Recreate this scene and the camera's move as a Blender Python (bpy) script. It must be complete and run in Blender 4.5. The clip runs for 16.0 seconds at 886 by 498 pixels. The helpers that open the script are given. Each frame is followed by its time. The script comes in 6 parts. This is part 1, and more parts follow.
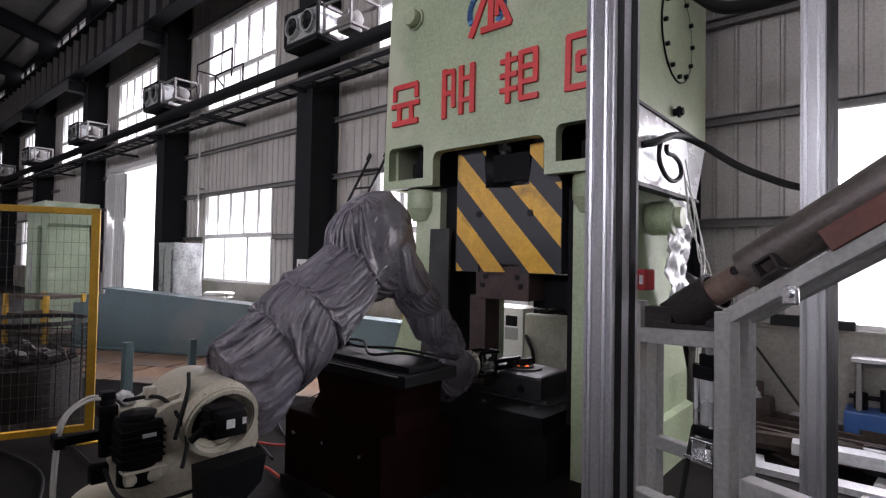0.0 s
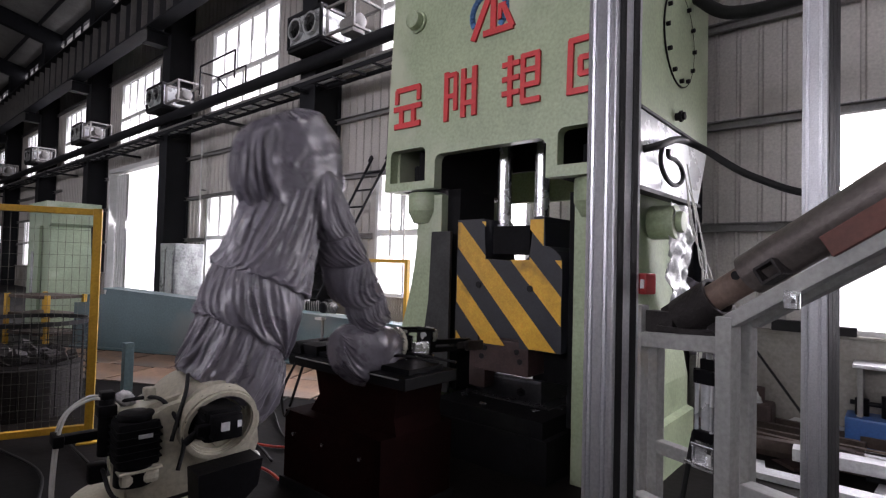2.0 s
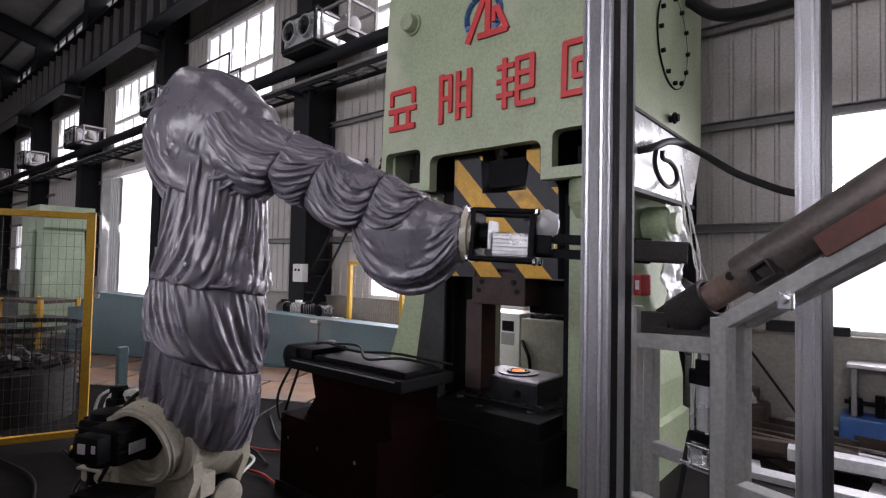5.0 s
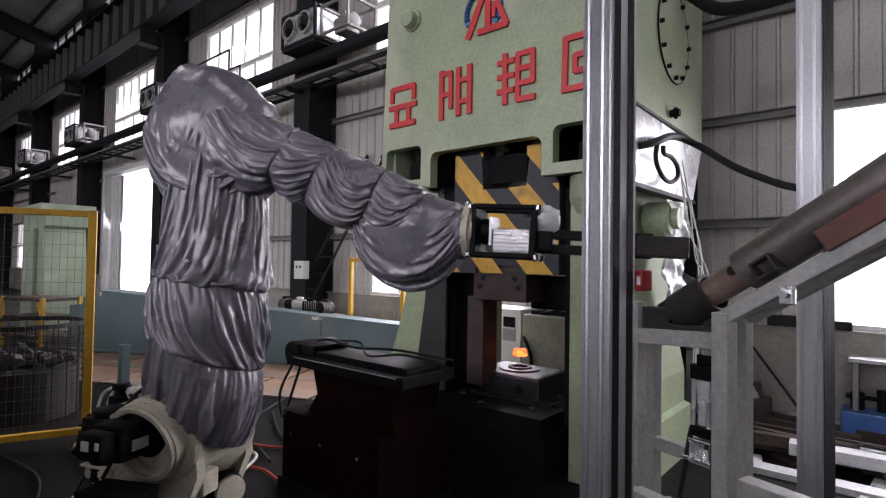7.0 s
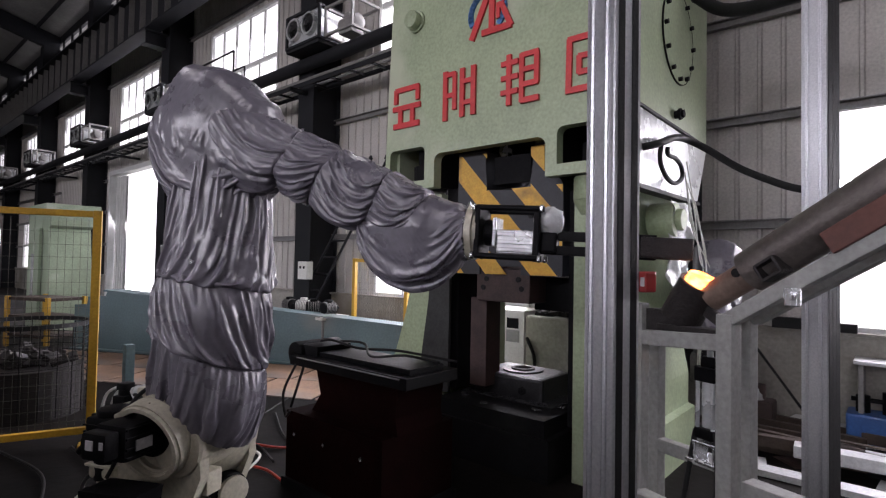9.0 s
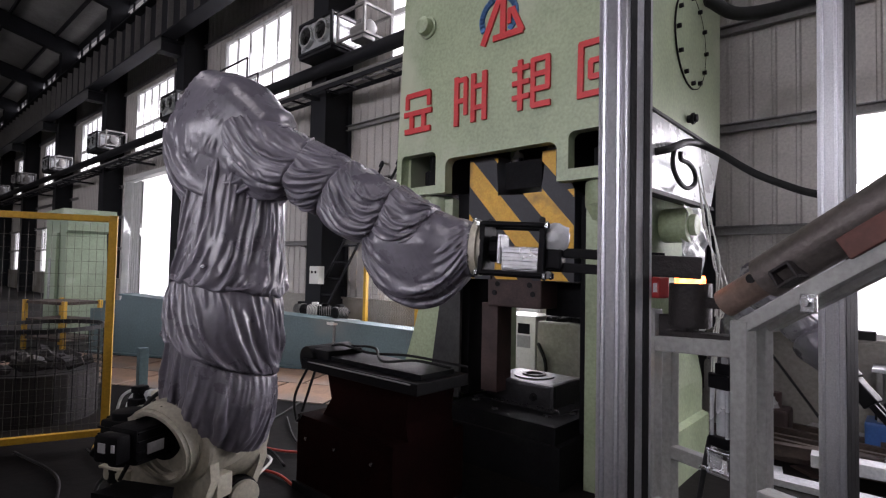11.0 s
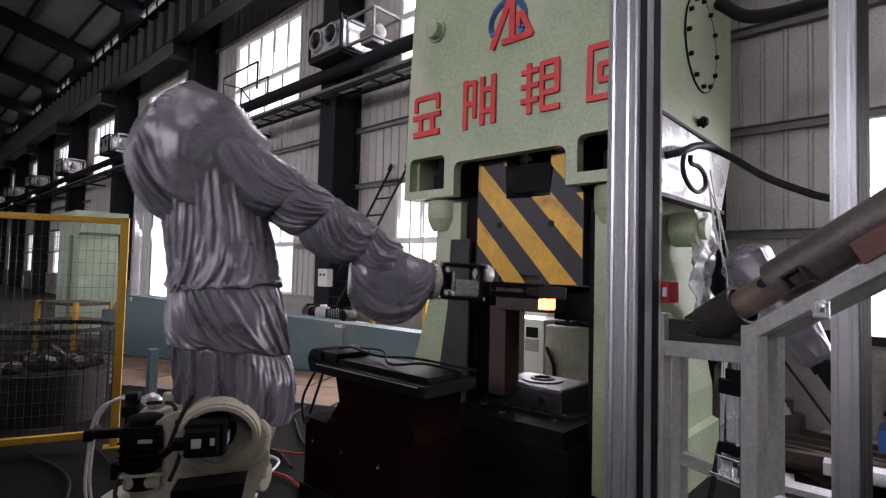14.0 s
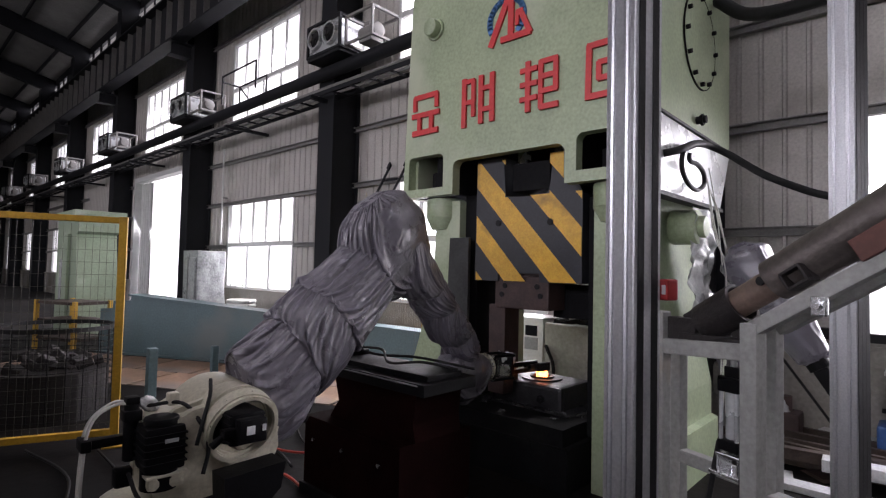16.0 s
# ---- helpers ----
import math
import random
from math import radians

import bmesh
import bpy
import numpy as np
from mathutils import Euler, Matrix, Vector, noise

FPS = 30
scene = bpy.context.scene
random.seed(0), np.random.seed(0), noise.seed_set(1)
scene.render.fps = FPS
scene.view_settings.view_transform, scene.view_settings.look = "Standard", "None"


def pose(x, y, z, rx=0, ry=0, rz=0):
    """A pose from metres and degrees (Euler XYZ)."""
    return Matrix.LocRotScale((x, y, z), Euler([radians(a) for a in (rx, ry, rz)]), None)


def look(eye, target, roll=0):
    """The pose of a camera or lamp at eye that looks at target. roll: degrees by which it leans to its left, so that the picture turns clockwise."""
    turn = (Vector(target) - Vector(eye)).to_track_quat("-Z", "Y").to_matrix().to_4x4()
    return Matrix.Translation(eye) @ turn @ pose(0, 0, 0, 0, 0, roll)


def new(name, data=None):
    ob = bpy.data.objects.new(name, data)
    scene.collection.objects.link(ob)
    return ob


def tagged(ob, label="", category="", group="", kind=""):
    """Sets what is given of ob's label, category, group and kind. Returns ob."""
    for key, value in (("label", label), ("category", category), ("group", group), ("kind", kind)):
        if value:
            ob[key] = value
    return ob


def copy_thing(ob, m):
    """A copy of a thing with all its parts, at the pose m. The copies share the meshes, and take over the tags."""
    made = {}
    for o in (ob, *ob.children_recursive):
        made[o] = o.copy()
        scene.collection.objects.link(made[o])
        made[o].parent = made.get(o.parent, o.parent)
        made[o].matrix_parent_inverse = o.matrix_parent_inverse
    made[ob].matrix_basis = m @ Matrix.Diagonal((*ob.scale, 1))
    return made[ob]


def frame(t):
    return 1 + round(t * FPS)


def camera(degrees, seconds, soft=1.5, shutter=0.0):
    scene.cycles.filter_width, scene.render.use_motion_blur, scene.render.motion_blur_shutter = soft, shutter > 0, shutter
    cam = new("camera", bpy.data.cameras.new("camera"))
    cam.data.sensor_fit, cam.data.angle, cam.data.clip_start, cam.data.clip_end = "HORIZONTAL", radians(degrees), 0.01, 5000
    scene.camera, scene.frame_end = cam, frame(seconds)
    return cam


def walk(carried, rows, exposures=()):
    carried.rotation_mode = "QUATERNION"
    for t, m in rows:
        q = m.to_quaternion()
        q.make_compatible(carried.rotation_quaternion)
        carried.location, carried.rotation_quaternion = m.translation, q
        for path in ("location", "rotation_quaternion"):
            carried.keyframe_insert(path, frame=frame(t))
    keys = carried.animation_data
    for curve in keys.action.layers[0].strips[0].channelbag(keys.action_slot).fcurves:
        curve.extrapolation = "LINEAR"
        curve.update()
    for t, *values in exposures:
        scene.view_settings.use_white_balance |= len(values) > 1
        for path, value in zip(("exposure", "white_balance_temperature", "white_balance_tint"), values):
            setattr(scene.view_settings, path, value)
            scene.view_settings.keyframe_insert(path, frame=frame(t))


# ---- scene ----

# Eye height and the slight hand sway: seconds, heading left of the wall's normal, pitch, lean.
EYE = Vector((0.0, 0.0, 1.5))
PATH = [(0, 40.51, 1.39, 1.06), (0.5, 40.61, 1.42, 1.23), (1, 40.70, 1.45, 1.44), (1.5, 40.67, 1.62, 1.47), (2, 40.63, 1.68, 1.47), (2.5, 40.60, 1.72,
1.44), (3, 40.60, 1.75, 1.34), (3.5, 40.47, 1.83, 1.43), (4, 40.25, 1.89, 1.43), (6.5, 40.20, 1.75, 0.88), (7, 40.25, 1.54, 0.91), (7.5, 40.45, 1.46,
0.70), (8, 40.62, 1.40, 1.07), (8.5, 40.73, 1.58, 0.83), (9, 40.63, 1.63, 1.06), (11.5, 42.07, 2.25, 1.27), (12, 42.19, 2.31, 1.39), (12.5, 42.32,
2.39, 1.42), (13, 42.30, 2.42, 1.51), (13.5, 42.41, 2.42, 1.37), (14, 42.73, 2.47, 1.46), (14.5, 42.94, 2.46, 1.47), (15, 42.95, 2.47, 1.41), (15.5,
42.62, 2.43, 1.31), (16, 42.63, 2.30, 1.33)]


def view(yaw, pitch, lean):
    y, p = radians(yaw), radians(pitch)
    return look(EYE, EYE + Vector((-math.sin(y) * math.cos(p), math.cos(y) * math.cos(p), math.sin(p))), lean)


cam = camera(79.9, 16.0, soft=1.25, shutter=0.5)
walk(cam, [(t, view(a, b, c)) for t, a, b, c in PATH], exposures=[(0.0, -0.5, 6500, 25), (16.0, -0.5, 6500, 25)])

# ---- world and light ----
world = bpy.data.worlds.new("world")
scene.world = world
world.use_nodes = True
sky = world.node_tree.nodes.new("ShaderNodeTexSky")
sky.sky_type, sky.sun_disc = "NISHITA", False
sky.sun_elevation, sky.sun_rotation = radians(50), radians(150)
world.node_tree.links.new(sky.outputs[0], world.node_tree.nodes["Background"].inputs[0])
world.node_tree.nodes["Background"].inputs[1].default_value = 0.12

WALL = 6.0       # inner face of the long wall
BAY = 6.1        # column spacing
BACK = -16.0     # opposite long wall
FAR, NEAR = -56.0, 10.0


def window_lamp(name, x0, x1, z0, z1, y, power, away=1):
    data = bpy.data.lights.new(name, "AREA")
    data.shape, data.size, data.size_y, data.energy = "RECTANGLE", abs(x1 - x0), abs(z1 - z0), power * abs(x1 - x0) * abs(z1 - z0)
    data.color = (0.95, 0.98, 1.0)
    ob = new(name, data)
    c = Vector(((x0 + x1) / 2, y, (z0 + z1) / 2))
    data.spread = radians(115)
    ob.matrix_world = look(c, c - Vector((0, away, 0.45)))
    return ob


DAY = 34.0
for k in range(-3, 2):
    x = -6.65 + k * BAY
    if k != -2:
        window_lamp("window_daylight", x, x + 3.0, 0.95, 3.05, WALL + 0.2, DAY)
    window_lamp("window_daylight", x, x + 3.0, 5.0, 7.0, WALL + 0.2, DAY)
window_lamp("doorway_daylight", -19.2, -15.2, 0.05, 4.2, WALL + 0.25, DAY)
# the same rows of windows in the opposite wall
window_lamp("window_daylight", -24.0, 8.0, 5.0, 7.4, BACK - 0.15, 19.0, -1)
# translucent roof panels
for x in (-9.0, 3.0):
    data = bpy.data.lights.new("skylight_daylight", "AREA")
    data.shape, data.size, data.size_y, data.energy = "RECTANGLE", 3.0, 9.0, 760.0
    ob = new("skylight_daylight", data)
    ob.matrix_world = look((x, -5.0, 12.6), (x, -5.0, 0))


# ---- materials ----
def mat(name, col, rough=0.6, metal=0.0, var=0.25, scale=6.0, fine=60.0, bump=0.15, tint=None, stain=0.0, coat=0.0, piece=0.0, spec=0.5, stretch=None):
    """Base colour with mottling at two scales, uneven gloss and fine relief. tint: second colour of stains."""
    m = bpy.data.materials.new(name)
    m.use_nodes = True
    n, l = m.node_tree.nodes, m.node_tree.links
    b = n["Principled BSDF"]
    b.inputs["Metallic"].default_value = metal
    b.inputs["Coat Weight"].default_value = coat
    b.inputs["Specular IOR Level"].default_value = spec
    tc = n.new("ShaderNodeTexCoord")
    big, small = n.new("ShaderNodeTexNoise"), n.new("ShaderNodeTexNoise")
    big.inputs["Scale"].default_value, big.inputs["Detail"].default_value, big.inputs["Roughness"].default_value = scale, 6, 0.65
    small.inputs["Scale"].default_value, small.inputs["Detail"].default_value = fine, 4
    l.new(tc.outputs["Object"], big.inputs["Vector"]), l.new(tc.outputs["Object"], small.inputs["Vector"])
    if stretch:
        fit = n.new("ShaderNodeMapping")
        fit.inputs["Scale"].default_value = stretch
        small.inputs["Distortion"].default_value = 1.2
        l.new(tc.outputs["Object"], fit.inputs["Vector"]), l.new(fit.outputs[0], small.inputs["Vector"])
    ramp = n.new("ShaderNodeValToRGB")
    dark = [c * (1 - var) for c in col]
    lite = [min(1, c * (1 + var * 0.7)) for c in col]
    ramp.color_ramp.elements[0].position, ramp.color_ramp.elements[1].position = 0.3, 0.7
    ramp.color_ramp.elements[0].color, ramp.color_ramp.elements[1].color = (*dark, 1), (*lite, 1)
    l.new(big.outputs["Fac"], ramp.inputs[0])
    mix = n.new("ShaderNodeMix")
    mix.data_type, mix.blend_type = "RGBA", "OVERLAY"
    mix.inputs[0].default_value = 0.35
    l.new(ramp.outputs[0], mix.inputs[6]), l.new(small.outputs["Fac"], mix.inputs[7])
    out = mix.outputs[2]
    if tint:
        wear = n.new("ShaderNodeTexNoise")
        wear.inputs["Scale"].default_value, wear.inputs["Detail"].default_value = scale * 0.45, 8
        l.new(tc.outputs["Object"], wear.inputs["Vector"])
        edge = n.new("ShaderNodeMapRange")
        edge.inputs[1].default_value, edge.inputs[2].default_value = 0.62 - stain * 0.3, 0.72 - stain * 0.22
        l.new(wear.outputs["Fac"], edge.inputs[0])
        mix2 = n.new("ShaderNodeMix")
        mix2.data_type = "RGBA"
        mix2.inputs[7].default_value = (*tint, 1)
        l.new(edge.outputs[0], mix2.inputs[0]), l.new(out, mix2.inputs[6])
        out = mix2.outputs[2]
    if piece:
        info, amt = n.new("ShaderNodeObjectInfo"), n.new("ShaderNodeMapRange")
        amt.inputs[3].default_value, amt.inputs[4].default_value = 1 - piece, 1 + piece
        l.new(info.outputs["Random"], amt.inputs[0])
        hsv = n.new("ShaderNodeHueSaturation")
        l.new(amt.outputs[0], hsv.inputs["Value"]), l.new(out, hsv.inputs["Color"])
        out = hsv.outputs[0]
    l.new(out, b.inputs["Base Color"])
    rr = n.new("ShaderNodeMapRange")
    rr.inputs[3].default_value, rr.inputs[4].default_value = max(0.04, rough - 0.12), min(1, rough + 0.12)
    l.new(big.outputs["Fac"], rr.inputs[0]), l.new(rr.outputs[0], b.inputs["Roughness"])
    if bump:
        bp = n.new("ShaderNodeBump")
        bp.inputs["Strength"].default_value, bp.inputs["Distance"].default_value = bump, 0.03 if stretch else 0.01
        l.new(small.outputs["Fac"], bp.inputs["Height"]), l.new(bp.outputs[0], b.inputs["Normal"])
    return m


def glow(name, col, strength, crust=None):
    """Hot steel: gives off light, cooler in scaly patches."""
    m = bpy.data.materials.new(name)
    m.use_nodes = True
    n, l = m.node_tree.nodes, m.node_tree.links
    b = n["Principled BSDF"]
    b.inputs["Base Color"].default_value, b.inputs["Roughness"].default_value = (0.15, 0.06, 0.03, 1), 0.8
    tex, ramp, tc = n.new("ShaderNodeTexNoise"), n.new("ShaderNodeValToRGB"), n.new("ShaderNodeTexCoord")
    tex.inputs["Scale"].default_value, tex.inputs["Detail"].default_value = 22, 5
    l.new(tc.outputs["Object"], tex.inputs["Vector"]), l.new(tex.outputs["Fac"], ramp.inputs[0])
    ramp.color_ramp.elements[0].position, ramp.color_ramp.elements[1].position = 0.36, 0.56
    ramp.color_ramp.elements[0].color, ramp.color_ramp.elements[1].color = (*(crust or col), 1), (*col, 1)
    l.new(ramp.outputs[0], b.inputs["Emission Color"])
    b.inputs["Emission Strength"].default_value = strength
    return m


M = {
    "press_green": mat("press_green_paint", (0.35, 0.425, 0.27), 0.38, 0, 0.14, 2.2, 40, 0.05, (0.47, 0.52, 0.38), 0.22),
    # oily steel, its base darkened to hold the shade inside and under the press
    "press_dark": mat("oily_shade_dark_steel", (0.009, 0.009, 0.010), 0.65, 0.0, 0.4, 3, 50, 0.2, (0.02, 0.021, 0.019), 0.2, spec=0.1),
    "oily_cover": mat("oily_grey_plate", (0.045, 0.047, 0.046), 0.55, 0.1, 0.4, 3, 50, 0.15, (0.02, 0.02, 0.02), 0.3, spec=0.3),
    "bare_panel": mat("pale_bare_panel", (0.62, 0.64, 0.64), 0.28, 0.35, 0.12, 2.5, 30, 0.12),
    "red_letter": mat("red_letter_paint", (0.62, 0.032, 0.034), 0.4, 0, 0.1, 9, 60, 0.05),
    "blue_letter": mat("blue_letter_paint", (0.06, 0.20, 0.48), 0.4, 0, 0.1, 9, 60, 0.05),
    "hazard_yellow": mat("hazard_yellow_paint", (0.72, 0.40, 0.04), 0.45, 0, 0.2, 5, 70, 0.08, (0.22, 0.12, 0.03), 0.12),
    "hazard_black": mat("hazard_black_paint", (0.022, 0.024, 0.03), 0.5, 0, 0.3, 5, 70, 0.08),
    "brown_steel": mat("rust_brown_steel", (0.06, 0.036, 0.033), 0.6, 0.0, 0.4, 6, 60, 0.3, (0.05, 0.03, 0.026), 0.3),
    "die_steel": mat("oily_die_steel", (0.05, 0.05, 0.054), 0.42, 0.5, 0.4, 8, 70, 0.3, (0.03, 0.03, 0.03), 0.35),
    "cloth": mat("grey_coated_cloth", (0.150, 0.140, 0.168), 0.29, 0.0, 0.10, 5, 34, 0.10, (0.12, 0.112, 0.137), 0.06, spec=0.85),
    "cream": mat("cream_robot_paint", (0.50, 0.475, 0.38), 0.35, 0, 0.1, 3, 60, 0.03, (0.30, 0.27, 0.20), 0.1),
    "black": mat("black_plastic", (0.005, 0.005, 0.006), 0.5, 0, 0.3, 8, 80, 0.1, spec=0.1),
    "rubber": mat("black_rubber", (0.014, 0.014, 0.015), 0.6, 0, 0.3, 12, 90, 0.15, spec=0.2),
    "white_hose": mat("white_hose", (0.68, 0.68, 0.64), 0.4, 0, 0.1, 10, 60, 0.05),
    "red_hose": mat("red_air_hose", (0.48, 0.04, 0.02), 0.4, 0, 0.15, 10, 60, 0.05),
    "alu": mat("aluminium_profile", (0.58, 0.59, 0.615), 0.34, 0.8, 0.06, 3, 120, 0.04),
    "bright_steel": mat("bright_steel", (0.62, 0.63, 0.64), 0.25, 0.9, 0.1, 8, 120, 0.05),
    "frame_grey": mat("grey_white_frame_paint", (0.31, 0.315, 0.30), 0.5, 0, 0.16, 4, 60, 0.06, (0.33, 0.28, 0.21), 0.12),
    "pipe_steel": mat("heat_browned_pipe", (0.155, 0.135, 0.125), 0.42, 0.6, 0.35, 6, 70, 0.2, (0.16, 0.09, 0.06), 0.3),
    # red oxide taken almost to black: the table's shade is in the colour
    "red_oxide_dark": mat("shade_dark_red_oxide", (0.010, 0.0028, 0.0026), 0.8, 0, 0.4, 5, 60, 0.15, spec=0.03),
    "outlet_steel": mat("rust_tinted_outlet_steel", (0.21, 0.15, 0.12), 0.5, 0.3, 0.3, 8, 70, 0.2),
    "red_oxide": mat("red_oxide_primer", (0.13, 0.048, 0.036), 0.6, 0, 0.3, 6, 60, 0.15),
    "wall_sheet": mat("grey_steel_sheet", (0.47, 0.45, 0.425), 0.5, 0.15, 0.1, 1.5, 40, 0.04, (0.26, 0.24, 0.215), 0.1),
    "girt": mat("grey_girt_steel", (0.21, 0.205, 0.20), 0.55, 0.2, 0.15, 3, 40, 0.08),
    "column": mat("dark_column_paint", (0.014, 0.015, 0.018), 0.6, 0, 0.2, 3, 40, 0.08, spec=0.2),
    "dado": mat("rendered_dado", (0.30, 0.285, 0.255), 0.85, 0, 0.2, 1.6, 30, 0.3, (0.19, 0.165, 0.13), 0.35),
    # oily concrete, darkened further so that its colour stands in for low shade
    "floor": mat("oily_shade_dark_concrete", (0.012, 0.0105, 0.010), 0.6, 0, 0.6, 1.1, 14, 0.25, (0.005, 0.0047, 0.0047), 0.6, spec=0.06),
    "plate_rust": mat("rusty_floor_plate", (0.33, 0.205, 0.135), 0.6, 0.1, 0.4, 1.5, 30, 0.2, (0.20, 0.17, 0.15), 0.4, piece=0.2),
    "roof": mat("roof_sheet", (0.30, 0.30, 0.29), 0.6, 0.1, 0.2, 1.2, 20, 0.06),
    "win_frame": mat("white_window_frame", (0.62, 0.63, 0.62), 0.45, 0, 0.1, 4, 40, 0.05),
    "yellow": mat("mustard_fence_paint", (0.56, 0.32, 0.03), 0.4, 0, 0.15, 4, 60, 0.05, (0.28, 0.17, 0.04), 0.1),
    "wire": mat("galvanised_wire", (0.14, 0.14, 0.12), 0.45, 0.6, 0.2, 5, 60, 0.05),
    "teal": mat("teal_beam_paint", (0.105, 0.165, 0.18), 0.55, 0, 0.15, 1.6, 40, 0.08, (0.16, 0.19, 0.19), 0.15),
    "ac_white": mat("galvanised_casing", (0.60, 0.62, 0.63), 0.28, 0.5, 0.12, 3, 50, 0.05),
    "film": mat("crumpled_plastic_film", (0.56, 0.58, 0.58), 0.22, 0.0, 0.2, 7, 26, 0.8, coat=0.5),
    "old_film": mat("dusty_wrapping_film", (0.33, 0.35, 0.35), 0.3, 0.0, 0.3, 5, 20, 0.8, coat=0.3),
    "cabinet": mat("light_grey_cabinet", (0.70, 0.70, 0.66), 0.4, 0, 0.08, 3, 50, 0.05),
    "blue": mat("blue_machine_paint", (0.035, 0.12, 0.36), 0.4, 0, 0.15, 5, 60, 0.08),
    "rust_bar": mat("rusty_bar_stock", (0.06, 0.042, 0.034), 0.65, 0.3, 0.4, 5, 40, 0.2),
    "foam": mat("white_sheet_scrap", (0.52, 0.53, 0.54), 0.45, 0, 0.08, 5, 40, 0.1),
    "leaf": mat("plant_leaf", (0.06, 0.11, 0.03), 0.5, 0, 0.3, 8, 60, 0.1),
    "pale_green": mat("pale_green_machine", (0.28, 0.35, 0.25), 0.45, 0, 0.15, 2.4, 40, 0.06, (0.52, 0.55, 0.48), 0.2),
    "earth": mat("pale_yard", (0.42, 0.42, 0.36), 0.9, 0, 0.2, 0.5, 8, 0.2),
    "bare_tank": mat("scuffed_tank_steel", (0.38, 0.36, 0.33), 0.5, 0.1, 0.25, 2.5, 30, 0.1, (0.34, 0.31, 0.27), 0.3),
    "scale": mat("black_scale", (0.03, 0.026, 0.026), 0.6, 0.4, 0.4, 12, 80, 0.4),
    "hot": glow("white_hot_steel", (1.0, 0.32, 0.08), 13.0, (1.0, 0.16, 0.025)),
    "warm": glow("orange_hot_steel", (1.0, 0.20, 0.035), 4.0, (0.55, 0.05, 0.008)),
    "red_lamp": mat("red_switch_housing", (0.30, 0.02, 0.02), 0.35, 0, 0.1, 8, 60, 0.05),
}


# ---- mesh helpers ----
def box(bm, c, s, bevel=0.0, m=None):
    g = bmesh.ops.create_cube(bm, size=1.0, matrix=(m or Matrix()) @ Matrix.Translation(c) @ Matrix.Diagonal((*s, 1)))
    if bevel:
        bmesh.ops.bevel(bm, geom=list({e for v in g["verts"] for e in v.link_edges}), offset=bevel, segments=2, affect="EDGES", profile=0.6)


def rod(bm, a, b, r, seg=16, r2=None, bevel=0.0):
    a, b = Vector(a), Vector(b)
    m = Matrix.Translation((a + b) / 2) @ (b - a).to_track_quat("Z", "Y").to_matrix().to_4x4()
    g = bmesh.ops.create_cone(bm, cap_ends=True, segments=seg, radius1=r, radius2=r if r2 is None else r2, depth=(b - a).length, matrix=m)
    if bevel:
        rim = list({e for v in g["verts"] for e in v.link_edges if any(len(f.verts) > 4 for f in e.link_faces)})
        bmesh.ops.bevel(bm, geom=rim, offset=bevel, segments=2, affect="EDGES", profile=0.5)


def ring(bm, a, b, r, hole, seg=28):
    """A tube with a bore, from a to b."""
    a, b = Vector(a), Vector(b)
    m = Matrix.Translation(a) @ (b - a).to_track_quat("Z", "Y").to_matrix().to_4x4()
    d = (b - a).length
    loops = []
    for rad, z in ((hole, 0), (r, 0), (r, d), (hole, d)):
        loops.append([bm.verts.new(m @ Vector((rad * math.cos(t), rad * math.sin(t), z))) for t in np.linspace(0, math.tau, seg, endpoint=False)])
    for i in range(4):
        p, q = loops[i], loops[(i + 1) % 4]
        for j in range(seg):
            bm.faces.new((p[j], p[(j + 1) % seg], q[(j + 1) % seg], q[j]))


def rope(bm, pts, r, seg=8, steps=8):
    """A round hose through the points, smoothed."""
    pts = [Vector(p) for p in pts]
    ext = [pts[0] * 2 - pts[1], *pts, pts[-1] * 2 - pts[-2]]
    line = []
    for i in range(1, len(ext) - 2):
        a, b, c, d = ext[i - 1:i + 3]
        for k in range(steps):
            t = k / steps
            line.append(0.5 * (2 * b + (c - a) * t + (2 * a - 5 * b + 4 * c - d) * t * t + (3 * b - a - 3 * c + d) * t ** 3))
    line.append(pts[-1])
    prev, side = None, Vector((0.3, 0.5, 0.81)).normalized()
    for i, p in enumerate(line):
        w = (line[min(i + 1, len(line) - 1)] - line[max(i - 1, 0)]).normalized()
        side = (side - w * side.dot(w)).normalized()
        up = w.cross(side)
        cur = [bm.verts.new(p + r * (math.cos(t) * side + math.sin(t) * up)) for t in np.linspace(0, math.tau, seg, endpoint=False)]
        if prev:
            for j in range(seg):
                bm.faces.new((prev[j], prev[(j + 1) % seg], cur[(j + 1) % seg], cur[j]))
        else:
            bm.faces.new(cur[::-1])
        prev = cur
    bm.faces.new(prev)


def slab(bm, outline, d, m=None, holes=(), bevel=0.0):
    """A plate of thickness d: the outline in the local x-z plane, with holes through it, thickness along +y."""
    m = m or Matrix()
    edges, faces = [], []
    for loop in (outline, *holes):
        vs = [bm.verts.new((x, 0, z)) for x, z in loop]
        edges += [bm.edges.new((vs[i], vs[(i + 1) % len(vs)])) for i in range(len(vs))]
    faces = [f for f in bmesh.ops.triangle_fill(bm, edges=edges, use_beauty=True, use_dissolve=False)["geom"] if isinstance(f, bmesh.types.BMFace)]
    up = bmesh.ops.extrude_face_region(bm, geom=faces)["geom"]
    moved = [v for v in up if isinstance(v, bmesh.types.BMVert)]
    for v in moved:
        v.co.y += d
    allv = {v for f in faces if f.is_valid for v in f.verts} | set(moved) | {v for e in edges if e.is_valid for v in e.verts}
    for v in allv:
        v.co = m @ v.co


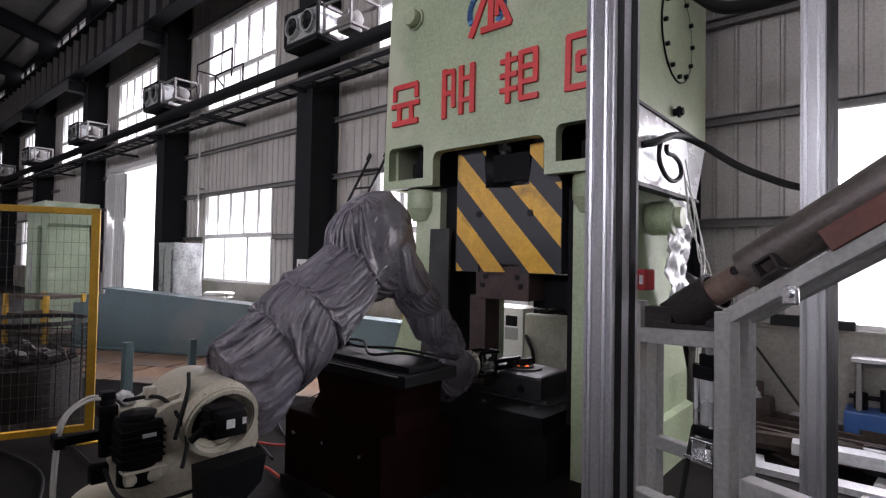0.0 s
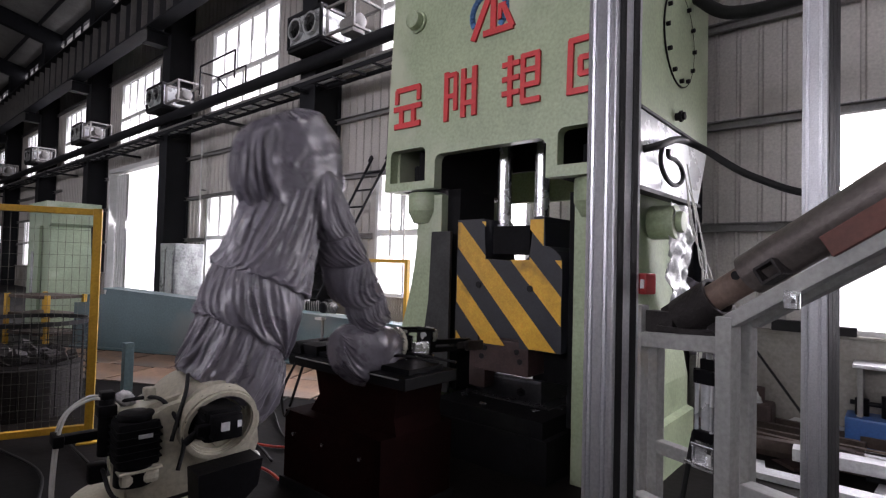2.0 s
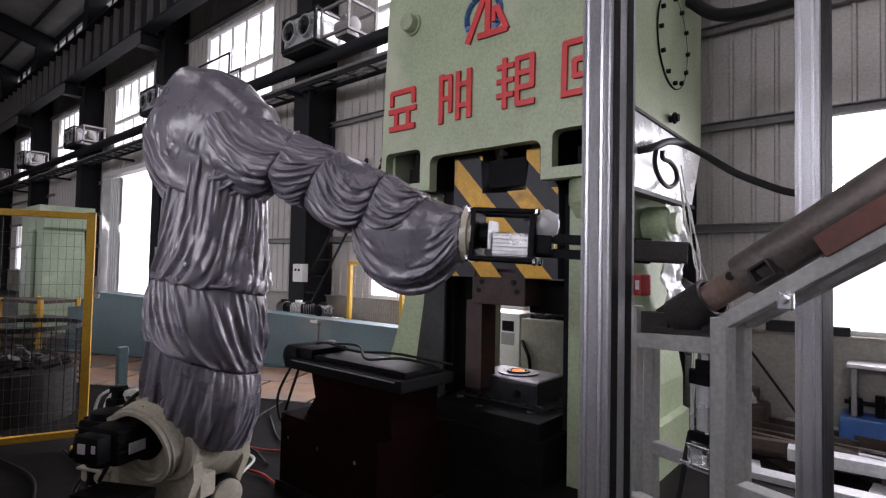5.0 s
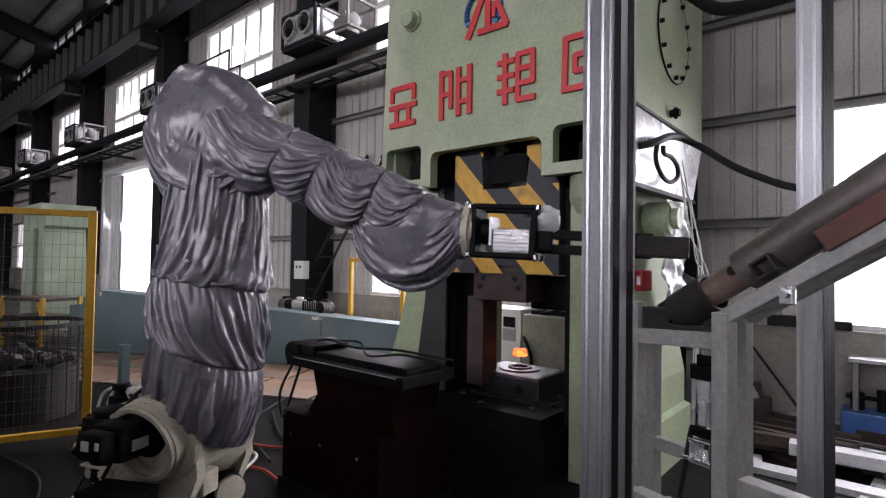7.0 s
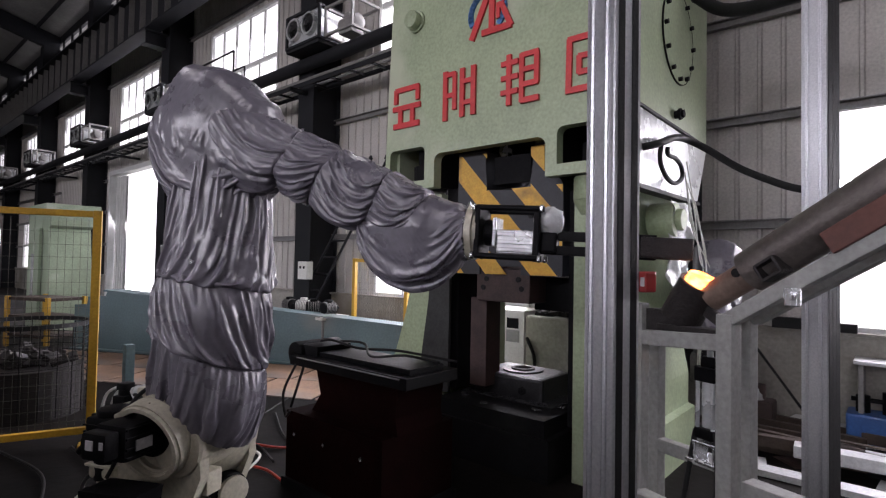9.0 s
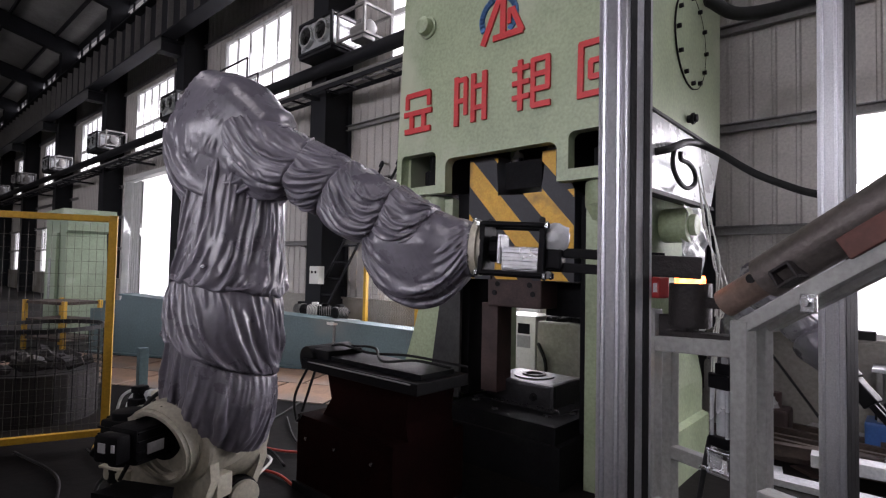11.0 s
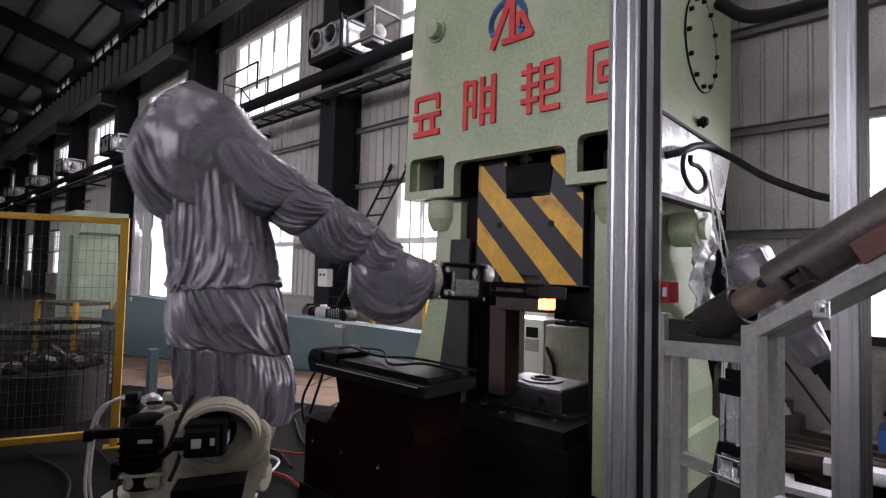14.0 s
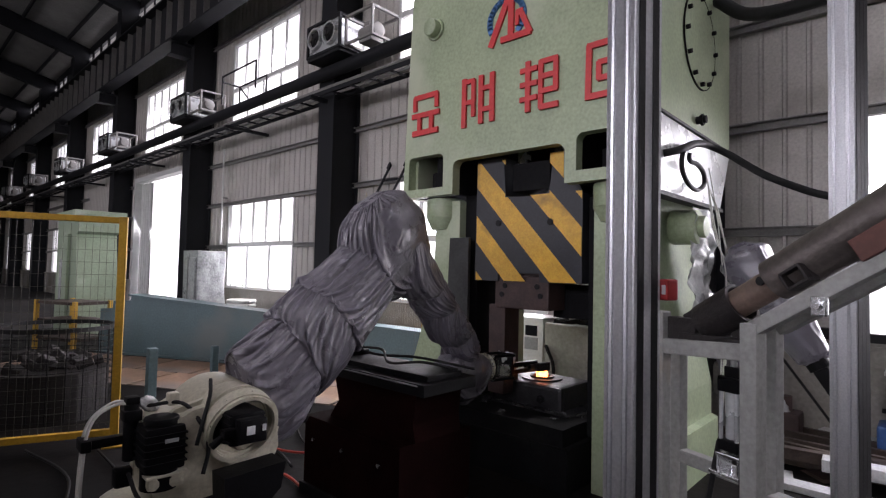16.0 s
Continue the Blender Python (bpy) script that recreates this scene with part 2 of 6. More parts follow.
def rounded(x0, z0, x1, z1, r, n=5, corners=(1, 1, 1, 1)):
    pts = []
    for (cx, cz, a0), on in zip(((x1 - r, z1 - r, 0), (x0 + r, z1 - r, 90), (x0 + r, z0 + r, 180), (x1 - r, z0 + r, 270)), corners):
        if on:
            pts += [(cx + r * math.cos(radians(a0 + 90 * k / n)), cz + r * math.sin(radians(a0 + 90 * k / n))) for k in range(n + 1)]
        else:
            pts.append((x1 if a0 in (0, 270) else x0, z1 if a0 in (0, 90) else z0))
    return pts


def part(name, bm, material, parent=None, label="", smooth=False, at=None):
    bmesh.ops.recalc_face_normals(bm, faces=bm.faces)
    me = bpy.data.meshes.new(name)
    bm.to_mesh(me)
    bm.free()
    me.materials.append(M[material] if isinstance(material, str) else material)
    if smooth:
        me.shade_smooth()
        if smooth != "all":
            me.set_sharp_from_angle(angle=radians(40))
    ob = new(name, me)
    if parent:
        ob.parent = parent
    if at is not None:
        ob.matrix_basis = at
    if label:
        ob["label"] = label
    return ob


def again(src, name, parent, at):
    """Another piece on the same mesh."""
    ob = new(name, src.data)
    ob.parent, ob.matrix_basis = parent, at
    return ob


def thing(name, at, label, category, group="", kind=""):
    ob = new(name)
    ob.matrix_basis = at
    return tagged(ob, label, category, group, kind)


SPLIT = {"upright", "shelf", "leg", "button", "trestle", "stiffener", "inner_plate", "box", "cylinder_cap", "pipe_bracket", "wall_panel", "arm_lug", "pivot_plate", "cable_shelf", "motor_label", "screw"}


def boxes(name, items, material, parent=None, label="", bevel=0.004):
    """One part of joined blocks, or, for names in SPLIT, one part for each block."""
    if name in SPLIT and len(items) > 1:
        return [boxes(name, [it], material, parent, label, bevel) for it in items][0]
    bm = bmesh.new()
    for c, s in items:
        box(bm, c, s, bevel)
    return part(name, bm, material, parent, label)


# ---- the hall ----
def corrugated(bm, x0, x1, z0, z1, y):
    """Ribbed sheet facing -y: flat pans with narrow raised ribs every 0.2 m."""
    prof = []
    x = math.floor(x0 / 0.2) * 0.2
    while x < x1:
        for dx, dy in ((0.0, 0.0), (0.150, 0.0), (0.162, -0.022), (0.186, -0.022)):
            if x0 <= x + dx <= x1:
                prof.append((x + dx, y + dy))
        x += 0.2
    prof = [(x0, y)] + prof + [(x1, y)]
    back = [(x, yy + 0.03) for x, yy in prof]
    lo = [bm.verts.new((x, yy, z0)) for x, yy in prof]
    hi = [bm.verts.new((x, yy, z1)) for x, yy in prof]
    for i in range(len(prof) - 1):
        bm.faces.new((lo[i], lo[i + 1], hi[i + 1], hi[i]))
    lo2 = [bm.verts.new((x, y + 0.06, z0)) for x, yy in (prof[0], prof[-1])]
    hi2 = [bm.verts.new((x, y + 0.06, z1)) for x, yy in (prof[0], prof[-1])]
    bm.faces.new((lo2[0], lo2[1], hi2[1], hi2[0]))


def sheet(parent, x0, x1, z0, z1, y=WALL, flip=False):
    bm = bmesh.new()
    corrugated(bm, x0, x1, z0, z1, 0)
    return part("wall_sheet", bm, "wall_sheet", parent, at=pose(0, y, 0) if not flip else pose(0, y, 0, 0, 0, 180))


wall_north = tagged(new("wall_north"), "long wall of grey ribbed steel sheet over a rendered dado", "wall", kind="structure")
wins = []
for k in range(-7, 3):
    x = -6.65 + k * BAY
    door = k == -2
    wins.append((x, x + 3.0, door))
    nxt = x + BAY
    if door:
        x0d, x1d = x - 0.45, x + 3.65
        sheet(wall_north, x1d, nxt, 0.93, 5.0), sheet(wall_north, x0d, x1d, 4.25, 5.0)
        prev = wins[-2][1]
        sheet(wall_north, x + 3.0, x1d, 4.25, 7.0)
    else:
        sheet(wall_north, x + 3.0, nxt if k != -3 else nxt - 0.45, 0.93, 5.0)
        sheet(wall_north, x, x + 3.0, 3.05, 5.0)
    sheet(wall_north, x + 3.0, nxt, 5.0, 7.0)
    sheet(wall_north, x, nxt, 7.0, 9.95)
# rendered dado with a sill course
bm = bmesh.new()
dx0, dx1 = -6.65 - 2 * BAY - 0.45, -6.65 - 2 * BAY + 3.65
for a, b in ((-50, dx0), (dx1, 11)):
    box(bm, ((a + b) / 2, WALL + 0.06, 0.44), (b - a, 0.24, 0.98), 0.01)
part("dado", bm, "dado", wall_north, "low rendered masonry wall, stained")
bm = bmesh.new()
for a, b in ((-50, dx0), (dx1, 11)):
    box(bm, ((a + b) / 2, WALL - 0.02, 0.945), (b - a, 0.16, 0.03), 0.006)
part("sill_course", bm, "dado", wall_north)
# horizontal girts proud of the sheet
for z in (1.95, 3.0, 4.02, 7.15, 8.4):
    for k in range(-6, 3):
        x = -6.65 + k * BAY
        spans = [(x + 3.05, x + BAY - 0.05)] if z < 3.0 else [(x, x + BAY)]
        if z < 4.2 and k in (-3, -2):
            spans = [(x + 3.05, x + BAY - 0.5)] if k == -3 else [(x + 3.7, x + BAY)]
        for a, b in spans:
            bm = bmesh.new()
            box(bm, ((a + b) / 2, WALL - 0.06, z + 0.04), (b - a, 0.07, 0.012), 0.002)
            box(bm, ((a + b) / 2, WALL - 0.035, z), (b - a, 0.015, 0.09), 0.002)
            box(bm, ((a + b) / 2, WALL - 0.06, z - 0.04), (b - a, 0.07, 0.012), 0.002)
            part("girt", bm, "girt", wall_north)

# windows: white steel frames with glazing bars
glass = bpy.data.materials.new("dusty_window_glass")
glass.use_nodes = True
gb = glass.node_tree.nodes["Principled BSDF"]
gb.inputs["Transmission Weight"].default_value, gb.inputs["Roughness"].default_value, gb.inputs["IOR"].default_value = 1.0, 0.25, 1.02


def window(name, x0, x1, z0, z1, cols, rows, low_cols):
    w = tagged(new(name), "steel window with white glazing bars and bright dusty panes", "window", kind="structure")
    w.matrix_basis = pose(x0, WALL + 0.02, z0)
    wd, h = x1 - x0, z1 - z0
    bm = bmesh.new()
    for c, s in (((wd / 2, 0, 0.03), (wd, 0.08, 0.06)), ((wd / 2, 0, h - 0.03), (wd, 0.08, 0.06)), ((0.03, 0, h / 2), (0.06, 0.08, h - 0.12)), ((wd - 0.03, 0, h / 2), (0.06, 0.08, h - 0.12))):
        box(bm, c, s, 0.006)
    part("window_frame", bm, "win_frame", w)
    bm = bmesh.new()
    mid = h * rows
    box(bm, (wd / 2, 0, mid), (wd - 0.12, 0.06, 0.10), 0.006)
    for i in range(1, cols):
        box(bm, (wd * i / cols, 0, (mid + h) / 2), (0.05, 0.04, h - mid - 0.09), 0.004)
    for i in range(1, low_cols):
        box(bm, (wd * i / low_cols, 0, mid / 2), (0.07, 0.05, mid - 0.09), 0.004)
    part("glazing_bar", bm, "win_frame", w)
    for i in range(cols):
        bm = bmesh.new()
        a, b = wd * i / cols + 0.02, wd * (i + 1) / cols - 0.02
        box(bm, ((a + b) / 2, 0.03, (mid + h) / 2), (b - a, 0.006, h - mid - 0.1))
        p = part("pane", bm, glass, w)
        p.visible_shadow = False


n = 0
for x0, x1, door in wins:
    n += 1
    if not door:
        window("window_%d" % n, x0, x1, 0.95, 3.05, 5, 0.5, 3)
    window("window_%d" % (n + 20), x0, x1, 5.0, 7.0, 5, 0.42, 4)

# tall doorway with a sliding leaf pushed aside
door_1 = tagged(new("door_1"), "tall open doorway with white frame and pale sliding leaf", "door", kind="structure")
boxes("door_frame", [((dx0 + 0.06, WALL - 0.02, 2.1), (0.12, 0.26, 4.2)), ((dx1 - 0.06, WALL - 0.02, 2.1), (0.12, 0.26, 4.2)),
                     (((dx0 + dx1) / 2, WALL - 0.02, 4.2), (dx1 - dx0, 0.26, 0.14))], "win_frame", door_1)
bm = bmesh.new()
corrugated(bm, dx0 + 0.15, dx0 + 1.0, 0.03, 4.1, WALL + 0.05)
part("sliding_leaf", bm, "win_frame", door_1)

# columns, dark painted H sections with cable ducts
for k in range(-7, 4):
    x = -8.1 + k * BAY
    c = tagged(new("column"), "dark painted steel H column against the wall", "column", "hall columns", "structure")
    c.matrix_basis = pose(x, 5.4, 0)
    boxes("flange", [((0.225, 0.012, 5.0), (0.45, 0.024, 10.0))], "column", c)
    boxes("flange", [((0.225, 0.57, 5.0), (0.45, 0.024, 10.0))], "column", c)
    boxes("web", [((0.225, 0.29, 5.0), (0.30, 0.53, 10.0))], "column", c)
    boxes("bracket", [((0.225, -0.24, 6.92), (0.04, 0.48, 0.3)), ((0.225, -0.28, 7.085), (0.36, 0.56, 0.03)), ((0.225, -0.28, 6.76), (0.3, 0.5, 0.02))], "column", c)

# crane runway girder with stiffeners and rail
girder = tagged(new("crane_girder"), "dark crane runway girder with stiffeners on brackets", "girder", kind="structure")
boxes("top_flange", [((-23, 5.02, 8.26), (66, 0.42, 0.04))], "column", girder)
boxes("web", [((-23, 5.02, 7.68), (66, 0.03, 1.12))], "column", girder)
boxes("bottom_flange", [((-23, 5.02, 7.12), (66, 0.36, 0.04))], "column", girder)
bm = bmesh.new()
for i in range(88):
    box(bm, (-55.5 + i * 0.75, 4.94, 7.68), (0.02, 0.13, 1.08))
tagged(part("stiffener", bm, "girt", girder), kind="stuff")
boxes("rail", [((-23, 5.02, 8.32), (66, 0.07, 0.08))], "column", girder)

# eaves: open gap between wall and roof, added dark pieces break up its daylight
eave = tagged(new("eave_strip"), "open gap under the eaves, broken up by added dark pieces", "strip", kind="structure")
for i in range(60):
    a = -54 + i * 1.0
    boxes("strip_panel", [((a + 0.25 + 0.2 * random.random(), WALL + 0.03, 10.10), (0.1 + 0.5 * random.random() ** 2, 0.03, 0.32))], "column", eave)
boxes("eave_beam", [((-23, WALL + 0.05, 10.42), (66, 0.1, 0.34))], "column", eave)
window_lamp("eave_daylight", -52.0, -8.0, 10.0, 10.24, WALL + 0.25, 14.0)

# roof
bm = bmesh.new()
RIDGE = -5.0


def roof_z(y):
    return 10.6 + (WALL - y) * 0.24 if y > RIDGE else 10.6 + (WALL - RIDGE) * 0.24 - (RIDGE - y) * 0.24


for y0, y1 in ((WALL + 0.4, RIDGE), (RIDGE, BACK - 0.4)):
    q = [bm.verts.new((x, y, roof_z(y) + dz)) for dz in (0, 0.06) for x, y in ((FAR, y0), (NEAR, y0), (NEAR, y1), (FAR, y1))]
    for f in ((0, 1, 2, 3), (4, 5, 6, 7), (0, 1, 5, 4), (2, 3, 7, 6), (1, 2, 6, 5), (3, 0, 4, 7)):
        bm.faces.new([q[i] for i in f])
bmesh.ops.recalc_face_normals(bm, faces=bm.faces)
me = bpy.data.meshes.new("ceiling")
bm.to_mesh(me), bm.free()
me.materials.append(M["roof"])
ceiling = tagged(new("ceiling", me), "pitched roof of grey sheet", "roof", kind="structure")
frames_roof = tagged(new("roof_frame"), "dark steel rafters and purlins under the roof", "roof frame", kind="structure")
for k in range(-7, 4):
    x = -7.9 + k * BAY
    bm = bmesh.new()
    for y0, y1 in ((WALL, RIDGE), (RIDGE, BACK)):
        a, b = Vector((x, y0, roof_z(y0) - 0.4)), Vector((x, y1, roof_z(y1) - 0.4))
        m = Matrix.Translation((a + b) / 2) @ (b - a).to_track_quat("Y", "Z").to_matrix().to_4x4()
        box(bm, (0, 0, 0), (0.24, (b - a).length, 0.62), 0.01, m)
    part("rafter", bm, "column", frames_roof)
for i in range(14):
    y = WALL - 0.8 - i * 1.5
    boxes("purlin", [((-23, y, roof_z(y) - 0.09), (66, 0.07, 0.16))], "column", frames_roof)

floor = tagged(part("floor", (lambda b: (box(b, (-23, -5, -0.1), (70, 24, 0.2)), b)[1])(bmesh.new()), "floor"), "oily concrete workshop floor with shade in its dark colour", "floor", kind="structure")
# the rest of the hall, behind the viewer
wall_south = tagged(new("wall_south"), "opposite long wall of grey steel sheet with rows of windows", "wall", kind="structure")
boxes("wall_panel", [((-23, BACK, 0.5), (66, 0.1, 1.0)), ((-23, BACK, 4.0), (66, 0.1, 2.0)), ((-23, BACK, 9.4), (66, 0.1, 4.0)),
                     ((-40, BACK, 2.0), (32, 0.1, 2.0)), ((9.0, BACK, 2.0), (2, 0.1, 2.0)), ((-40, BACK, 6.2), (32, 0.1, 2.4)), ((9.0, BACK, 6.2), (2, 0.1, 2.4))], "wall_sheet", wall_south)
wall_east = tagged(part("wall_east", (lambda b: (box(b, (NEAR, -5, 6), (0.2, 23, 14)), b)[1])(bmesh.new()), "wall_sheet"), "plain end wall of grey steel sheet", "wall", kind="structure")
wall_west = tagged(part("wall_west", (lambda b: (box(b, (FAR, -5, 6), (0.2, 23, 14)), b)[1])(bmesh.new()), "wall_sheet"), "plain far end wall of grey steel sheet", "wall", kind="structure")
ground = tagged(part("ground", (lambda b: (box(b, (-20, 200, -0.25), (1200, 387, 0.2)), b)[1])(bmesh.new()), "earth"), "pale yard outside the hall", "ground", kind="structure")

# pipe run and cable tray along the wall
pipes = tagged(new("pipe_run"), "dark pipes and cable tray on brackets along the wall", "pipes", kind="structure")
for y, z, r in ((5.3, 4.9, 0.11), (5.34, 4.66, 0.03), (5.46, 4.58, 0.025)):
    bm = bmesh.new()
    rod(bm, (-55, y, z), (9, y, z), r, 14)
    part("pipe", bm, "column" if r > 0.05 else "girt", pipes, smooth=True)
bm = bmesh.new()
for i in range(128):
    box(bm, (-55 + i * 0.5, 5.38, 4.52), (0.03, 0.36, 0.03))
for y in (5.2, 5.56):
    box(bm, (-23, y, 4.52), (64, 0.02, 0.07))
tagged(part("cable_tray", bm, "column", pipes), kind="stuff")
for k in range(-7, 3):
    boxes("pipe_bracket", [((-7.87 + k * BAY, 5.3, 4.45), (0.08, 0.5, 0.06)), ((-7.87 + k * BAY + 3.0, 5.5, 4.45), (0.08, 1.0, 0.06))], "column", pipes)

# unseen wall added behind the viewer, keeps opposite window light off the low parts
bm = bmesh.new()
box(bm, (-4.0, -3.6, 1.225), (22.0, 0.15, 2.45), 0.01)
block_wall = new("wall_partition", None)
block_wall.matrix_basis = pose(0, 0, 0)
tagged(block_wall, "unseen grey wall added to block low light", "wall", kind="structure")
part("panel", bm, "girt", block_wall)


# ---- blower units on the pipe run ----
def blower_unit():
    """A galvanised box on a frame with two round fan outlets in the end and a small motor frame behind."""
    t = thing("blower_unit", pose(0, 0, 0), "galvanised blower unit with two round outlets on the pipe bracket", "blower", "blowers along the wall")
    bm = bmesh.new()
    box(bm, (0.45, 0.35, 0.26), (0.86, 0.68, 0.46), 0.012)
    part("casing", bm, "ac_white", t)
    bm = bmesh.new()
    for x in (0.0, 0.9):
        for y in (0.0, 0.7):
            box(bm, (x, y, 0.26), (0.045, 0.045, 0.56), 0.004)
    for y in (0.0, 0.7):
        for z in (0.0, 0.52):
            box(bm, (0.45, y, z), (0.85, 0.045, 0.045), 0.004)
    for x in (0.0, 0.9):
        for z in (0.0, 0.52):
            box(bm, (x, 0.35, z), (0.045, 0.65, 0.045), 0.004)
    part("frame", bm, "column", t)
    bm = bmesh.new()
    box(bm, (0.45, 0.35, -0.05), (0.9, 0.72, 0.05), 0.004)
    part("base_tray", bm, "column", t)
    for y in (0.24, 0.66):
        bm = bmesh.new()
        ring(bm, (y, 0.02, 0.27), (y, -0.06, 0.27), 0.185, 0.15, 24)
        o = part("outlet", bm, "ac_white", t, "round metal fan outlet")
        bm = bmesh.new()
        rod(bm, (y, -0.012, 0.27), (y, 0.008, 0.27), 0.15, 20)
        for a in range(6):
            box(bm, (0.07, 0, 0), (0.12, 0.01, 0.06), 0, Matrix.Translation((y, -0.03, 0.27)) @ pose(0, 0, 0, 0, a * 60, 0) @ pose(0, 0, 0, 30, 0, 0))
        tagged(part("fan", bm, "rubber", o), kind="stuff")
    bm = bmesh.new()
    for x in (1.0, 1.65):
        for y in (0.05, 0.6):
            box(bm, (x, y, 0.22), (0.04, 0.04, 0.46), 0.004)
    for y in (0.05, 0.6):
        for z in (0.0, 0.44):
            box(bm, (1.32, y, z), (0.68, 0.04, 0.04), 0.004)
    for z in (0.0, 0.44):
        box(bm, (1.0, 0.32, z), (0.04, 0.5, 0.04), 0.004), box(bm, (1.65, 0.32, z), (0.04, 0.5, 0.04), 0.004)
    part("motor_frame", bm, "girt", t)
    bm = bmesh.new()
    rod(bm, (1.1, 0.32, 0.2), (1.5, 0.32, 0.2), 0.12, 18, bevel=0.015)
    box(bm, (1.3, 0.32, 0.06), (0.3, 0.25, 0.08), 0.01), box(bm, (1.25, 0.32, 0.34), (0.14, 0.12, 0.08), 0.01)
    part("motor", bm, "girt", t, smooth=True)
    return t


first = blower_unit()
first.matrix_basis = pose(-7.85, 4.98, 5.08)
for k in range(1, 7):
    copy_thing(first, pose(-7.85 - k * BAY, 4.98, 5.08))

# ---- the forging press ----
PX0, PX1, PY0, PY1 = -3.53, -1.28, 3.28, 5.06
press = thing("forging_press", pose(0, 0, 0), "green painted hydraulic forging press with red lettering and striped ram", "press")
bm = bmesh.new()
outline = [(PX0, 2.14), (-2.93, 2.14)] + [(-2.93, 2.36)] + [(-2.93 + 0.06 - 0.06 * math.cos(radians(a)), 2.36 + 0.06 * math.sin(radians(a))) for a in (30, 60, 90)] \
    + [(-1.94, 2.42), (-1.905, 2.405), (-1.88, 2.37), (-1.88, 2.13), (PX1, 2.13), (PX1, 4.6), (PX0 + 0.1, 4.6)]
hole_l = rounded(-3.46, 2.21, -3.04, 2.50, 0.05, corners=(1, 1, 0, 0))
hole_r = rounded(-1.79, 2.21, -1.37, 2.47, 0.05, corners=(1, 1, 0, 0))
slab(bm, outline, 0.09, pose(0, PY0, 0), (hole_l, hole_r))
part("front_plate", bm, "press_green", press)
bm = bmesh.new()
# side plates, top, back and inner ribs of the head
box(bm, (PX1 - 0.04, (PY0 + PY1) / 2 + 0.045, 3.59), (0.08, PY1 - PY0 - 0.09, 2.02), 0.0)
part("head_side", bm, "press_green", press)
bm = bmesh.new()
box(bm, (PX0 + 0.06, (PY0 + PY1) / 2 + 0.045, 3.37), (0.08, PY1 - PY0 - 0.09, 2.46), 0.0)
part("head_side", bm, "press_green", press)
boxes("head_back", [(((PX0 + PX1) / 2, PY1 - 0.05, 3.4), (PX1 - PX0 - 0.2, 0.08, 2.4))], "press_green", press)
boxes("head_top", [(((PX0 + PX1) / 2, (PY0 + PY1) / 2, 4.62), (PX1 - PX0, PY1 - PY0, 0.06))], "press_green", press)
# inner plates near-black: the recess's shade is put into their colour
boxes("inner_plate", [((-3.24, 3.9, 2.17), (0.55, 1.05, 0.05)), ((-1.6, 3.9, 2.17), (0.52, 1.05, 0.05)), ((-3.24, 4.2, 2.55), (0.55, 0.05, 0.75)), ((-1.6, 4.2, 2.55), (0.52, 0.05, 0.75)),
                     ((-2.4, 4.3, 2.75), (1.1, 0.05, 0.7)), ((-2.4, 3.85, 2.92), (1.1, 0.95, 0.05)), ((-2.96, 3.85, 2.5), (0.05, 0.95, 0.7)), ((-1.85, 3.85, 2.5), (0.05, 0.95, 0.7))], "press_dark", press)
# bare panel under the painted side, with a dark joint above it
bm = bmesh.new()
slab(bm, [(0.0, 2.05), (1.50, 2.06), (1.77, 2.55), (0.0, 2.565)], 0.05, pose(PX1, PY0 + 0.01, 0, 0, 0, 90))
part("side_panel", bm, "bare_panel", press, "bare pale metal side panel")
boxes("panel_joint", [((PX1 - 0.03, 4.17, 2.575), (0.09, 1.74, 0.022))], "rubber", press)
bm = bmesh.new()
slab(bm, [(-0.02, 2.02), (1.52, 2.035), (1.50, 2.062), (-0.02, 2.05)], 0.09, pose(PX1 + 0.02, PY0 + 0.01, 0, 0, 0, 90))
part("panel_edge", bm, "rubber", press)
# round inspection cover on the side, drawn by a groove and bolts
bm = bmesh.new()
ring(bm, (PX1 - 0.01, 4.24, 3.29), (PX1 + 0.012, 4.24, 3.29), 0.368, 0.36, 48)
part("cover_rim", bm, "press_dark", press)
bm = bmesh.new()
rod(bm, (PX1 - 0.01, 4.24, 3.29), (PX1 + 0.010, 4.24, 3.29), 0.361, 40)
cover = part("inspection_cover", bm, "press_green", press)
for i in range(12):
    a = math.tau * i / 12
    bm = bmesh.new()
    rod(bm, (0, 0, 0), (0.03, 0, 0), 0.018, 6)
    part("bolt", bm, "press_dark", cover, at=pose(PX1 + 0.008, 4.24 + 0.33 * math.cos(a), 3.29 + 0.33 * math.sin(a)))
bm = bmesh.new()
rod(bm, (PX1, 4.18, 2.67), (PX1 + 0.07, 4.18, 2.67), 0.03, 12), rod(bm, (PX1 + 0.03, 4.18, 2.67), (PX1 + 0.05, 4.18, 2.67), 0.045, 6)
part("side_bolt", bm, "press_dark", press)
bm = bmesh.new()
rod(bm, (-3.16, PY0 + 0.02, 3.60), (-3.16, PY0 - 0.09, 3.60), 0.075, 24, bevel=0.012), rod(bm, (-3.16, PY0 + 0.01, 3.60), (-3.16, PY0 - 0.02, 3.60), 0.095, 24, bevel=0.006)
part("plug", bm, "press_green", press, smooth=True)


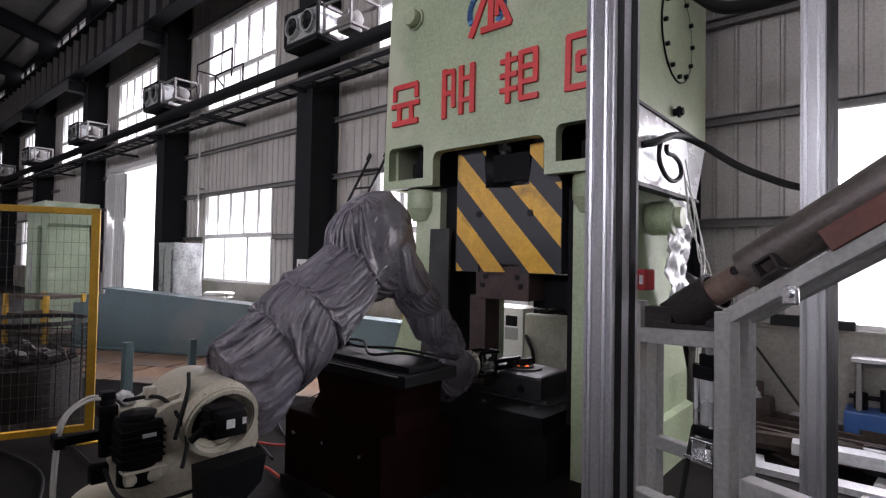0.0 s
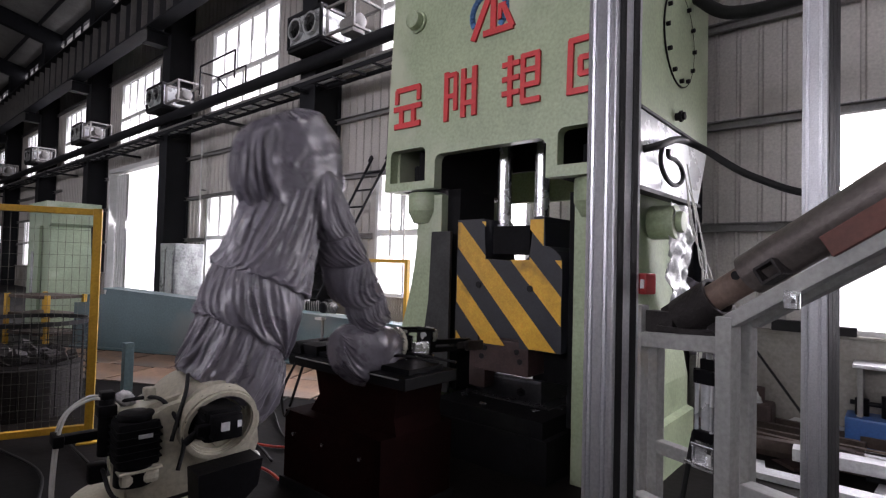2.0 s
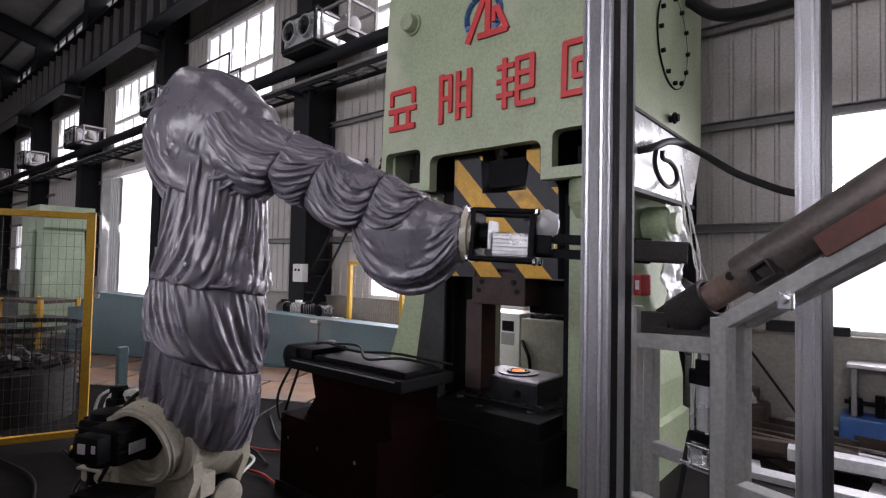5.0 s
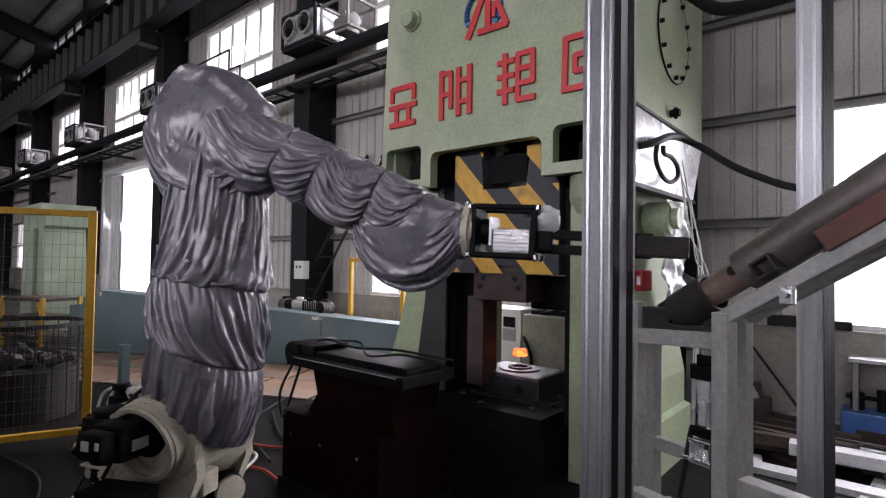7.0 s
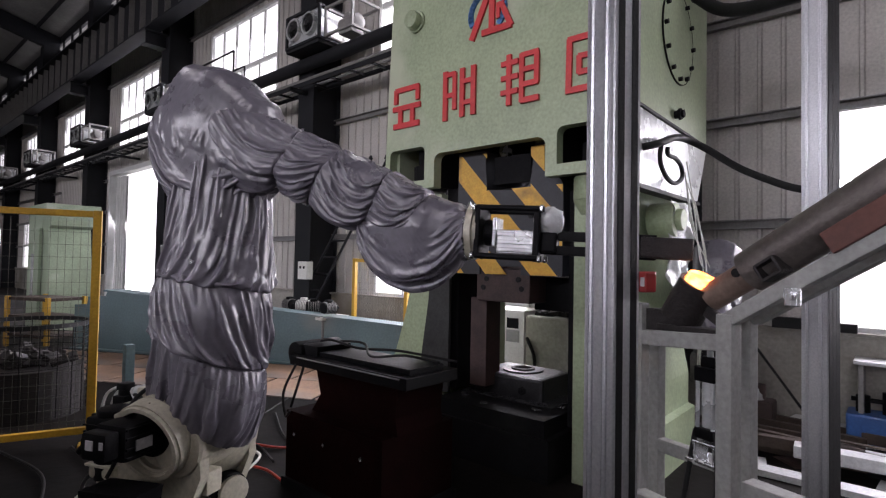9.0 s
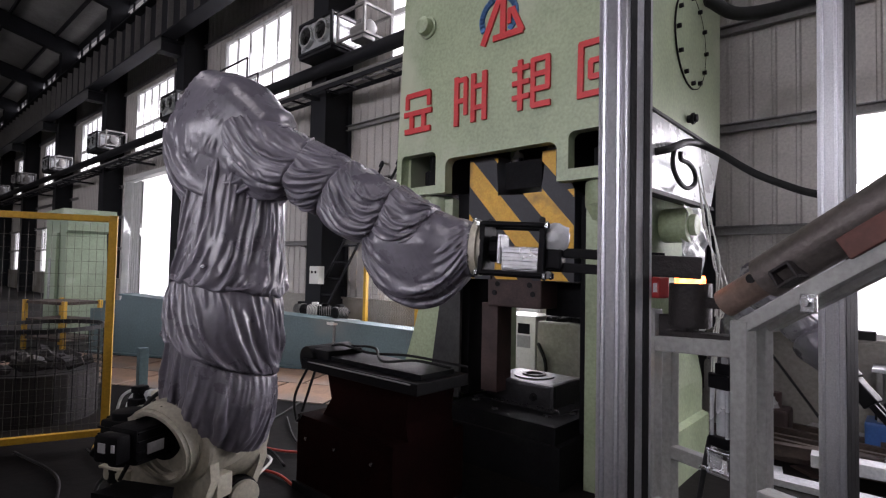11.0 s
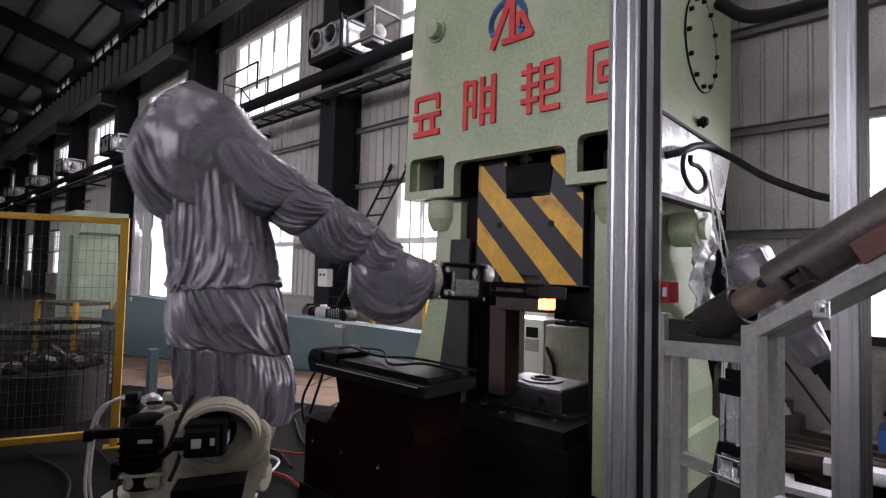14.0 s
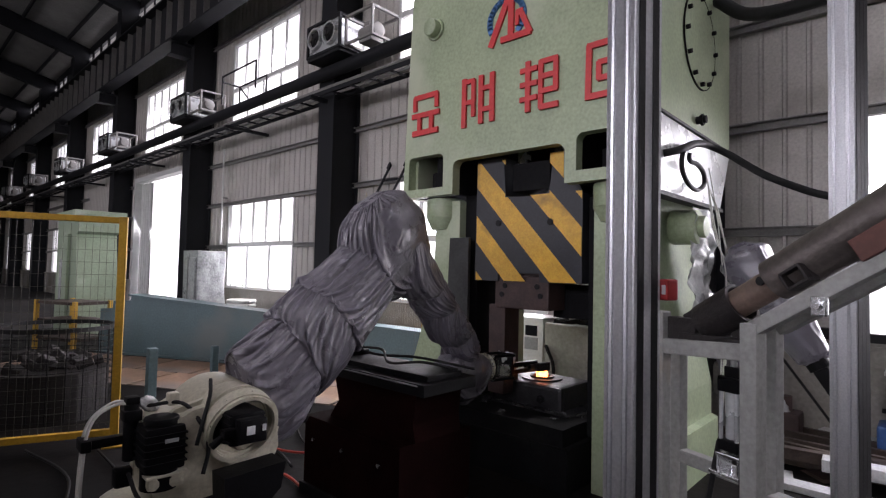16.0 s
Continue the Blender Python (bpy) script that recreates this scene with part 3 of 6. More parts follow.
def strokes(name, x, z, w, h, bars, material, parent):
    """Raised plain bars, each (x0, z0, x1, z1, thickness) in units of the block."""
    block = new(name)
    block.parent = parent
    for k, (a, b, c, d, t) in enumerate(bars):
        bm = bmesh.new()
        p, q = Vector((x + a * w, z + b * h)), Vector((x + c * w, z + d * h))
        way = (q - p).normalized()
        m = pose(0, PY0 - 0.009 - 0.0006 * k, 0) @ Matrix.Translation(((p.x + q.x) / 2, 0, (p.y + q.y) / 2)) @ Matrix.Rotation(-math.atan2(way.y, way.x), 4, "Y")
        box(bm, (0, 0, 0), ((q - p).length + t * w * 0.4, 0.02, t * w), 0.002, m)
        part("stroke", bm, material, block)
    return block


# red sign blocks as plain bars
B1 = [(.1, .9, .9, .9, .14), (.1, .62, .1, .9, .13), (.9, .62, .9, .9, .13), (.02, .48, .98, .48, .14), (.28, .48, .28, .08, .14), (.72, .48, .72, .08, .14), (.06, .08, .94, .08, .15)]
B2 = [(.06, .0, .06, 1.0, .14), (.06, .94, .36, .94, .12), (.06, .5, .36, .5, .12), (.36, .2, .36, .94, .12), (.6, .02, .6, .98, .14), (.94, .02, .94, .98, .14), (.6, .72, .94, .72, .12), (.6, .28, .94, .28, .12)]
B3 = [(.03, .84, .44, .84, .12), (.03, .56, .44, .56, .12), (.03, .28, .44, .28, .12), (.22, .04, .22, .98, .13), (.56, .06, .56, .94, .12), (.56, .92, .96, .92, .12), (.56, .64, .96, .64, .12), (.94, .36, .94, .92, .12), (.56, .36, .96, .36, .12), (.56, .06, .98, .06, .13)]
B4 = [(.06, .95, .98, .95, .13), (.08, .95, .06, .02, .13), (.3, .62, .94, .62, .12), (.3, .34, .94, .34, .12), (.3, .34, .3, .62, .12), (.06, .05, 1.0, .05, .13)]
for bars, x in ((B1, -3.42), (B2, -2.83), (B3, -2.26), (B4, -1.72)):
    strokes("sign_block", x, 2.68, 0.33, 0.39, bars, "red_letter", press)
# plain emblem: blue arc behind red angular bars
bm = bmesh.new()
for a0 in range(-40, 210, 12):
    a = radians(a0)
    box(bm, (0, 0, 0), (0.045, 0.014, 0.052), 0.0, pose(-2.40 + 0.16 * math.cos(a), PY0 - 0.007, 3.46 + 0.16 * math.sin(a)) @ Matrix.Rotation(-a, 4, "Y"))
part("emblem_arc", bm, "blue_letter", press, "blue painted arc")
strokes("emblem_bars", -2.55, 3.28, 0.38, 0.40, [(.02, .0, .52, 1.0, .14), (.52, 1.0, .52, .04, .14), (.30, .05, .98, .05, .13), (.98, .05, .76, .5, .12), (.66, .5, .8, .5, .11), (.68, .26, .68, .5, .09)], "red_letter", press)

# columns and legs
def leg_outline(s, x_in, x_top, x_bot):
    pts = [(x_in, -0.02), (x_in, 2.1), (x_top, 2.1), (x_top, 1.75)]
    for k in range(1, 9):
        u = k / 8
        pts.append((x_top + (x_bot - x_top) * (u ** 1.6), 1.75 - 1.1 * u))
    pts += [(x_bot, 0.4), (x_bot - s * 0.05, 0.38), (x_bot - s * 0.05, -0.02)]
    return pts


bm = bmesh.new()
slab(bm, leg_outline(1, -2.96, -3.24, -3.50), 1.0, pose(0, 3.42, 0))
part("leg", bm, "press_green", press)
bm = bmesh.new()
slab(bm, leg_outline(-1, -1.72, -1.45, -1.31), 1.25, pose(0, 3.42, 0))
part("leg", bm, "press_green", press)
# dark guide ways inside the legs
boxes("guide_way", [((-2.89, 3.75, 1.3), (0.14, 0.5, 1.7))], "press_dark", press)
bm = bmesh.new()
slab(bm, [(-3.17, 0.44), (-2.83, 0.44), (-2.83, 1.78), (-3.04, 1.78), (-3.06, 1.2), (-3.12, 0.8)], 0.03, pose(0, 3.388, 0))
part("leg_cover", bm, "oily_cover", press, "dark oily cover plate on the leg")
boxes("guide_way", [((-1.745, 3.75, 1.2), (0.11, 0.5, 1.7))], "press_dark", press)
for x in (-3.2, -1.58):
    bm = bmesh.new()
    rod(bm, (x, 3.5, 2.13), (x, 3.5, 1.96), 0.17, 28, bevel=0.01), rod(bm, (x, 3.5, 1.96), (x, 3.5, 1.86), 0.17, 28, 0.12)
    part("tie_nut", bm, "press_green", press, smooth=True)
    bm = bmesh.new()
    rod(bm, (x, 3.5, 1.88), (x, 3.5, 1.78), 0.07, 12)
    part("tie_bolt", bm, "press_dark", press)
    bm = bmesh.new()
    rod(bm, (x, 3.45, 2.2), (x, 3.45, 2.36), 0.09, 6), rod(bm, (x, 3.45, 2.3), (x, 3.45, 2.5), 0.05, 12)
    part("hex_nut", bm, "press_dark", press)
# cylinders on the right flank and the film left on it
bm = bmesh.new()
rod(bm, (PX1 - 0.15, 4.1, 1.86), (PX1 + 0.05, 4.1, 1.86), 0.13, 26, bevel=0.02), rod(bm, (PX1 + 0.04, 4.1, 1.86), (PX1 + 0.10, 4.1, 1.86), 0.08, 20, bevel=0.015)
part("side_cylinder", bm, "press_green", press, smooth=True)
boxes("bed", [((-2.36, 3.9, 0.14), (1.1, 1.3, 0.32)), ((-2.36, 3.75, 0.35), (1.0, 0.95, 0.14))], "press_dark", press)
bm = bmesh.new()
rod(bm, (PX1 - 0.05, 4.35, 1.3), (PX1 + 0.09, 4.35, 1.3), 0.012, 8), ring(bm, (PX1 + 0.085, 4.35, 1.3), (PX1 + 0.10, 4.35, 1.3), 0.07, 0.05, 16), box(bm, (PX1 + 0.09, 4.35, 1.3), (0.01, 0.12, 0.015)), box(bm, (PX1 + 0.09, 4.35, 1.3), (0.01, 0.015, 0.12))
part("valve_wheel", bm, "rubber", press)

film = thing("plastic_film", pose(0, 0, 0), "crumpled clear plastic film hanging on the press flank", "plastic film")
bm = bmesh.new()
nv, nu = 44, 16
grid = []
for j in range(nv):
    row = []
    for i in range(nu):
        y, z = 3.98 + 0.46 * i / (nu - 1), 2.0 - 0.98 * j / (nv - 1)
        y += 0.06 * noise.noise((0.4, z * 4, 1.0)) + (0.05 * (j / nv))
        row.append(bm.verts.new((PX1 + 0.035 + 0.05 * noise.noise((y * 9, z * 7, 3)) + 0.03 * noise.noise((y * 25, z * 18, 7)), y, z)))
    grid.append(row)
for j in range(nv - 1):
    for i in range(nu - 1):
        bm.faces.new((grid[j][i], grid[j][i + 1], grid[j + 1][i + 1], grid[j + 1][i]))
fo = part("sheet", bm, "film", film, smooth="all")
fo.modifiers.new("thickness", "SOLIDIFY").thickness = 0.002

# the ram, which strikes
ram = new("ram")
ram.parent = press
ram["label"] = "striped yellow and black ram"
bm = bmesh.new()
slab(bm, [(-2.80, 1.425), (-2.56, 1.425), (-2.56, 1.49), (-2.17, 1.49), (-2.17, 1.425), (-1.82, 1.425), (-1.82, 2.08), (-1.835, 2.12), (-1.87, 2.16), (-1.92, 2.19), (-1.96, 2.20), (-1.97, 2.42), (-2.06, 2.42), (-2.085, 2.20), (-2.10, 2.12),
           (-2.13, 2.09), (-2.17, 2.08), (-2.495, 2.10), (-2.51, 2.25), (-2.52, 2.42), (-2.79, 2.42)], 0.42, pose(0, 3.44, 0))
part("ram_body", bm, "hazard_black", ram)
bm = bmesh.new()
RX0, RX1, RZ0, RZ1 = -2.786, -1.824, 1.428, 2.40


def band(c, w):
    """A diagonal band, clipped to the ram's face; it falls to the right."""
    poly = [(RX0, RZ0), (RX1, RZ0), (RX1, RZ1), (RX0, RZ1)]
    slope = -1.09
    for lim, sgn in ((c, 1), (c + w, -1)):
        out = []
        for i in range(len(poly)):
            p, q = poly[i], poly[(i + 1) % len(poly)]
            fp, fq = sgn * (p[1] - slope * (p[0] - RX0) - lim), sgn * (q[1] - slope * (q[0] - RX0) - lim)
            if fp >= 0:
                out.append(p)
            if fp * fq < 0:
                k = fp / (fp - fq)
                out.append((p[0] + (q[0] - p[0]) * k, p[1] + (q[1] - p[1]) * k))
        poly = out
    return poly


bm.free()
NOTCH = (-2.50, -2.09, 2.095)      # the cut in the ram's top edge


def trim(poly, axis, lim, sgn):
    """Keeps the side of the outline where sgn * (coordinate - lim) is positive."""
    out = []
    for i in range(len(poly)):
        p, q = poly[i], poly[(i + 1) % len(poly)]
        fp, fq = sgn * (p[axis] - lim), sgn * (q[axis] - lim)
        if fp >= 0:
            out.append(p)
        if fp * fq < 0:
            k = fp / (fp - fq)
            out.append((p[0] + (q[0] - p[0]) * k, p[1] + (q[1] - p[1]) * k))
    return out


for c, wd in ((1.26, 0.24), (1.74, 0.22), (2.195, 0.24), (2.667, 0.21), (3.085, 0.21)):
    whole = band(c, wd)
    for poly in (trim(whole, 1, NOTCH[2], -1), trim(trim(whole, 1, NOTCH[2], 1), 0, NOTCH[0], -1), trim(trim(trim(whole, 1, NOTCH[2], 1), 0, NOTCH[1], 1), 0, -1.975, -1)):
        if len(poly) > 2:
            bm = bmesh.new()
            slab(bm, poly, 0.003, pose(0, 3.436, 0))
            part("stripe", bm, "hazard_yellow", ram, "yellow painted stripe")
boxes("ram_notch_block", [((-2.28, 3.62, 2.25), (0.34, 0.3, 0.22))], "press_dark", ram)
for x, z in ((-2.08, 1.88), (-2.56, 1.89)):
    bm = bmesh.new()
    rod(bm, (x, 3.46, z), (x, 3.430, z), 0.026, 14)
    part("hole", bm, "rubber", ram)
bm = bmesh.new()
box(bm, (-2.35, 3.66, 1.34), (0.50, 0.4, 0.26), 0.012)
box(bm, (-2.36, 3.66, 1.475), (0.37, 0.36, 0.05), 0.004)
part("upper_die", bm, "brown_steel", ram, "brown oily upper die block")
for x, z in ((-2.53, 1.32), (-2.5, 1.39), (-2.17, 1.32), (-2.2, 1.39)):
    bm = bmesh.new()
    rod(bm, (x, 3.47, z), (x, 3.452, z), 0.022, 10)
    part("die_bolt", bm, "rubber", ram)
boxes("punch_holder", [((-2.05, 3.9, 1.28), (0.3, 0.4, 0.26))], "press_dark", ram)

# piston rods showing above the ram when it is down
for x in (-2.45, -2.1):
    bm = bmesh.new()
    rod(bm, (x, 3.62, 2.2), (x, 3.62, 3.3), 0.06, 16)
    part("piston_rod", bm, "bright_steel", ram, smooth=True)
# post beside the die and lower die set
boxes("guide_post", [((-2.62, 3.62, 0.87), (0.16, 0.2, 0.72))], "brown_steel", press)
lower = thing("lower_die", pose(-2.42, 3.90, 0.0), "oily steel lower die block with round cavity", "die")
bm = bmesh.new()
box(bm, (0, 0, 0.51), (0.66, 0.5, 0.2), 0.03)
part("die_block", bm, "die_steel", lower)
bm = bmesh.new()
ring(bm, (0, 0, 0.605), (0, 0, 0.622), 0.17, 0.075, 32)
part("die_ring", bm, "die_steel", lower, "ring insert, worn bright")
bm = bmesh.new()
ring(bm, (0, 0, 0.618), (0, 0, 0.634), 0.10, 0.07, 32)
part("cavity_rim", bm, "scale", lower)
for x in (-0.2, 0.15):
    bm = bmesh.new()
    rod(bm, (x, -0.24, 0.5), (x, -0.262, 0.5), 0.035, 6), rod(bm, (x, -0.25, 0.5), (x, -0.29, 0.5), 0.018, 8)
    part("clamp_bolt", bm, "rubber", lower)
bolster = thing("bolster", pose(-2.42, 3.90, 0.0), "dark stepped steel bolster under the die", "bolster")
boxes("bolster_plate", [((0, 0, 0.415), (0.86, 0.62, 0.03))], "die_steel", bolster)
bm = bmesh.new()
rnd = random.Random(4)
for i in range(60):
    a = rnd.uniform(-0.4, 0.4)
    b = rnd.uniform(-0.31, -0.26) if rnd.random() < 0.7 else rnd.uniform(-0.3, 0.3)
    box(bm, (0, 0, 0), (rnd.uniform(.01, .035), rnd.uniform(.01, .03), 0.012), 0, pose(a, b, 0.436, rnd.uniform(-20, 20), rnd.uniform(-20, 20), rnd.uniform(0, 180)))
tagged(part("forging_scale", bm, "die_steel", bolster, "flakes of scale"), kind="stuff")


# ---- the robot in its cloth cover ----
BASE = (-2.63, 1.037)
A2, Z2, LU, LF, LIFT = 0.293, 0.715, 1.327, 1.158, 0.097


def crease(p):
    """Sharp crests with broad hollows between them, 0 to 1."""
    return max(0.0, 1 - 2.3 * abs(noise.noise(p))) ** 2


def sleeve(bm, n_ring, n_seg, spine, radius, bands, seed, fold=0.05, gather=0.10, flat=1.0, puff=0.0, hang=-1, slant=0.0, askew=0.0, boxy=0.0, way=0.0, hoop=0.0):
    """A loose cloth tube: spine(v) gives its centre and axes, radius(v) its size. Elastic bands gather it; between two
    bands it hangs like a skirt, full towards the side hang (-1: low v, 1: high v). slant: how far folds run askew;
    way: the side on which the bands sag; hoop: how much the folds run round the tube instead of along it."""
    marks = sorted({0.0, *bands, 1.0})
    prev = None
    for i in range(n_ring):
        v = i / (n_ring - 1)
        c, ax, ay = spine(v)
        cur = []
        for j in range(n_seg):
            a = math.tau * j / n_seg
            ca, sa = math.cos(a), math.sin(a)
            vv = max(0.0, min(1.0, v + askew * math.cos(a - way) * math.sin(math.pi * v) + 0.008 * math.sin(3 * a + seed)))
            k = max(0, min(len(marks) - 2, sum(1 for b in marks[1:] if b <= vv)))
            u = (vv - marks[k]) / (marks[k + 1] - marks[k])
            u = 1 - u if hang < 0 else u
            skirt = puff * (u ** 1.2) * (1 - u ** 14) * 1.2
            tight = max([math.exp(-((vv - b) / 0.010) ** 2) for b in bands] or [0])
            near = max([math.exp(-abs(vv - b) / 0.055) for b in bands] or [0])
            w1 = noise.noise((ca * 1.1, sa * 1.1, v * 2.4 + seed + k * 3.1))
            w2 = noise.noise((ca * 2.2 + 5, sa * 2.2, v * 5 + seed))
            calm = max(0.15, min(1.0, 0.6 + 1.3 * noise.noise((ca * 1.4 + seed, sa * 1.4, v * 3.5 + k))))
            aa = a + slant * (v - 0.5) * 4 + 0.7 * w1 + 0.25 * w2
            ra, rb = math.cos(aa), math.sin(aa)
            long_ = crease((ra * 1.9 + seed, rb * 1.9, v * 1.0 + k * 7.7))
            thin = crease((ra * 4.2, rb * 4.2 + seed, v * 1.5 + k * 3.3))
            pleat = crease((ra * 9 + k, rb * 9, v * 2 + seed))
            vw = v + 0.05 * w1 + 0.04 * w2
            cross = crease((ca * 1.0 + vw * 3.0, sa * 1.0 - vw * 3.5, vw * 3.2 + seed + 4))
            round_ = crease((ca * 0.8 + 3, sa * 0.8, vw * 6.0 + seed)) + 0.6 * crease((ca * 1.2, sa * 1.2 + 7, vw * 13 + seed))
            along = (0.75 * long_ + 0.55 * thin + 0.30 * cross) * (1 - hoop) + hoop * (0.6 * round_ + 0.35 * long_ + 0.3 * cross)
            r = radius(v) * (1 + skirt + 0.06 * w1 + 0.025 * w2 + boxy * ((abs(ca) ** 3 + abs(sa) ** 3) ** (-1 / 3) - 1) + fold * (along * calm - 0.3) + gather * near * (0.40 * pleat + 0.25 * thin - 0.2) - gather * tight)
            cur.append(bm.verts.new(c + ax * (r * ca) + ay * (r * sa * flat)))
        if prev:
            for j in range(n_seg):
                bm.faces.new((prev[j], prev[(j + 1) % n_seg], cur[(j + 1) % n_seg], cur[j]))
        else:
            bm.faces.new(cur[::-1])
        prev = cur
    bm.faces.new(prev)


def drape(length, n_ring, n_seg, body, wide, flat, slack, bands, grip_r, pull, seed, askew=None, steps=150, close=0.5, along=1.06, bend=0.12, twist=0.0, rough=0.10):
    """A loose cloth tube along +z that settles over a body: body(z, angle) is the radius that it cannot enter, wide(z) the cut of
    the cloth, slack its fullness, bands the heights of elastic bands that grip it to grip_r(z), pull the way it hangs.
    askew(z, angle) tilts the bands, twist turns each band against the one before, rough crumples the cloth. Returns an array of points, ring by ring."""
    rng = np.random.default_rng(seed)
    zs = np.linspace(0, length, n_ring)
    ang = np.linspace(0, math.tau, n_seg, endpoint=False)
    ca, sa = np.cos(ang)[None, :], np.sin(ang)[None, :]
    w = np.array([wide(z) for z in zs])
    shift = np.array([[askew(z, a) for a in ang] for z in zs]) if askew else np.zeros((n_ring, n_seg))
    bump = np.zeros((n_ring, n_seg))
    for _ in range(90):
        k, q = rng.integers(3, 26), rng.uniform(-14, 14)
        bump += rng.uniform(0.2, 1) * np.cos(k * ang[None, :] + q * zs[:, None] + rng.uniform(0, 6.28)) / 12
    crumple = np.zeros((n_ring, n_seg))
    for _ in range(70):
        k, q = rng.integers(2, 30), rng.uniform(-90, 90)
        crumple += np.cos(k * ang[None, :] + q * zs[:, None] + rng.uniform(0, 6.28)) / 8.4
    crumple = np.clip(crumple, -1.6, 1.6)
    r0 = w[:, None] * (1.0 + 0.05 * bump)
    X = np.stack([r0 * ca, r0 * sa * flat, zs[:, None] + shift], 2)
    ds = length / (n_ring - 1)
    per = math.tau * w * (0.5 + 0.5 * flat) * slack / n_seg
    up = ds * along
    keep = np.ones((n_ring, n_seg, 1))
    rows = [int(round(b / length * (n_ring - 1))) for b in bands]
    for n, i in enumerate([0, *rows, n_ring - 1]):
        g = grip_r(zs[i]) * (1.0 + 0.03 * bump[i])
        turned = ang + twist * (n % 2)
        X[i, :, 0], X[i, :, 1] = g * np.cos(turned), g * np.sin(turned) * flat
        keep[i] = 0.0
    old = X.copy()
    table = np.linspace(-0.3, length + 0.3, 200)
    spread = np.linspace(-math.pi, math.pi, 49)
    solid = np.array([[body(min(max(z, 0), length), a) for a in spread] for z in table])
    drop = np.array(pull) * 0.00028

    def pair(a, b, wa, wb, rest, stiff, only_short=False):
        d = b - a
        ln = np.sqrt((d * d).sum(2, keepdims=True)) + 1e-9
        e = (ln - rest) / ln
        if only_short:
            e = np.minimum(e, 0)
        s = stiff * e / np.maximum(wa + wb, 1e-6) * d
        a += wa * s
        b -= wb * s

    per3 = per[:, None, None]
    around = per3 * (1 + rough * crumple[:, :, None])
    upward = up * (1 + rough * np.roll(crumple, 7, 1)[:, :, None])
    dia = np.sqrt(per[:-1] ** 2 + up ** 2)[:, None, None]
    for step in range(steps):
        vel = (X - old) * 0.93
        old = X.copy()
        X = X + keep * (vel + drop)
        for sweep in range(3):
            for s in (0, 1):
                Y, K = (X, keep) if s == 0 else (np.roll(X, -1, 1), np.roll(keep, -1, 1))
                pair(Y[:, 0::2], Y[:, 1::2], K[:, 0::2], K[:, 1::2], around[:, s::2], 0.9)
                X = Y if s == 0 else np.roll(Y, 1, 1)
            for s in (0, 1):
                n = (n_ring - s) // 2 * 2
                Y, K = X[s:s + n], keep[s:s + n]
                pair(Y[0::2], Y[1::2], K[0::2], K[1::2], upward[s:s + n:2], 0.9)
            for s in (0, 1):
                n = (n_ring - s) // 2 * 2
                for turn in (1, -1):
                    B = np.roll(X[s + 1:s + n:2], turn, 1)
                    KB = np.roll(keep[s + 1:s + n:2], turn, 1)
                    pair(X[s:s + n:2], B, keep[s:s + n:2], KB, dia[s:s + n:2], 0.35)
                    X[s + 1:s + n:2] = np.roll(B, -turn, 1)
            # stiffness against sharp kinks
            for gap in (2, 4):
                m = n_seg // (2 * gap) * 2 * gap
                for s in range(0, 2 * gap, gap):
                    Y = np.roll(X, -s, 1)
                    K = np.roll(keep, -s, 1)
                    A = Y[:, :m].reshape(n_ring, -1, 2 * gap, 3)
                    KA = K[:, :m].reshape(n_ring, -1, 2 * gap, 1)
                    for o in range(gap):
                        pair(A[:, :, o], A[:, :, o + gap], KA[:, :, o], KA[:, :, o + gap], per3 * gap * (0.80 if gap == 2 else 0.50), bend, True)
                    X = np.roll(Y, s, 1)
            n = n_ring - 2
            for s in (0, 1):
                a = np.arange(s, n, 4)
                a = np.concatenate([a, a + 1]) if s == 0 else np.arange(2, n, 4)
                A, B = X[a].copy(), X[a + 2].copy()
                pair(A, B, keep[a], keep[a + 2], up * 2 * 0.8, bend, True)
                X[a], X[a + 2] = A, B
            # the arm inside
            rad = np.sqrt(X[:, :, 0] ** 2 + (X[:, :, 1] / flat) ** 2) + 1e-9
            iz = np.clip(((X[:, :, 2] + 0.3) / (length + 0.6) * 199).astype(int), 0, 199)
            ia = np.clip(((np.arctan2(X[:, :, 1] / flat, X[:, :, 0]) + math.pi) / math.tau * 48 + 0.5).astype(int), 0, 48)
            lim = solid[iz, ia]
            f = np.where(rad < lim, lim / rad, 1.0)[:, :, None]
            X[:, :, :2] *= np.where(keep > 0, f, 1.0)
    return X


def cloth_mesh(name, X, material, parent, place, label=""):
    """The settled cloth as one mesh, its tube axis laid by place."""
    n_ring, n_seg = X.shape[:2]
    co = np.concatenate([X.reshape(-1, 3), np.ones((n_ring * n_seg, 1))], 1) @ np.array(place).T
    idx = np.arange(n_ring * n_seg).reshape(n_ring, n_seg)
    nxt = np.roll(idx, -1, 1)
    faces = np.stack([idx[:-1], nxt[:-1], nxt[1:], idx[1:]], 2).reshape(-1, 4)
    me = bpy.data.meshes.new(name)
    me.from_pydata(co[:, :3].tolist(), [], faces.tolist() + [idx[0, ::-1].tolist(), idx[-1].tolist()])
    me.materials.append(M[material])
    me.shade_smooth()
    ob = new(name, me)
    ob.parent = parent
    if label:
        ob["label"] = label
    sub = ob.modifiers.new("smooth", "SUBSURF")
    sub.levels = sub.render_levels = 1
    return ob


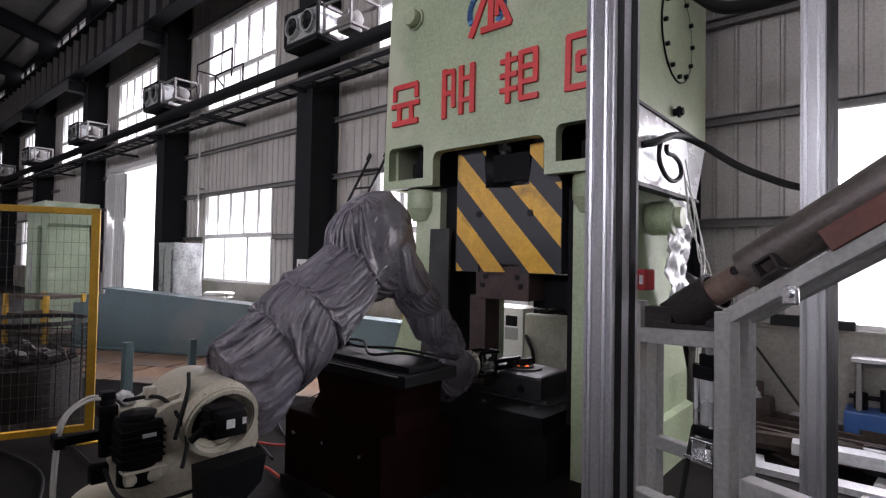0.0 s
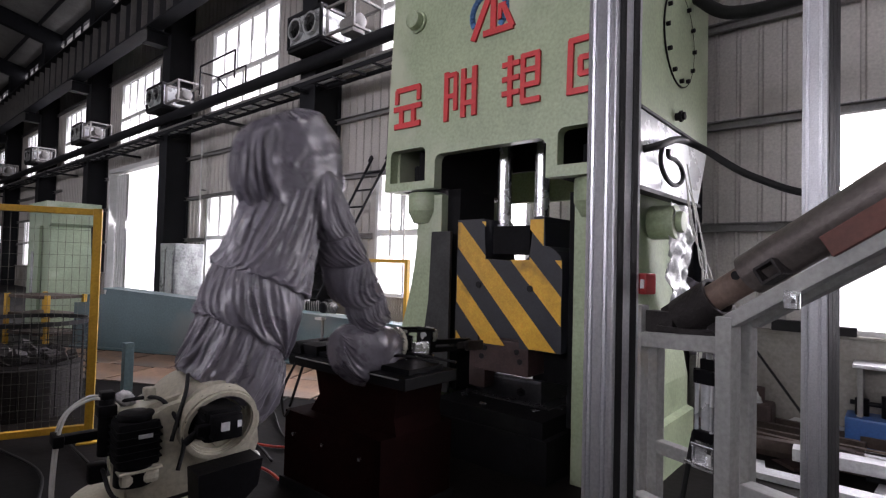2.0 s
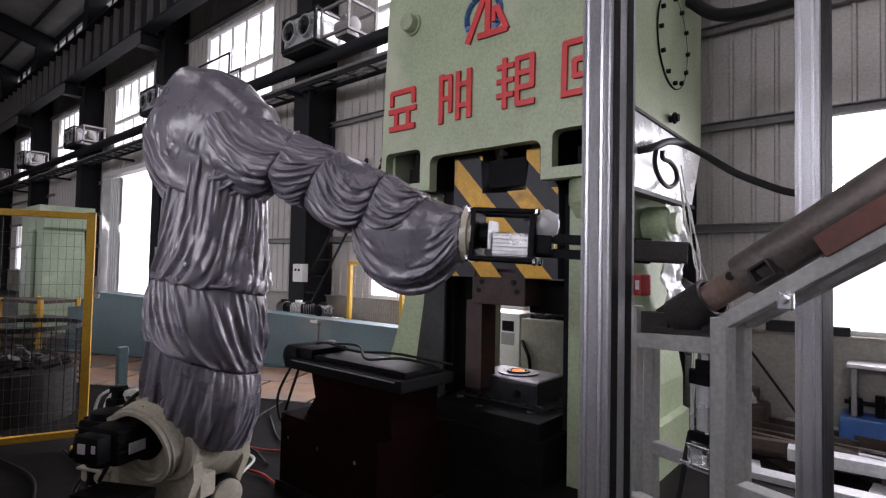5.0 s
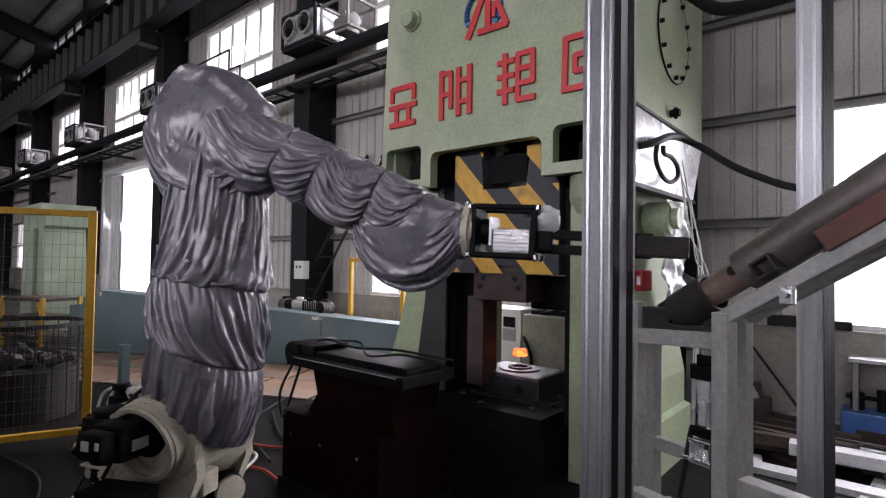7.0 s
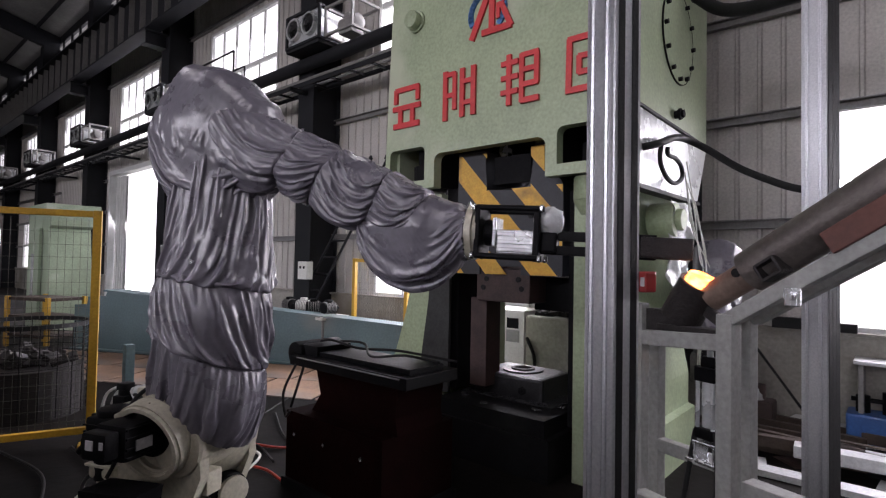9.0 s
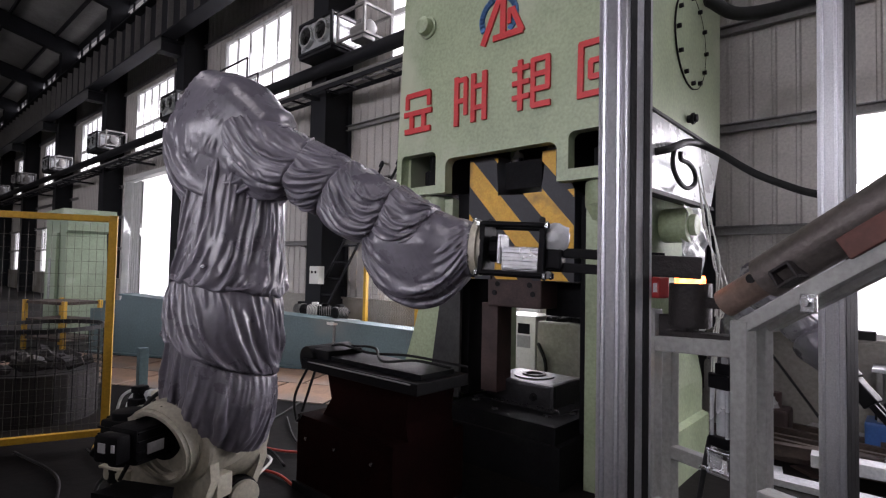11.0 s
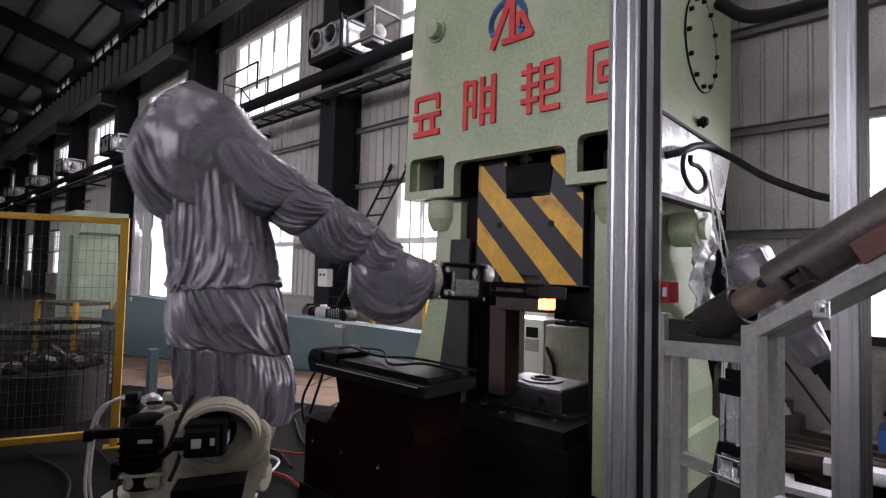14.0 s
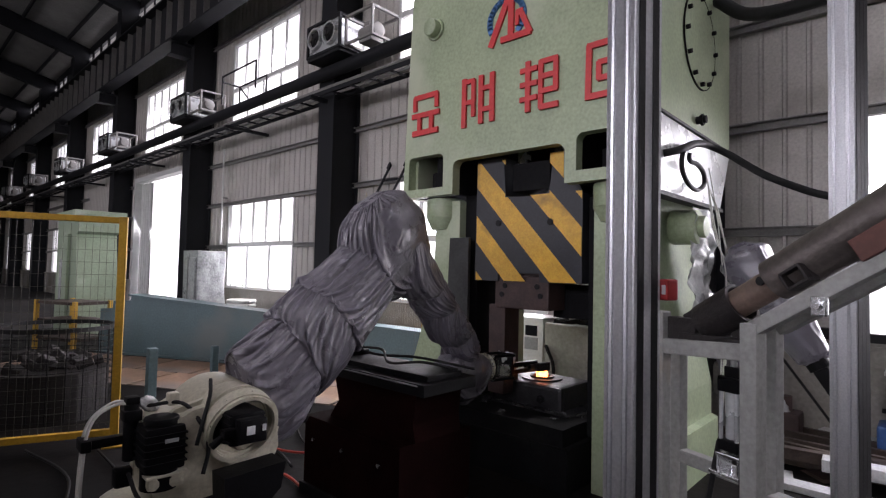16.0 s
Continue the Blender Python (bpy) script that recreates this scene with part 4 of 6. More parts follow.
def curve(pairs):
    xs, ys = [p[0] for p in pairs], [p[1] for p in pairs]
    def f(v):
        k = max(0, min(len(xs) - 2, sum(1 for x in xs[1:] if x <= v)))
        u = (v - xs[k]) / (xs[k + 1] - xs[k])
        u = u * u * (3 - 2 * u)
        return ys[k] + (ys[k + 1] - ys[k]) * u
    return f


X_, Y_, Z_ = Vector((1, 0, 0)), Vector((0, 1, 0)), Vector((0, 0, 1))
robot = thing("industrial_robot", pose(*BASE, 0), "cream six-axis industrial robot wearing a loose grey cloth cover", "robot")
bm = bmesh.new()
rod(bm, (0, 0, 0), (0, 0, 0.05), 0.42, 32, bevel=0.01), rod(bm, (0, 0, 0.04), (0, 0, 0.30), 0.33, 32, 0.28, bevel=0.01)
for a in range(0, 360, 60):
    box(bm, (0.33, 0, 0.10), (0.12, 0.035, 0.16), 0.004, pose(0, 0, 0, 0, 0, a))
part("pedestal", bm, "cream", robot, smooth=True)

turret = new("turret")
turret.parent = robot
turret["label"] = "turning cream carousel with black drive motors"
bm = bmesh.new()
rod(bm, (0, 0, 0.30), (0, 0, 0.42), 0.34, 40, bevel=0.02)
# saddle casting, swept up to the shoulder
for k in range(2):
    s = -1 if k == 0 else 1
    slab(bm, [(-0.12, 0.40), (0.34, 0.40), (0.42, 0.60), (0.40, 0.78), (0.33, 0.86), (0.22, 0.88), (0.10, 0.86), (0.0, 0.84), (-0.10, 0.79), (-0.15, 0.68), (-0.16, 0.52)], 0.05, pose(0, s * 0.15 - 0.025, 0))
box(bm, (0.04, 0, 0.52), (0.40, 0.28, 0.26), 0.05)
box(bm, (-0.08, 0.03, 0.70), (0.14, 0.20, 0.14), 0.03)
part("saddle", bm, "cream", turret, smooth=True)
bm = bmesh.new()
SX, SZ = 0.205, 0.752
# flared drive housing: a bowl with a thick rim, open towards the motor
ring(bm, (SX, -0.185, SZ + 0.005), (SX, -0.245, SZ - 0.012), 0.172, 0.142, 48)
ring(bm, (SX, -0.24, SZ - 0.010), (SX, -0.262, SZ - 0.016), 0.164, 0.146, 48)
ring(bm, (SX, -0.06, SZ), (SX, -0.20, SZ), 0.176, 0.135, 48)
rod(bm, (SX, 0.17, SZ - 0.05), (SX, -0.06, SZ - 0.005), 0.235, 48, 0.182, bevel=0.012)
box(bm, (SX + 0.16, -0.08, SZ - 0.20), (0.09, 0.09, 0.10), 0.012)
part("shoulder_ring", bm, "cream", turret, "cream flared drive housing", smooth=True)
for k, a in enumerate((35, 80, 125, 170)):
    bm = bmesh.new()
    rod(bm, (SX + 0.157 * math.cos(radians(a)), -0.262, SZ + 0.157 * math.sin(radians(a))), (SX + 0.157 * math.cos(radians(a)), -0.267, SZ + 0.157 * math.sin(radians(a))), 0.006, 8)
    part("housing_screw", bm, "black", turret)
bm = bmesh.new()
MX, MZ = 0.168, 0.776
rod(bm, (SX, -0.10, SZ), (SX, -0.16, SZ), 0.14, 40, bevel=0.01)
rod(bm, (MX, -0.15, MZ - 0.01), (MX, -0.20, MZ - 0.01), 0.105, 32, bevel=0.008)
box(bm, (MX, -0.285, MZ), (0.155, 0.20, 0.145), 0.02)
part("shoulder_motor", bm, "black", turret, "black ribbed servo motor", smooth=True)
bm = bmesh.new()
box(bm, (MX - 0.005, -0.42, MZ + 0.005), (0.125, 0.065, 0.105), 0.014), box(bm, (MX - 0.09, -0.39, MZ - 0.005), (0.06, 0.05, 0.045), 0.01), rod(bm, (MX - 0.10, -0.39, MZ), (MX - 0.16, -0.38, MZ - 0.05), 0.016, 12)
part("motor_end", bm, "black", turret, smooth=True)
boxes("motor_label", [((MX - 0.02, -0.4545, MZ + 0.012), (0.036, 0.004, 0.036)), ((MX + 0.04, -0.4545, MZ + 0.016), (0.017, 0.004, 0.028)), ((MX + 0.0825, -0.30, MZ - 0.012), (0.005, 0.075, 0.042))], "foam", turret, "small white rating plate", 0)
bm = bmesh.new()
slab(bm, [(-0.11, 0.10), (0.17, 0.115), (0.15, 0.0), (0.08, -0.06), (-0.10, -0.07)], 0.14, pose(SX - 0.04, -0.42, SZ - 0.26))
part("lower_guard", bm, "black", turret)
bm = bmesh.new()
CX, CY = -0.115, -0.125
box(bm, (CX, CY, 0.70), (0.165, 0.165, 0.19), 0.018), rod(bm, (CX, CY, 0.78), (CX, CY, 0.825), 0.072, 28, bevel=0.008), rod(bm, (CX, CY, 0.52), (CX, CY, 0.62), 0.078, 28)
part("carousel_motor", bm, "black", turret, "black ribbed servo motor", smooth=True)
for z in (0.64, 0.67, 0.70, 0.73, 0.76):
    boxes("motor_fin", [((CX, CY, z), (0.174, 0.174, 0.009))], "black", turret, bevel=0.003)
for z in (-0.055, -0.02, 0.02, 0.055):
    boxes("motor_fin", [((MX, -0.285, MZ + z), (0.163, 0.185, 0.010))], "black", turret, bevel=0.003)
bm = bmesh.new()
rod(bm, (0.28, 0.11, 0.45), (0.375, 0.07, 0.45), 0.078, 28, bevel=0.01)
part("drive_motor", bm, "black", turret, smooth=True)
bm = bmesh.new()
rod(bm, (0.375, 0.07, 0.45), (0.40, 0.06, 0.45), 0.070, 28, bevel=0.008)
part("drive_cap", bm, "cream", turret, smooth=True)
bm = bmesh.new()
box(bm, (CX + 0.01, CY, 0.555), (0.15, 0.15, 0.06), 0.02), box(bm, (CX + 0.01, CY, 0.587), (0.17, 0.17, 0.012), 0.005)
part("motor_seat", bm, "cream", turret)
boxes("motor_label", [((CX + 0.02, CY - 0.0855, 0.735), (0.055, 0.004, 0.016))], "foam", turret, "small white rating plate", 0)
bm = bmesh.new()
rod(bm, (-0.205, 0.0, 0.62), (-0.205, 0.0, 0.87), 0.030, 20, bevel=0.005), box(bm, (-0.205, 0.0, 0.885), (0.055, 0.06, 0.035), 0.008), box(bm, (-0.205, 0.0, 0.82), (0.075, 0.08, 0.05), 0.01)
box(bm, (-0.30, 0.02, 0.715), (0.17, 0.05, 0.04), 0.008), box(bm, (-0.375, 0.03, 0.715), (0.04, 0.11, 0.05), 0.008), box(bm, (-0.235, -0.02, 0.56), (0.07, 0.07, 0.08), 0.012)
part("cable_stand", bm, "black", turret, "black connector stand with a clamp arm", smooth=True)
bm = bmesh.new()
sleeve(bm, 18, 30, lambda v: (Vector((-0.17 + 0.09 * v, 0.01 + 0.03 * v, 0.865 - 0.03 * v)), Y_, Z_), curve([(0, 0.015), (0.3, 0.034), (0.7, 0.034), (1, 0.012)]), (), 4.0, 0.4, 0.1)
part("film_wrap", bm, "film", turret, "crumpled clear film round the connectors", smooth="all")
boxes("cable_shelf", [((-0.05, 0.0, 0.80), (0.24, 0.24, 0.04)), ((-0.045, -0.035, 0.875), (0.05, 0.05, 0.06))], "cream", turret, bevel=0.012)
bm = bmesh.new()
slab(bm, [(-0.13, 0.78), (-0.05, 0.84), (0.06, 0.865), (SX - 0.03, 0.90), (SX, 0.86), (SX - 0.08, 0.70), (-0.13, 0.70)], 0.03, pose(0, -0.10, 0))
part("web_plate", bm, "cream", turret)
for k, dy in enumerate((-0.022, 0.03)):
    bm = bmesh.new()
    rope(bm, [(-0.215, 0.01 + dy, 0.872), (-0.265, 0.03 + dy, 0.872), (-0.335, 0.033 + dy, 0.835 - 0.01 * k), (-0.368, 0.034 + dy, 0.76), (-0.378, 0.034 + dy, 0.66), (-0.385, 0.03 + dy, 0.50), (-0.375, 0.05 + dy, 0.36)], 0.007)
    part("hose", bm, "white_hose", turret, "pale air hose", smooth="all")
for pts in ([(-0.15, 0.0, 0.85), (-0.02, -0.08, 0.86), (0.03, -0.20, 0.78), (0.05, -0.24, 0.68), (0.02, -0.27, 0.58)], [(0.10, -0.10, 0.955), (0.07, -0.18, 0.90), (0.03, -0.22, 0.80), (-0.0, -0.235, 0.70)],
            [(-0.22, -0.05, 0.58), (-0.20, -0.20, 0.50), (-0.08, -0.27, 0.47), (0.1, -0.29, 0.48)]):
    bm = bmesh.new()
    rope(bm, pts, 0.009)
    part("cable", bm, "rubber", turret, "black cable", smooth="all")

# upper arm, from the shoulder axis along +z
upper = new("upper_arm")
upper.parent = robot
upper["label"] = "upper arm in gathered grey cloth"
tilt = curve([(0, 0.11), (0.3, 0.08), (0.7, 0.05), (1.18, 0.0)])


def round_body(profile, lump, seed):
    """An uneven body: profile(z) with broad lumps."""
    return lambda z, a: profile(z) * (1 + lump * noise.noise((1.3 * math.cos(a) + seed, 1.3 * math.sin(a), z * 3.0)))


X = drape(1.18, 136, 190, round_body(curve([(0, 0.19), (0.12, 0.262), (0.4, 0.245), (0.9, 0.215), (1.18, 0.19)]), 0.20, 2.0),
          curve([(0, 0.24), (0.13, 0.32), (0.32, 0.29), (0.46, 0.305), (0.66, 0.26), (0.9, 0.27), (1.18, 0.26)]), 0.88, 1.17,
          (0.31, 0.64), curve([(0, 0.215), (0.3, 0.228), (1.18, 0.20)]), (0.05, 0, -0.42), 3, lambda z, a: tilt(z) * -math.cos(a), 200, along=1.12, twist=0.30, rough=0.24)
cloth_mesh("cover", X, "cloth", upper, pose(-0.015, 0, 0.085))
bm = bmesh.new()
for z, y in ((0.18, -0.205), (0.52, -0.205), (0.36, -0.20), (0.05, -0.20), (0.78, -0.2)):
    rod(bm, (0.05, y, z), (0.05, y - 0.02, z), 0.009, 10)
tagged(part("snap_button", bm, "bright_steel", upper, "small bright snap fasteners"), kind="stuff")
bm = bmesh.new()
rod(bm, (0, -0.19, 0), (0, 0.19, 0), 0.13, 28, bevel=0.02), box(bm, (0, 0, LU / 2), (0.2, 0.2, LU - 0.2), 0.04)
part("arm_casting", bm, "cream", upper)

# forearm, from the elbow axis along +x
fore = new("forearm")
fore.parent = robot
fore["label"] = "forearm and elbow in baggy grey cloth"
LAID = Matrix(((0, 0, 1, 0), (0, 1, 0, 0), (-1, 0, 0, 0), (0, 0, 0, 1)))    # a tube along +x, its first cross axis down
elbow_top = curve([(0, 0.14), (0.07, 0.26), (0.28, 0.325), (0.47, 0.265), (0.62, 0.13)])
X = drape(0.62, 84, 210, lambda z, a: elbow_top(z) * (1 - 0.10 * (0.5 + 0.5 * math.cos(a))) * (1 - 0.20 * math.sin(a) ** 2) * (1 + 0.14 * noise.noise((1.6 * math.cos(a), 1.6 * math.sin(a) + 4, z * 5))),
          curve([(0, 0.20), (0.07, 0.29), (0.28, 0.355), (0.47, 0.30), (0.62, 0.18)]), 0.82, 1.16,
          (), curve([(0, 0.10), (0.32, 0.14), (0.62, 0.14)]), (0.46, 0, 0.1), 11, lambda z, a: 0.06 * math.cos(a) * math.sin(z * 4.5), 200, along=1.12, twist=0.35, rough=0.26)
cloth_mesh("elbow_cover", X, "cloth", fore, Matrix.Translation((-0.335, 0, -0.005)) @ LAID)
X = drape(0.99, 112, 150, round_body(curve([(0, 0.145), (0.4, 0.132), (0.99, 0.105)]), 0.2, 6.0), curve([(0, 0.17), (0.2, 0.172), (0.45, 0.168), (0.75, 0.16), (0.99, 0.14)]), 1.0, 1.19,
          (0.335, 0.53, 0.79), curve([(0, 0.13), (0.4, 0.118), (0.99, 0.098)]), (0.40, 0, 0.19), 5, lambda z, a: 0.045 * math.cos(a + 2.2) * math.sin(z * 3.1), 190, along=1.10, twist=0.4, rough=0.24)
rise_mid = Matrix.Translation((0.04, -0.03, 0.045)) @ pose(0, 0, 0, 0, -4, 0)
cloth_mesh("forearm_cover", X, "cloth", fore, rise_mid @ LAID)

# wrist with its own bag
wrist = new("wrist")
wrist.parent = robot
wrist["label"] = "wrist in a bag of grey cloth"
wrist_top = curve([(0, 0.10), (0.08, 0.145), (0.25, 0.155), (0.38, 0.12), (0.44, 0.09)])
X = drape(0.44, 64, 150, lambda z, a: wrist_top(z) * (1 - 0.22 * (0.5 + 0.5 * math.cos(a))), curve([(0, 0.12), (0.08, 0.155), (0.25, 0.165), (0.38, 0.14), (0.44, 0.12)]), 1.0, 1.14,
          (0.42,), curve([(0, 0.10), (0.3, 0.10), (0.44, 0.10)]), (0.5, 0, 0.0), 8, None, 160, along=1.07, twist=0.25, rough=0.24)
cloth_mesh("cover", X, "cloth", wrist, Matrix.Translation((-0.30, 0, -0.01)) @ LAID)
bm = bmesh.new()
rnd = random.Random(2)
for i in range(26):
    a = rnd.uniform(0, math.tau)
    rod(bm, (0.135, 0.10 * math.cos(a), 0.10 * math.sin(a)), (0.14, 0.113 * math.cos(a), 0.113 * math.sin(a)), 0.004, 6)
tagged(part("snap_button", bm, "bright_steel", wrist, "tiny bright snap fasteners"), kind="stuff")

# gripper: flange, cylinder between rods, two long bars, jaws
grip = new("gripper")
grip.parent = robot
grip["label"] = "pneumatic billet gripper with long black jaw bars"
bm = bmesh.new()
ring(bm, (0.14, 0, 0), (0.165, 0, 0), 0.105, 0.03, 36), rod(bm, (0.16, 0, 0), (0.18, 0, 0), 0.09, 32)
part("flange_ring", bm, "cream", grip, "cream ring flange")
boxes("rear_plate", [((0.185, 0, 0), (0.02, 0.17, 0.19))], "black", grip)
boxes("middle_plate", [((0.245, 0, 0), (0.014, 0.12, 0.11))], "bright_steel", grip)
boxes("front_plate", [((0.40, 0, 0), (0.022, 0.15, 0.20))], "black", grip)
for y, z in ((-0.075, 0.088), (0.075, 0.088), (-0.075, -0.088), (0.075, -0.088)):
    bm = bmesh.new()
    rod(bm, (0.18, y, z), (0.425, y, z), 0.011, 14)
    part("tie_rod", bm, "black", grip)
    bm = bmesh.new()
    rod(bm, (0.41, y, z), (0.42, y, z), 0.015, 6), rod(bm, (0.163, y, z), (0.174, y, z), 0.014, 6)
    tagged(part("nut", bm, "bright_steel", grip), kind="stuff")
bm = bmesh.new()
box(bm, (0.325, -0.02, -0.034), (0.135, 0.09, 0.09), 0.006)
for z in (-0.062, -0.034, -0.006):
    box(bm, (0.325, -0.02, z), (0.133, 0.098, 0.016), 0.003)
part("cylinder", bm, "bright_steel", grip, "bright aluminium air cylinder")
bm = bmesh.new()
rod(bm, (0.20, 0, 0.0), (0.24, 0, 0.0), 0.05, 22, bevel=0.006), rod(bm, (0.25, 0, -0.03), (0.42, 0, -0.03), 0.015, 12)
part("piston", bm, "black", grip)
bm = bmesh.new()
sleeve(bm, 18, 28, lambda v: (Vector((0.43 + 0.01 * math.sin(v * 5), -0.06 + v * 0.10, 0.05)), X_, Z_), curve([(0, 0.02), (0.3, 0.05), (0.7, 0.05), (1, 0.02)]), (), 2.0, 0.2, 0.1)
part("foil_wrap", bm, "film", grip, "crumpled foil round the front fitting", smooth="all")
for z in (-0.002, -0.054):
    bm = bmesh.new()
    box(bm, (0.60, 0, z), (0.40, 0.05, 0.034), 0.004)
    part("jaw_bar", bm, "black", grip)
JAW = 0.848
bm = bmesh.new()
box(bm, (0.44, 0, -0.028), (0.06, 0.09, 0.075), 0.01)
part("jaw_block", bm, "black", grip)
for s in (-1, 1):
    bm = bmesh.new()
    box(bm, (JAW - 0.02, s * 0.065, -0.03), (0.16, 0.03, 0.07), 0.006), box(bm, (JAW - 0.08, s * 0.04, -0.03), (0.04, 0.07, 0.05), 0.006), box(bm, (0.75, s * 0.025, -0.03), (0.12, 0.03, 0.045), 0.004)
    part("jaw", bm, "scale", grip, "heat-blackened jaw")

# ---- hot steel ----
billet = thing("hot_billet", pose(0, 0, 0), "short round billet glowing white-orange", "billet")
bm = bmesh.new()
rod(bm, (0, 0, -0.06), (0, 0, 0.06), 0.047, 36, bevel=0.006)
part("bar", bm, "hot", billet, smooth=True)
forging = thing("hot_forging", pose(0, 0, 0), "glowing orange forged blank on the lower die", "forging")
bm = bmesh.new()
rod(bm, (0, 0, 0), (0, 0, 0.06), 0.062, 32, 0.055, bevel=0.008)
part("blank", bm, "warm", forging, smooth=True)

# ---- posts of the aluminium portal ----
UX, UN = Vector((0.94, -0.342, 0)), Vector((0.342, 0.94, 0))
TURN = -20.0


def profile_post(w=0.12):
    t = thing("aluminium_post", pose(0, 0, 0), "tall slotted aluminium profile post of the portal", "post", "portal posts")
    h = w / 2
    side = []
    for c in (-0.25, 0.25):
        side += [(c * w - 0.011, 0), (c * w - 0.011, 0.004), (c * w - 0.005, 0.008), (c * w - 0.005, 0.016), (c * w + 0.005, 0.016), (c * w + 0.005, 0.008), (c * w + 0.011, 0.004), (c * w + 0.011, 0)]
    side = [(-h + 0.004, 0)] + side + [(0 - 0.0, 0.0)] * 0 + [(h - 0.004, 0)]
    ring_ = []
    for k in range(4):
        for a, d in side:
            v = Vector((a, -h + d, 0))
            v.rotate(Euler((0, 0, math.pi / 2 * k)))
            ring_.append((v.x, v.y))
    bm = bmesh.new()
    lo = [bm.verts.new((x, y, 0)) for x, y in ring_]
    hi = [bm.verts.new((x, y, 4.2)) for x, y in ring_]
    for i in range(len(ring_)):
        j = (i + 1) % len(ring_)
        bm.faces.new((lo[i], lo[j], hi[j], hi[i]))
    bm.faces.new(lo[::-1]), bm.faces.new(hi)
    part("profile", bm, "alu", t)
    boxes("foot_plate", [((0, 0, 0.008), (0.26, 0.26, 0.016))], "alu", t)
    # added black strips stand in for the shade on the post's right face
    for c in ((-0.25, 0.25) if w < 0.11 else (-0.3, 0.0, 0.3)):
        boxes("slot_cover", [((h - 0.002, c * w, 2.1), (0.008, 0.024 if w < 0.11 else 0.034, 4.1))], "rubber", t, "black strip added to darken the post's right face", 0)
    return t


post = profile_post()
post.matrix_basis = pose(-0.288, 3.227, 0, 0, 0, TURN)
near_post = profile_post(0.108)
near_post.matrix_basis = pose(-0.623, 1.474, 0, 0, 0, TURN)

# ---- the chute frame ----
CK = 0.78
chute = thing("billet_chute", pose(-0.380, 1.714, 0, 0, 0, TURN), "grey painted tube frame carrying a sloping billet pipe", "chute")


def cz(z):
    return 1.5 + (z - 1.5) * CK


def beam(name, a, b, w, material="frame_grey", d=None, parent=None):
    a, b = Vector((a[0] * CK, a[1] * CK, cz(a[2]))), Vector((b[0] * CK, b[1] * CK, cz(b[2])))
    bm = bmesh.new()
    q = (b - a).to_track_quat("X", "Z")
    if abs((b - a).normalized().z) > 0.9:
        q = Euler((0, -math.pi / 2, 0)).to_quaternion()
    box(bm, (0, 0, 0), ((b - a).length, d or w, w), 0.004, Matrix.Translation((a + b) / 2) @ q.to_matrix().to_4x4())
    return part(name, bm, material, parent or chute)


FLOOR = 1.5 - 1.5 / CK
beam("leg", (-0.415, 0.035, FLOOR), (-0.415, 0.035, 1.345), 0.040)
beam("leg", (-0.010, 0.035, FLOOR), (-0.010, 0.035, 1.33), 0.050)
beam("leg", (-0.46, 0.20, FLOOR), (-0.46, 0.20, 1.2), 0.042)
beam("leg", (-0.035, 0.20, FLOOR), (-0.035, 0.20, 1.33), 0.042)
beam("cross_beam", (-0.39, 0.035, 1.196), (-0.042, 0.035, 1.218), 0.05, d=0.04)
beam("cross_beam", (-0.43, 0.20, 1.194), (-0.062, 0.20, 1.214), 0.05, d=0.04)
beam("cross_beam", (-0.435, 0.06, 1.197), (-0.435, 0.175, 1.197), 0.04)
for d in (0.035, 0.20):
    beam("rail", (-0.01, d, 1.306), (1.7, d, 1.306 + 1.71 * 0.62), 0.042)
beam("base_rail", (-0.62, 0.0, 0.50), (-0.045, 0.0, 0.50), 0.06)
beam("base_rail", (0.065, 0.03, 0.70), (1.1, 0.03, 0.70), 0.06)
beam("base_rail", (-0.40, 0.20, 0.42), (0.4, 0.20, 0.42), 0.05)
beam("leg", (1.35, 0.035, FLOOR), (1.35, 0.035, 2.10), 0.042)
beam("leg", (1.35, 0.20, FLOOR), (1.35, 0.20, 2.10), 0.042)


def cpt(s, d, z):
    return Vector((s * CK, d * CK, cz(z)))


PD = 0.10
SL = 0.63
bm = bmesh.new()
ring(bm, cpt(0.035, PD, 1.492), cpt(1.7, PD, 1.492 + 1.665 * SL), 0.062, 0.054, 32)
pipe_big = part("chute_pipe", bm, "pipe_steel", chute, "heat-browned steel pipe", smooth=True)
bm = bmesh.new()
ring(bm, cpt(-0.125, PD, 1.385), cpt(0.05, PD, 1.495), 0.043, 0.0395, 32)
part("outlet_pipe", bm, "outlet_steel", chute, "narrower brown outlet pipe", smooth=True)
for s, k in ((0.02, 0), (0.065, 1)):
    bm = bmesh.new()
    c = cpt(s, PD - 0.0, 1.485 + 0.63 * s)
    rod(bm, c + Vector((0, -0.050, -0.008)), c + Vector((0, -0.056, -0.008)), 0.013, 16)
    part("pipe_hole", bm, "foam" if k else "rubber", chute)
bm = bmesh.new()
ax = Vector((1, 0, SL)).normalized()
c = cpt(0.155, PD - 0.07, 1.505)
q = ax.to_track_quat("X", "Z").to_matrix().to_4x4()
for dx, dz, sx, sz in ((0, 0.022, 0.06, 0.008), (0, -0.022, 0.06, 0.008), (-0.028, 0, 0.008, 0.044), (0.028, 0, 0.008, 0.044)):
    box(bm, (dx, 0, dz), (sx, 0.06, sz), 0.002, Matrix.Translation(c) @ q)
part("clamp_tube", bm, "scale", chute)
bm = bmesh.new()
box(bm, (0, 0, 0), (0.30, 0.09, 0.06), 0.004, Matrix.Translation(cpt(0.50, PD - 0.05, 1.69)) @ q)
part("pipe_saddle", bm, "red_oxide", chute, "red primed saddle")
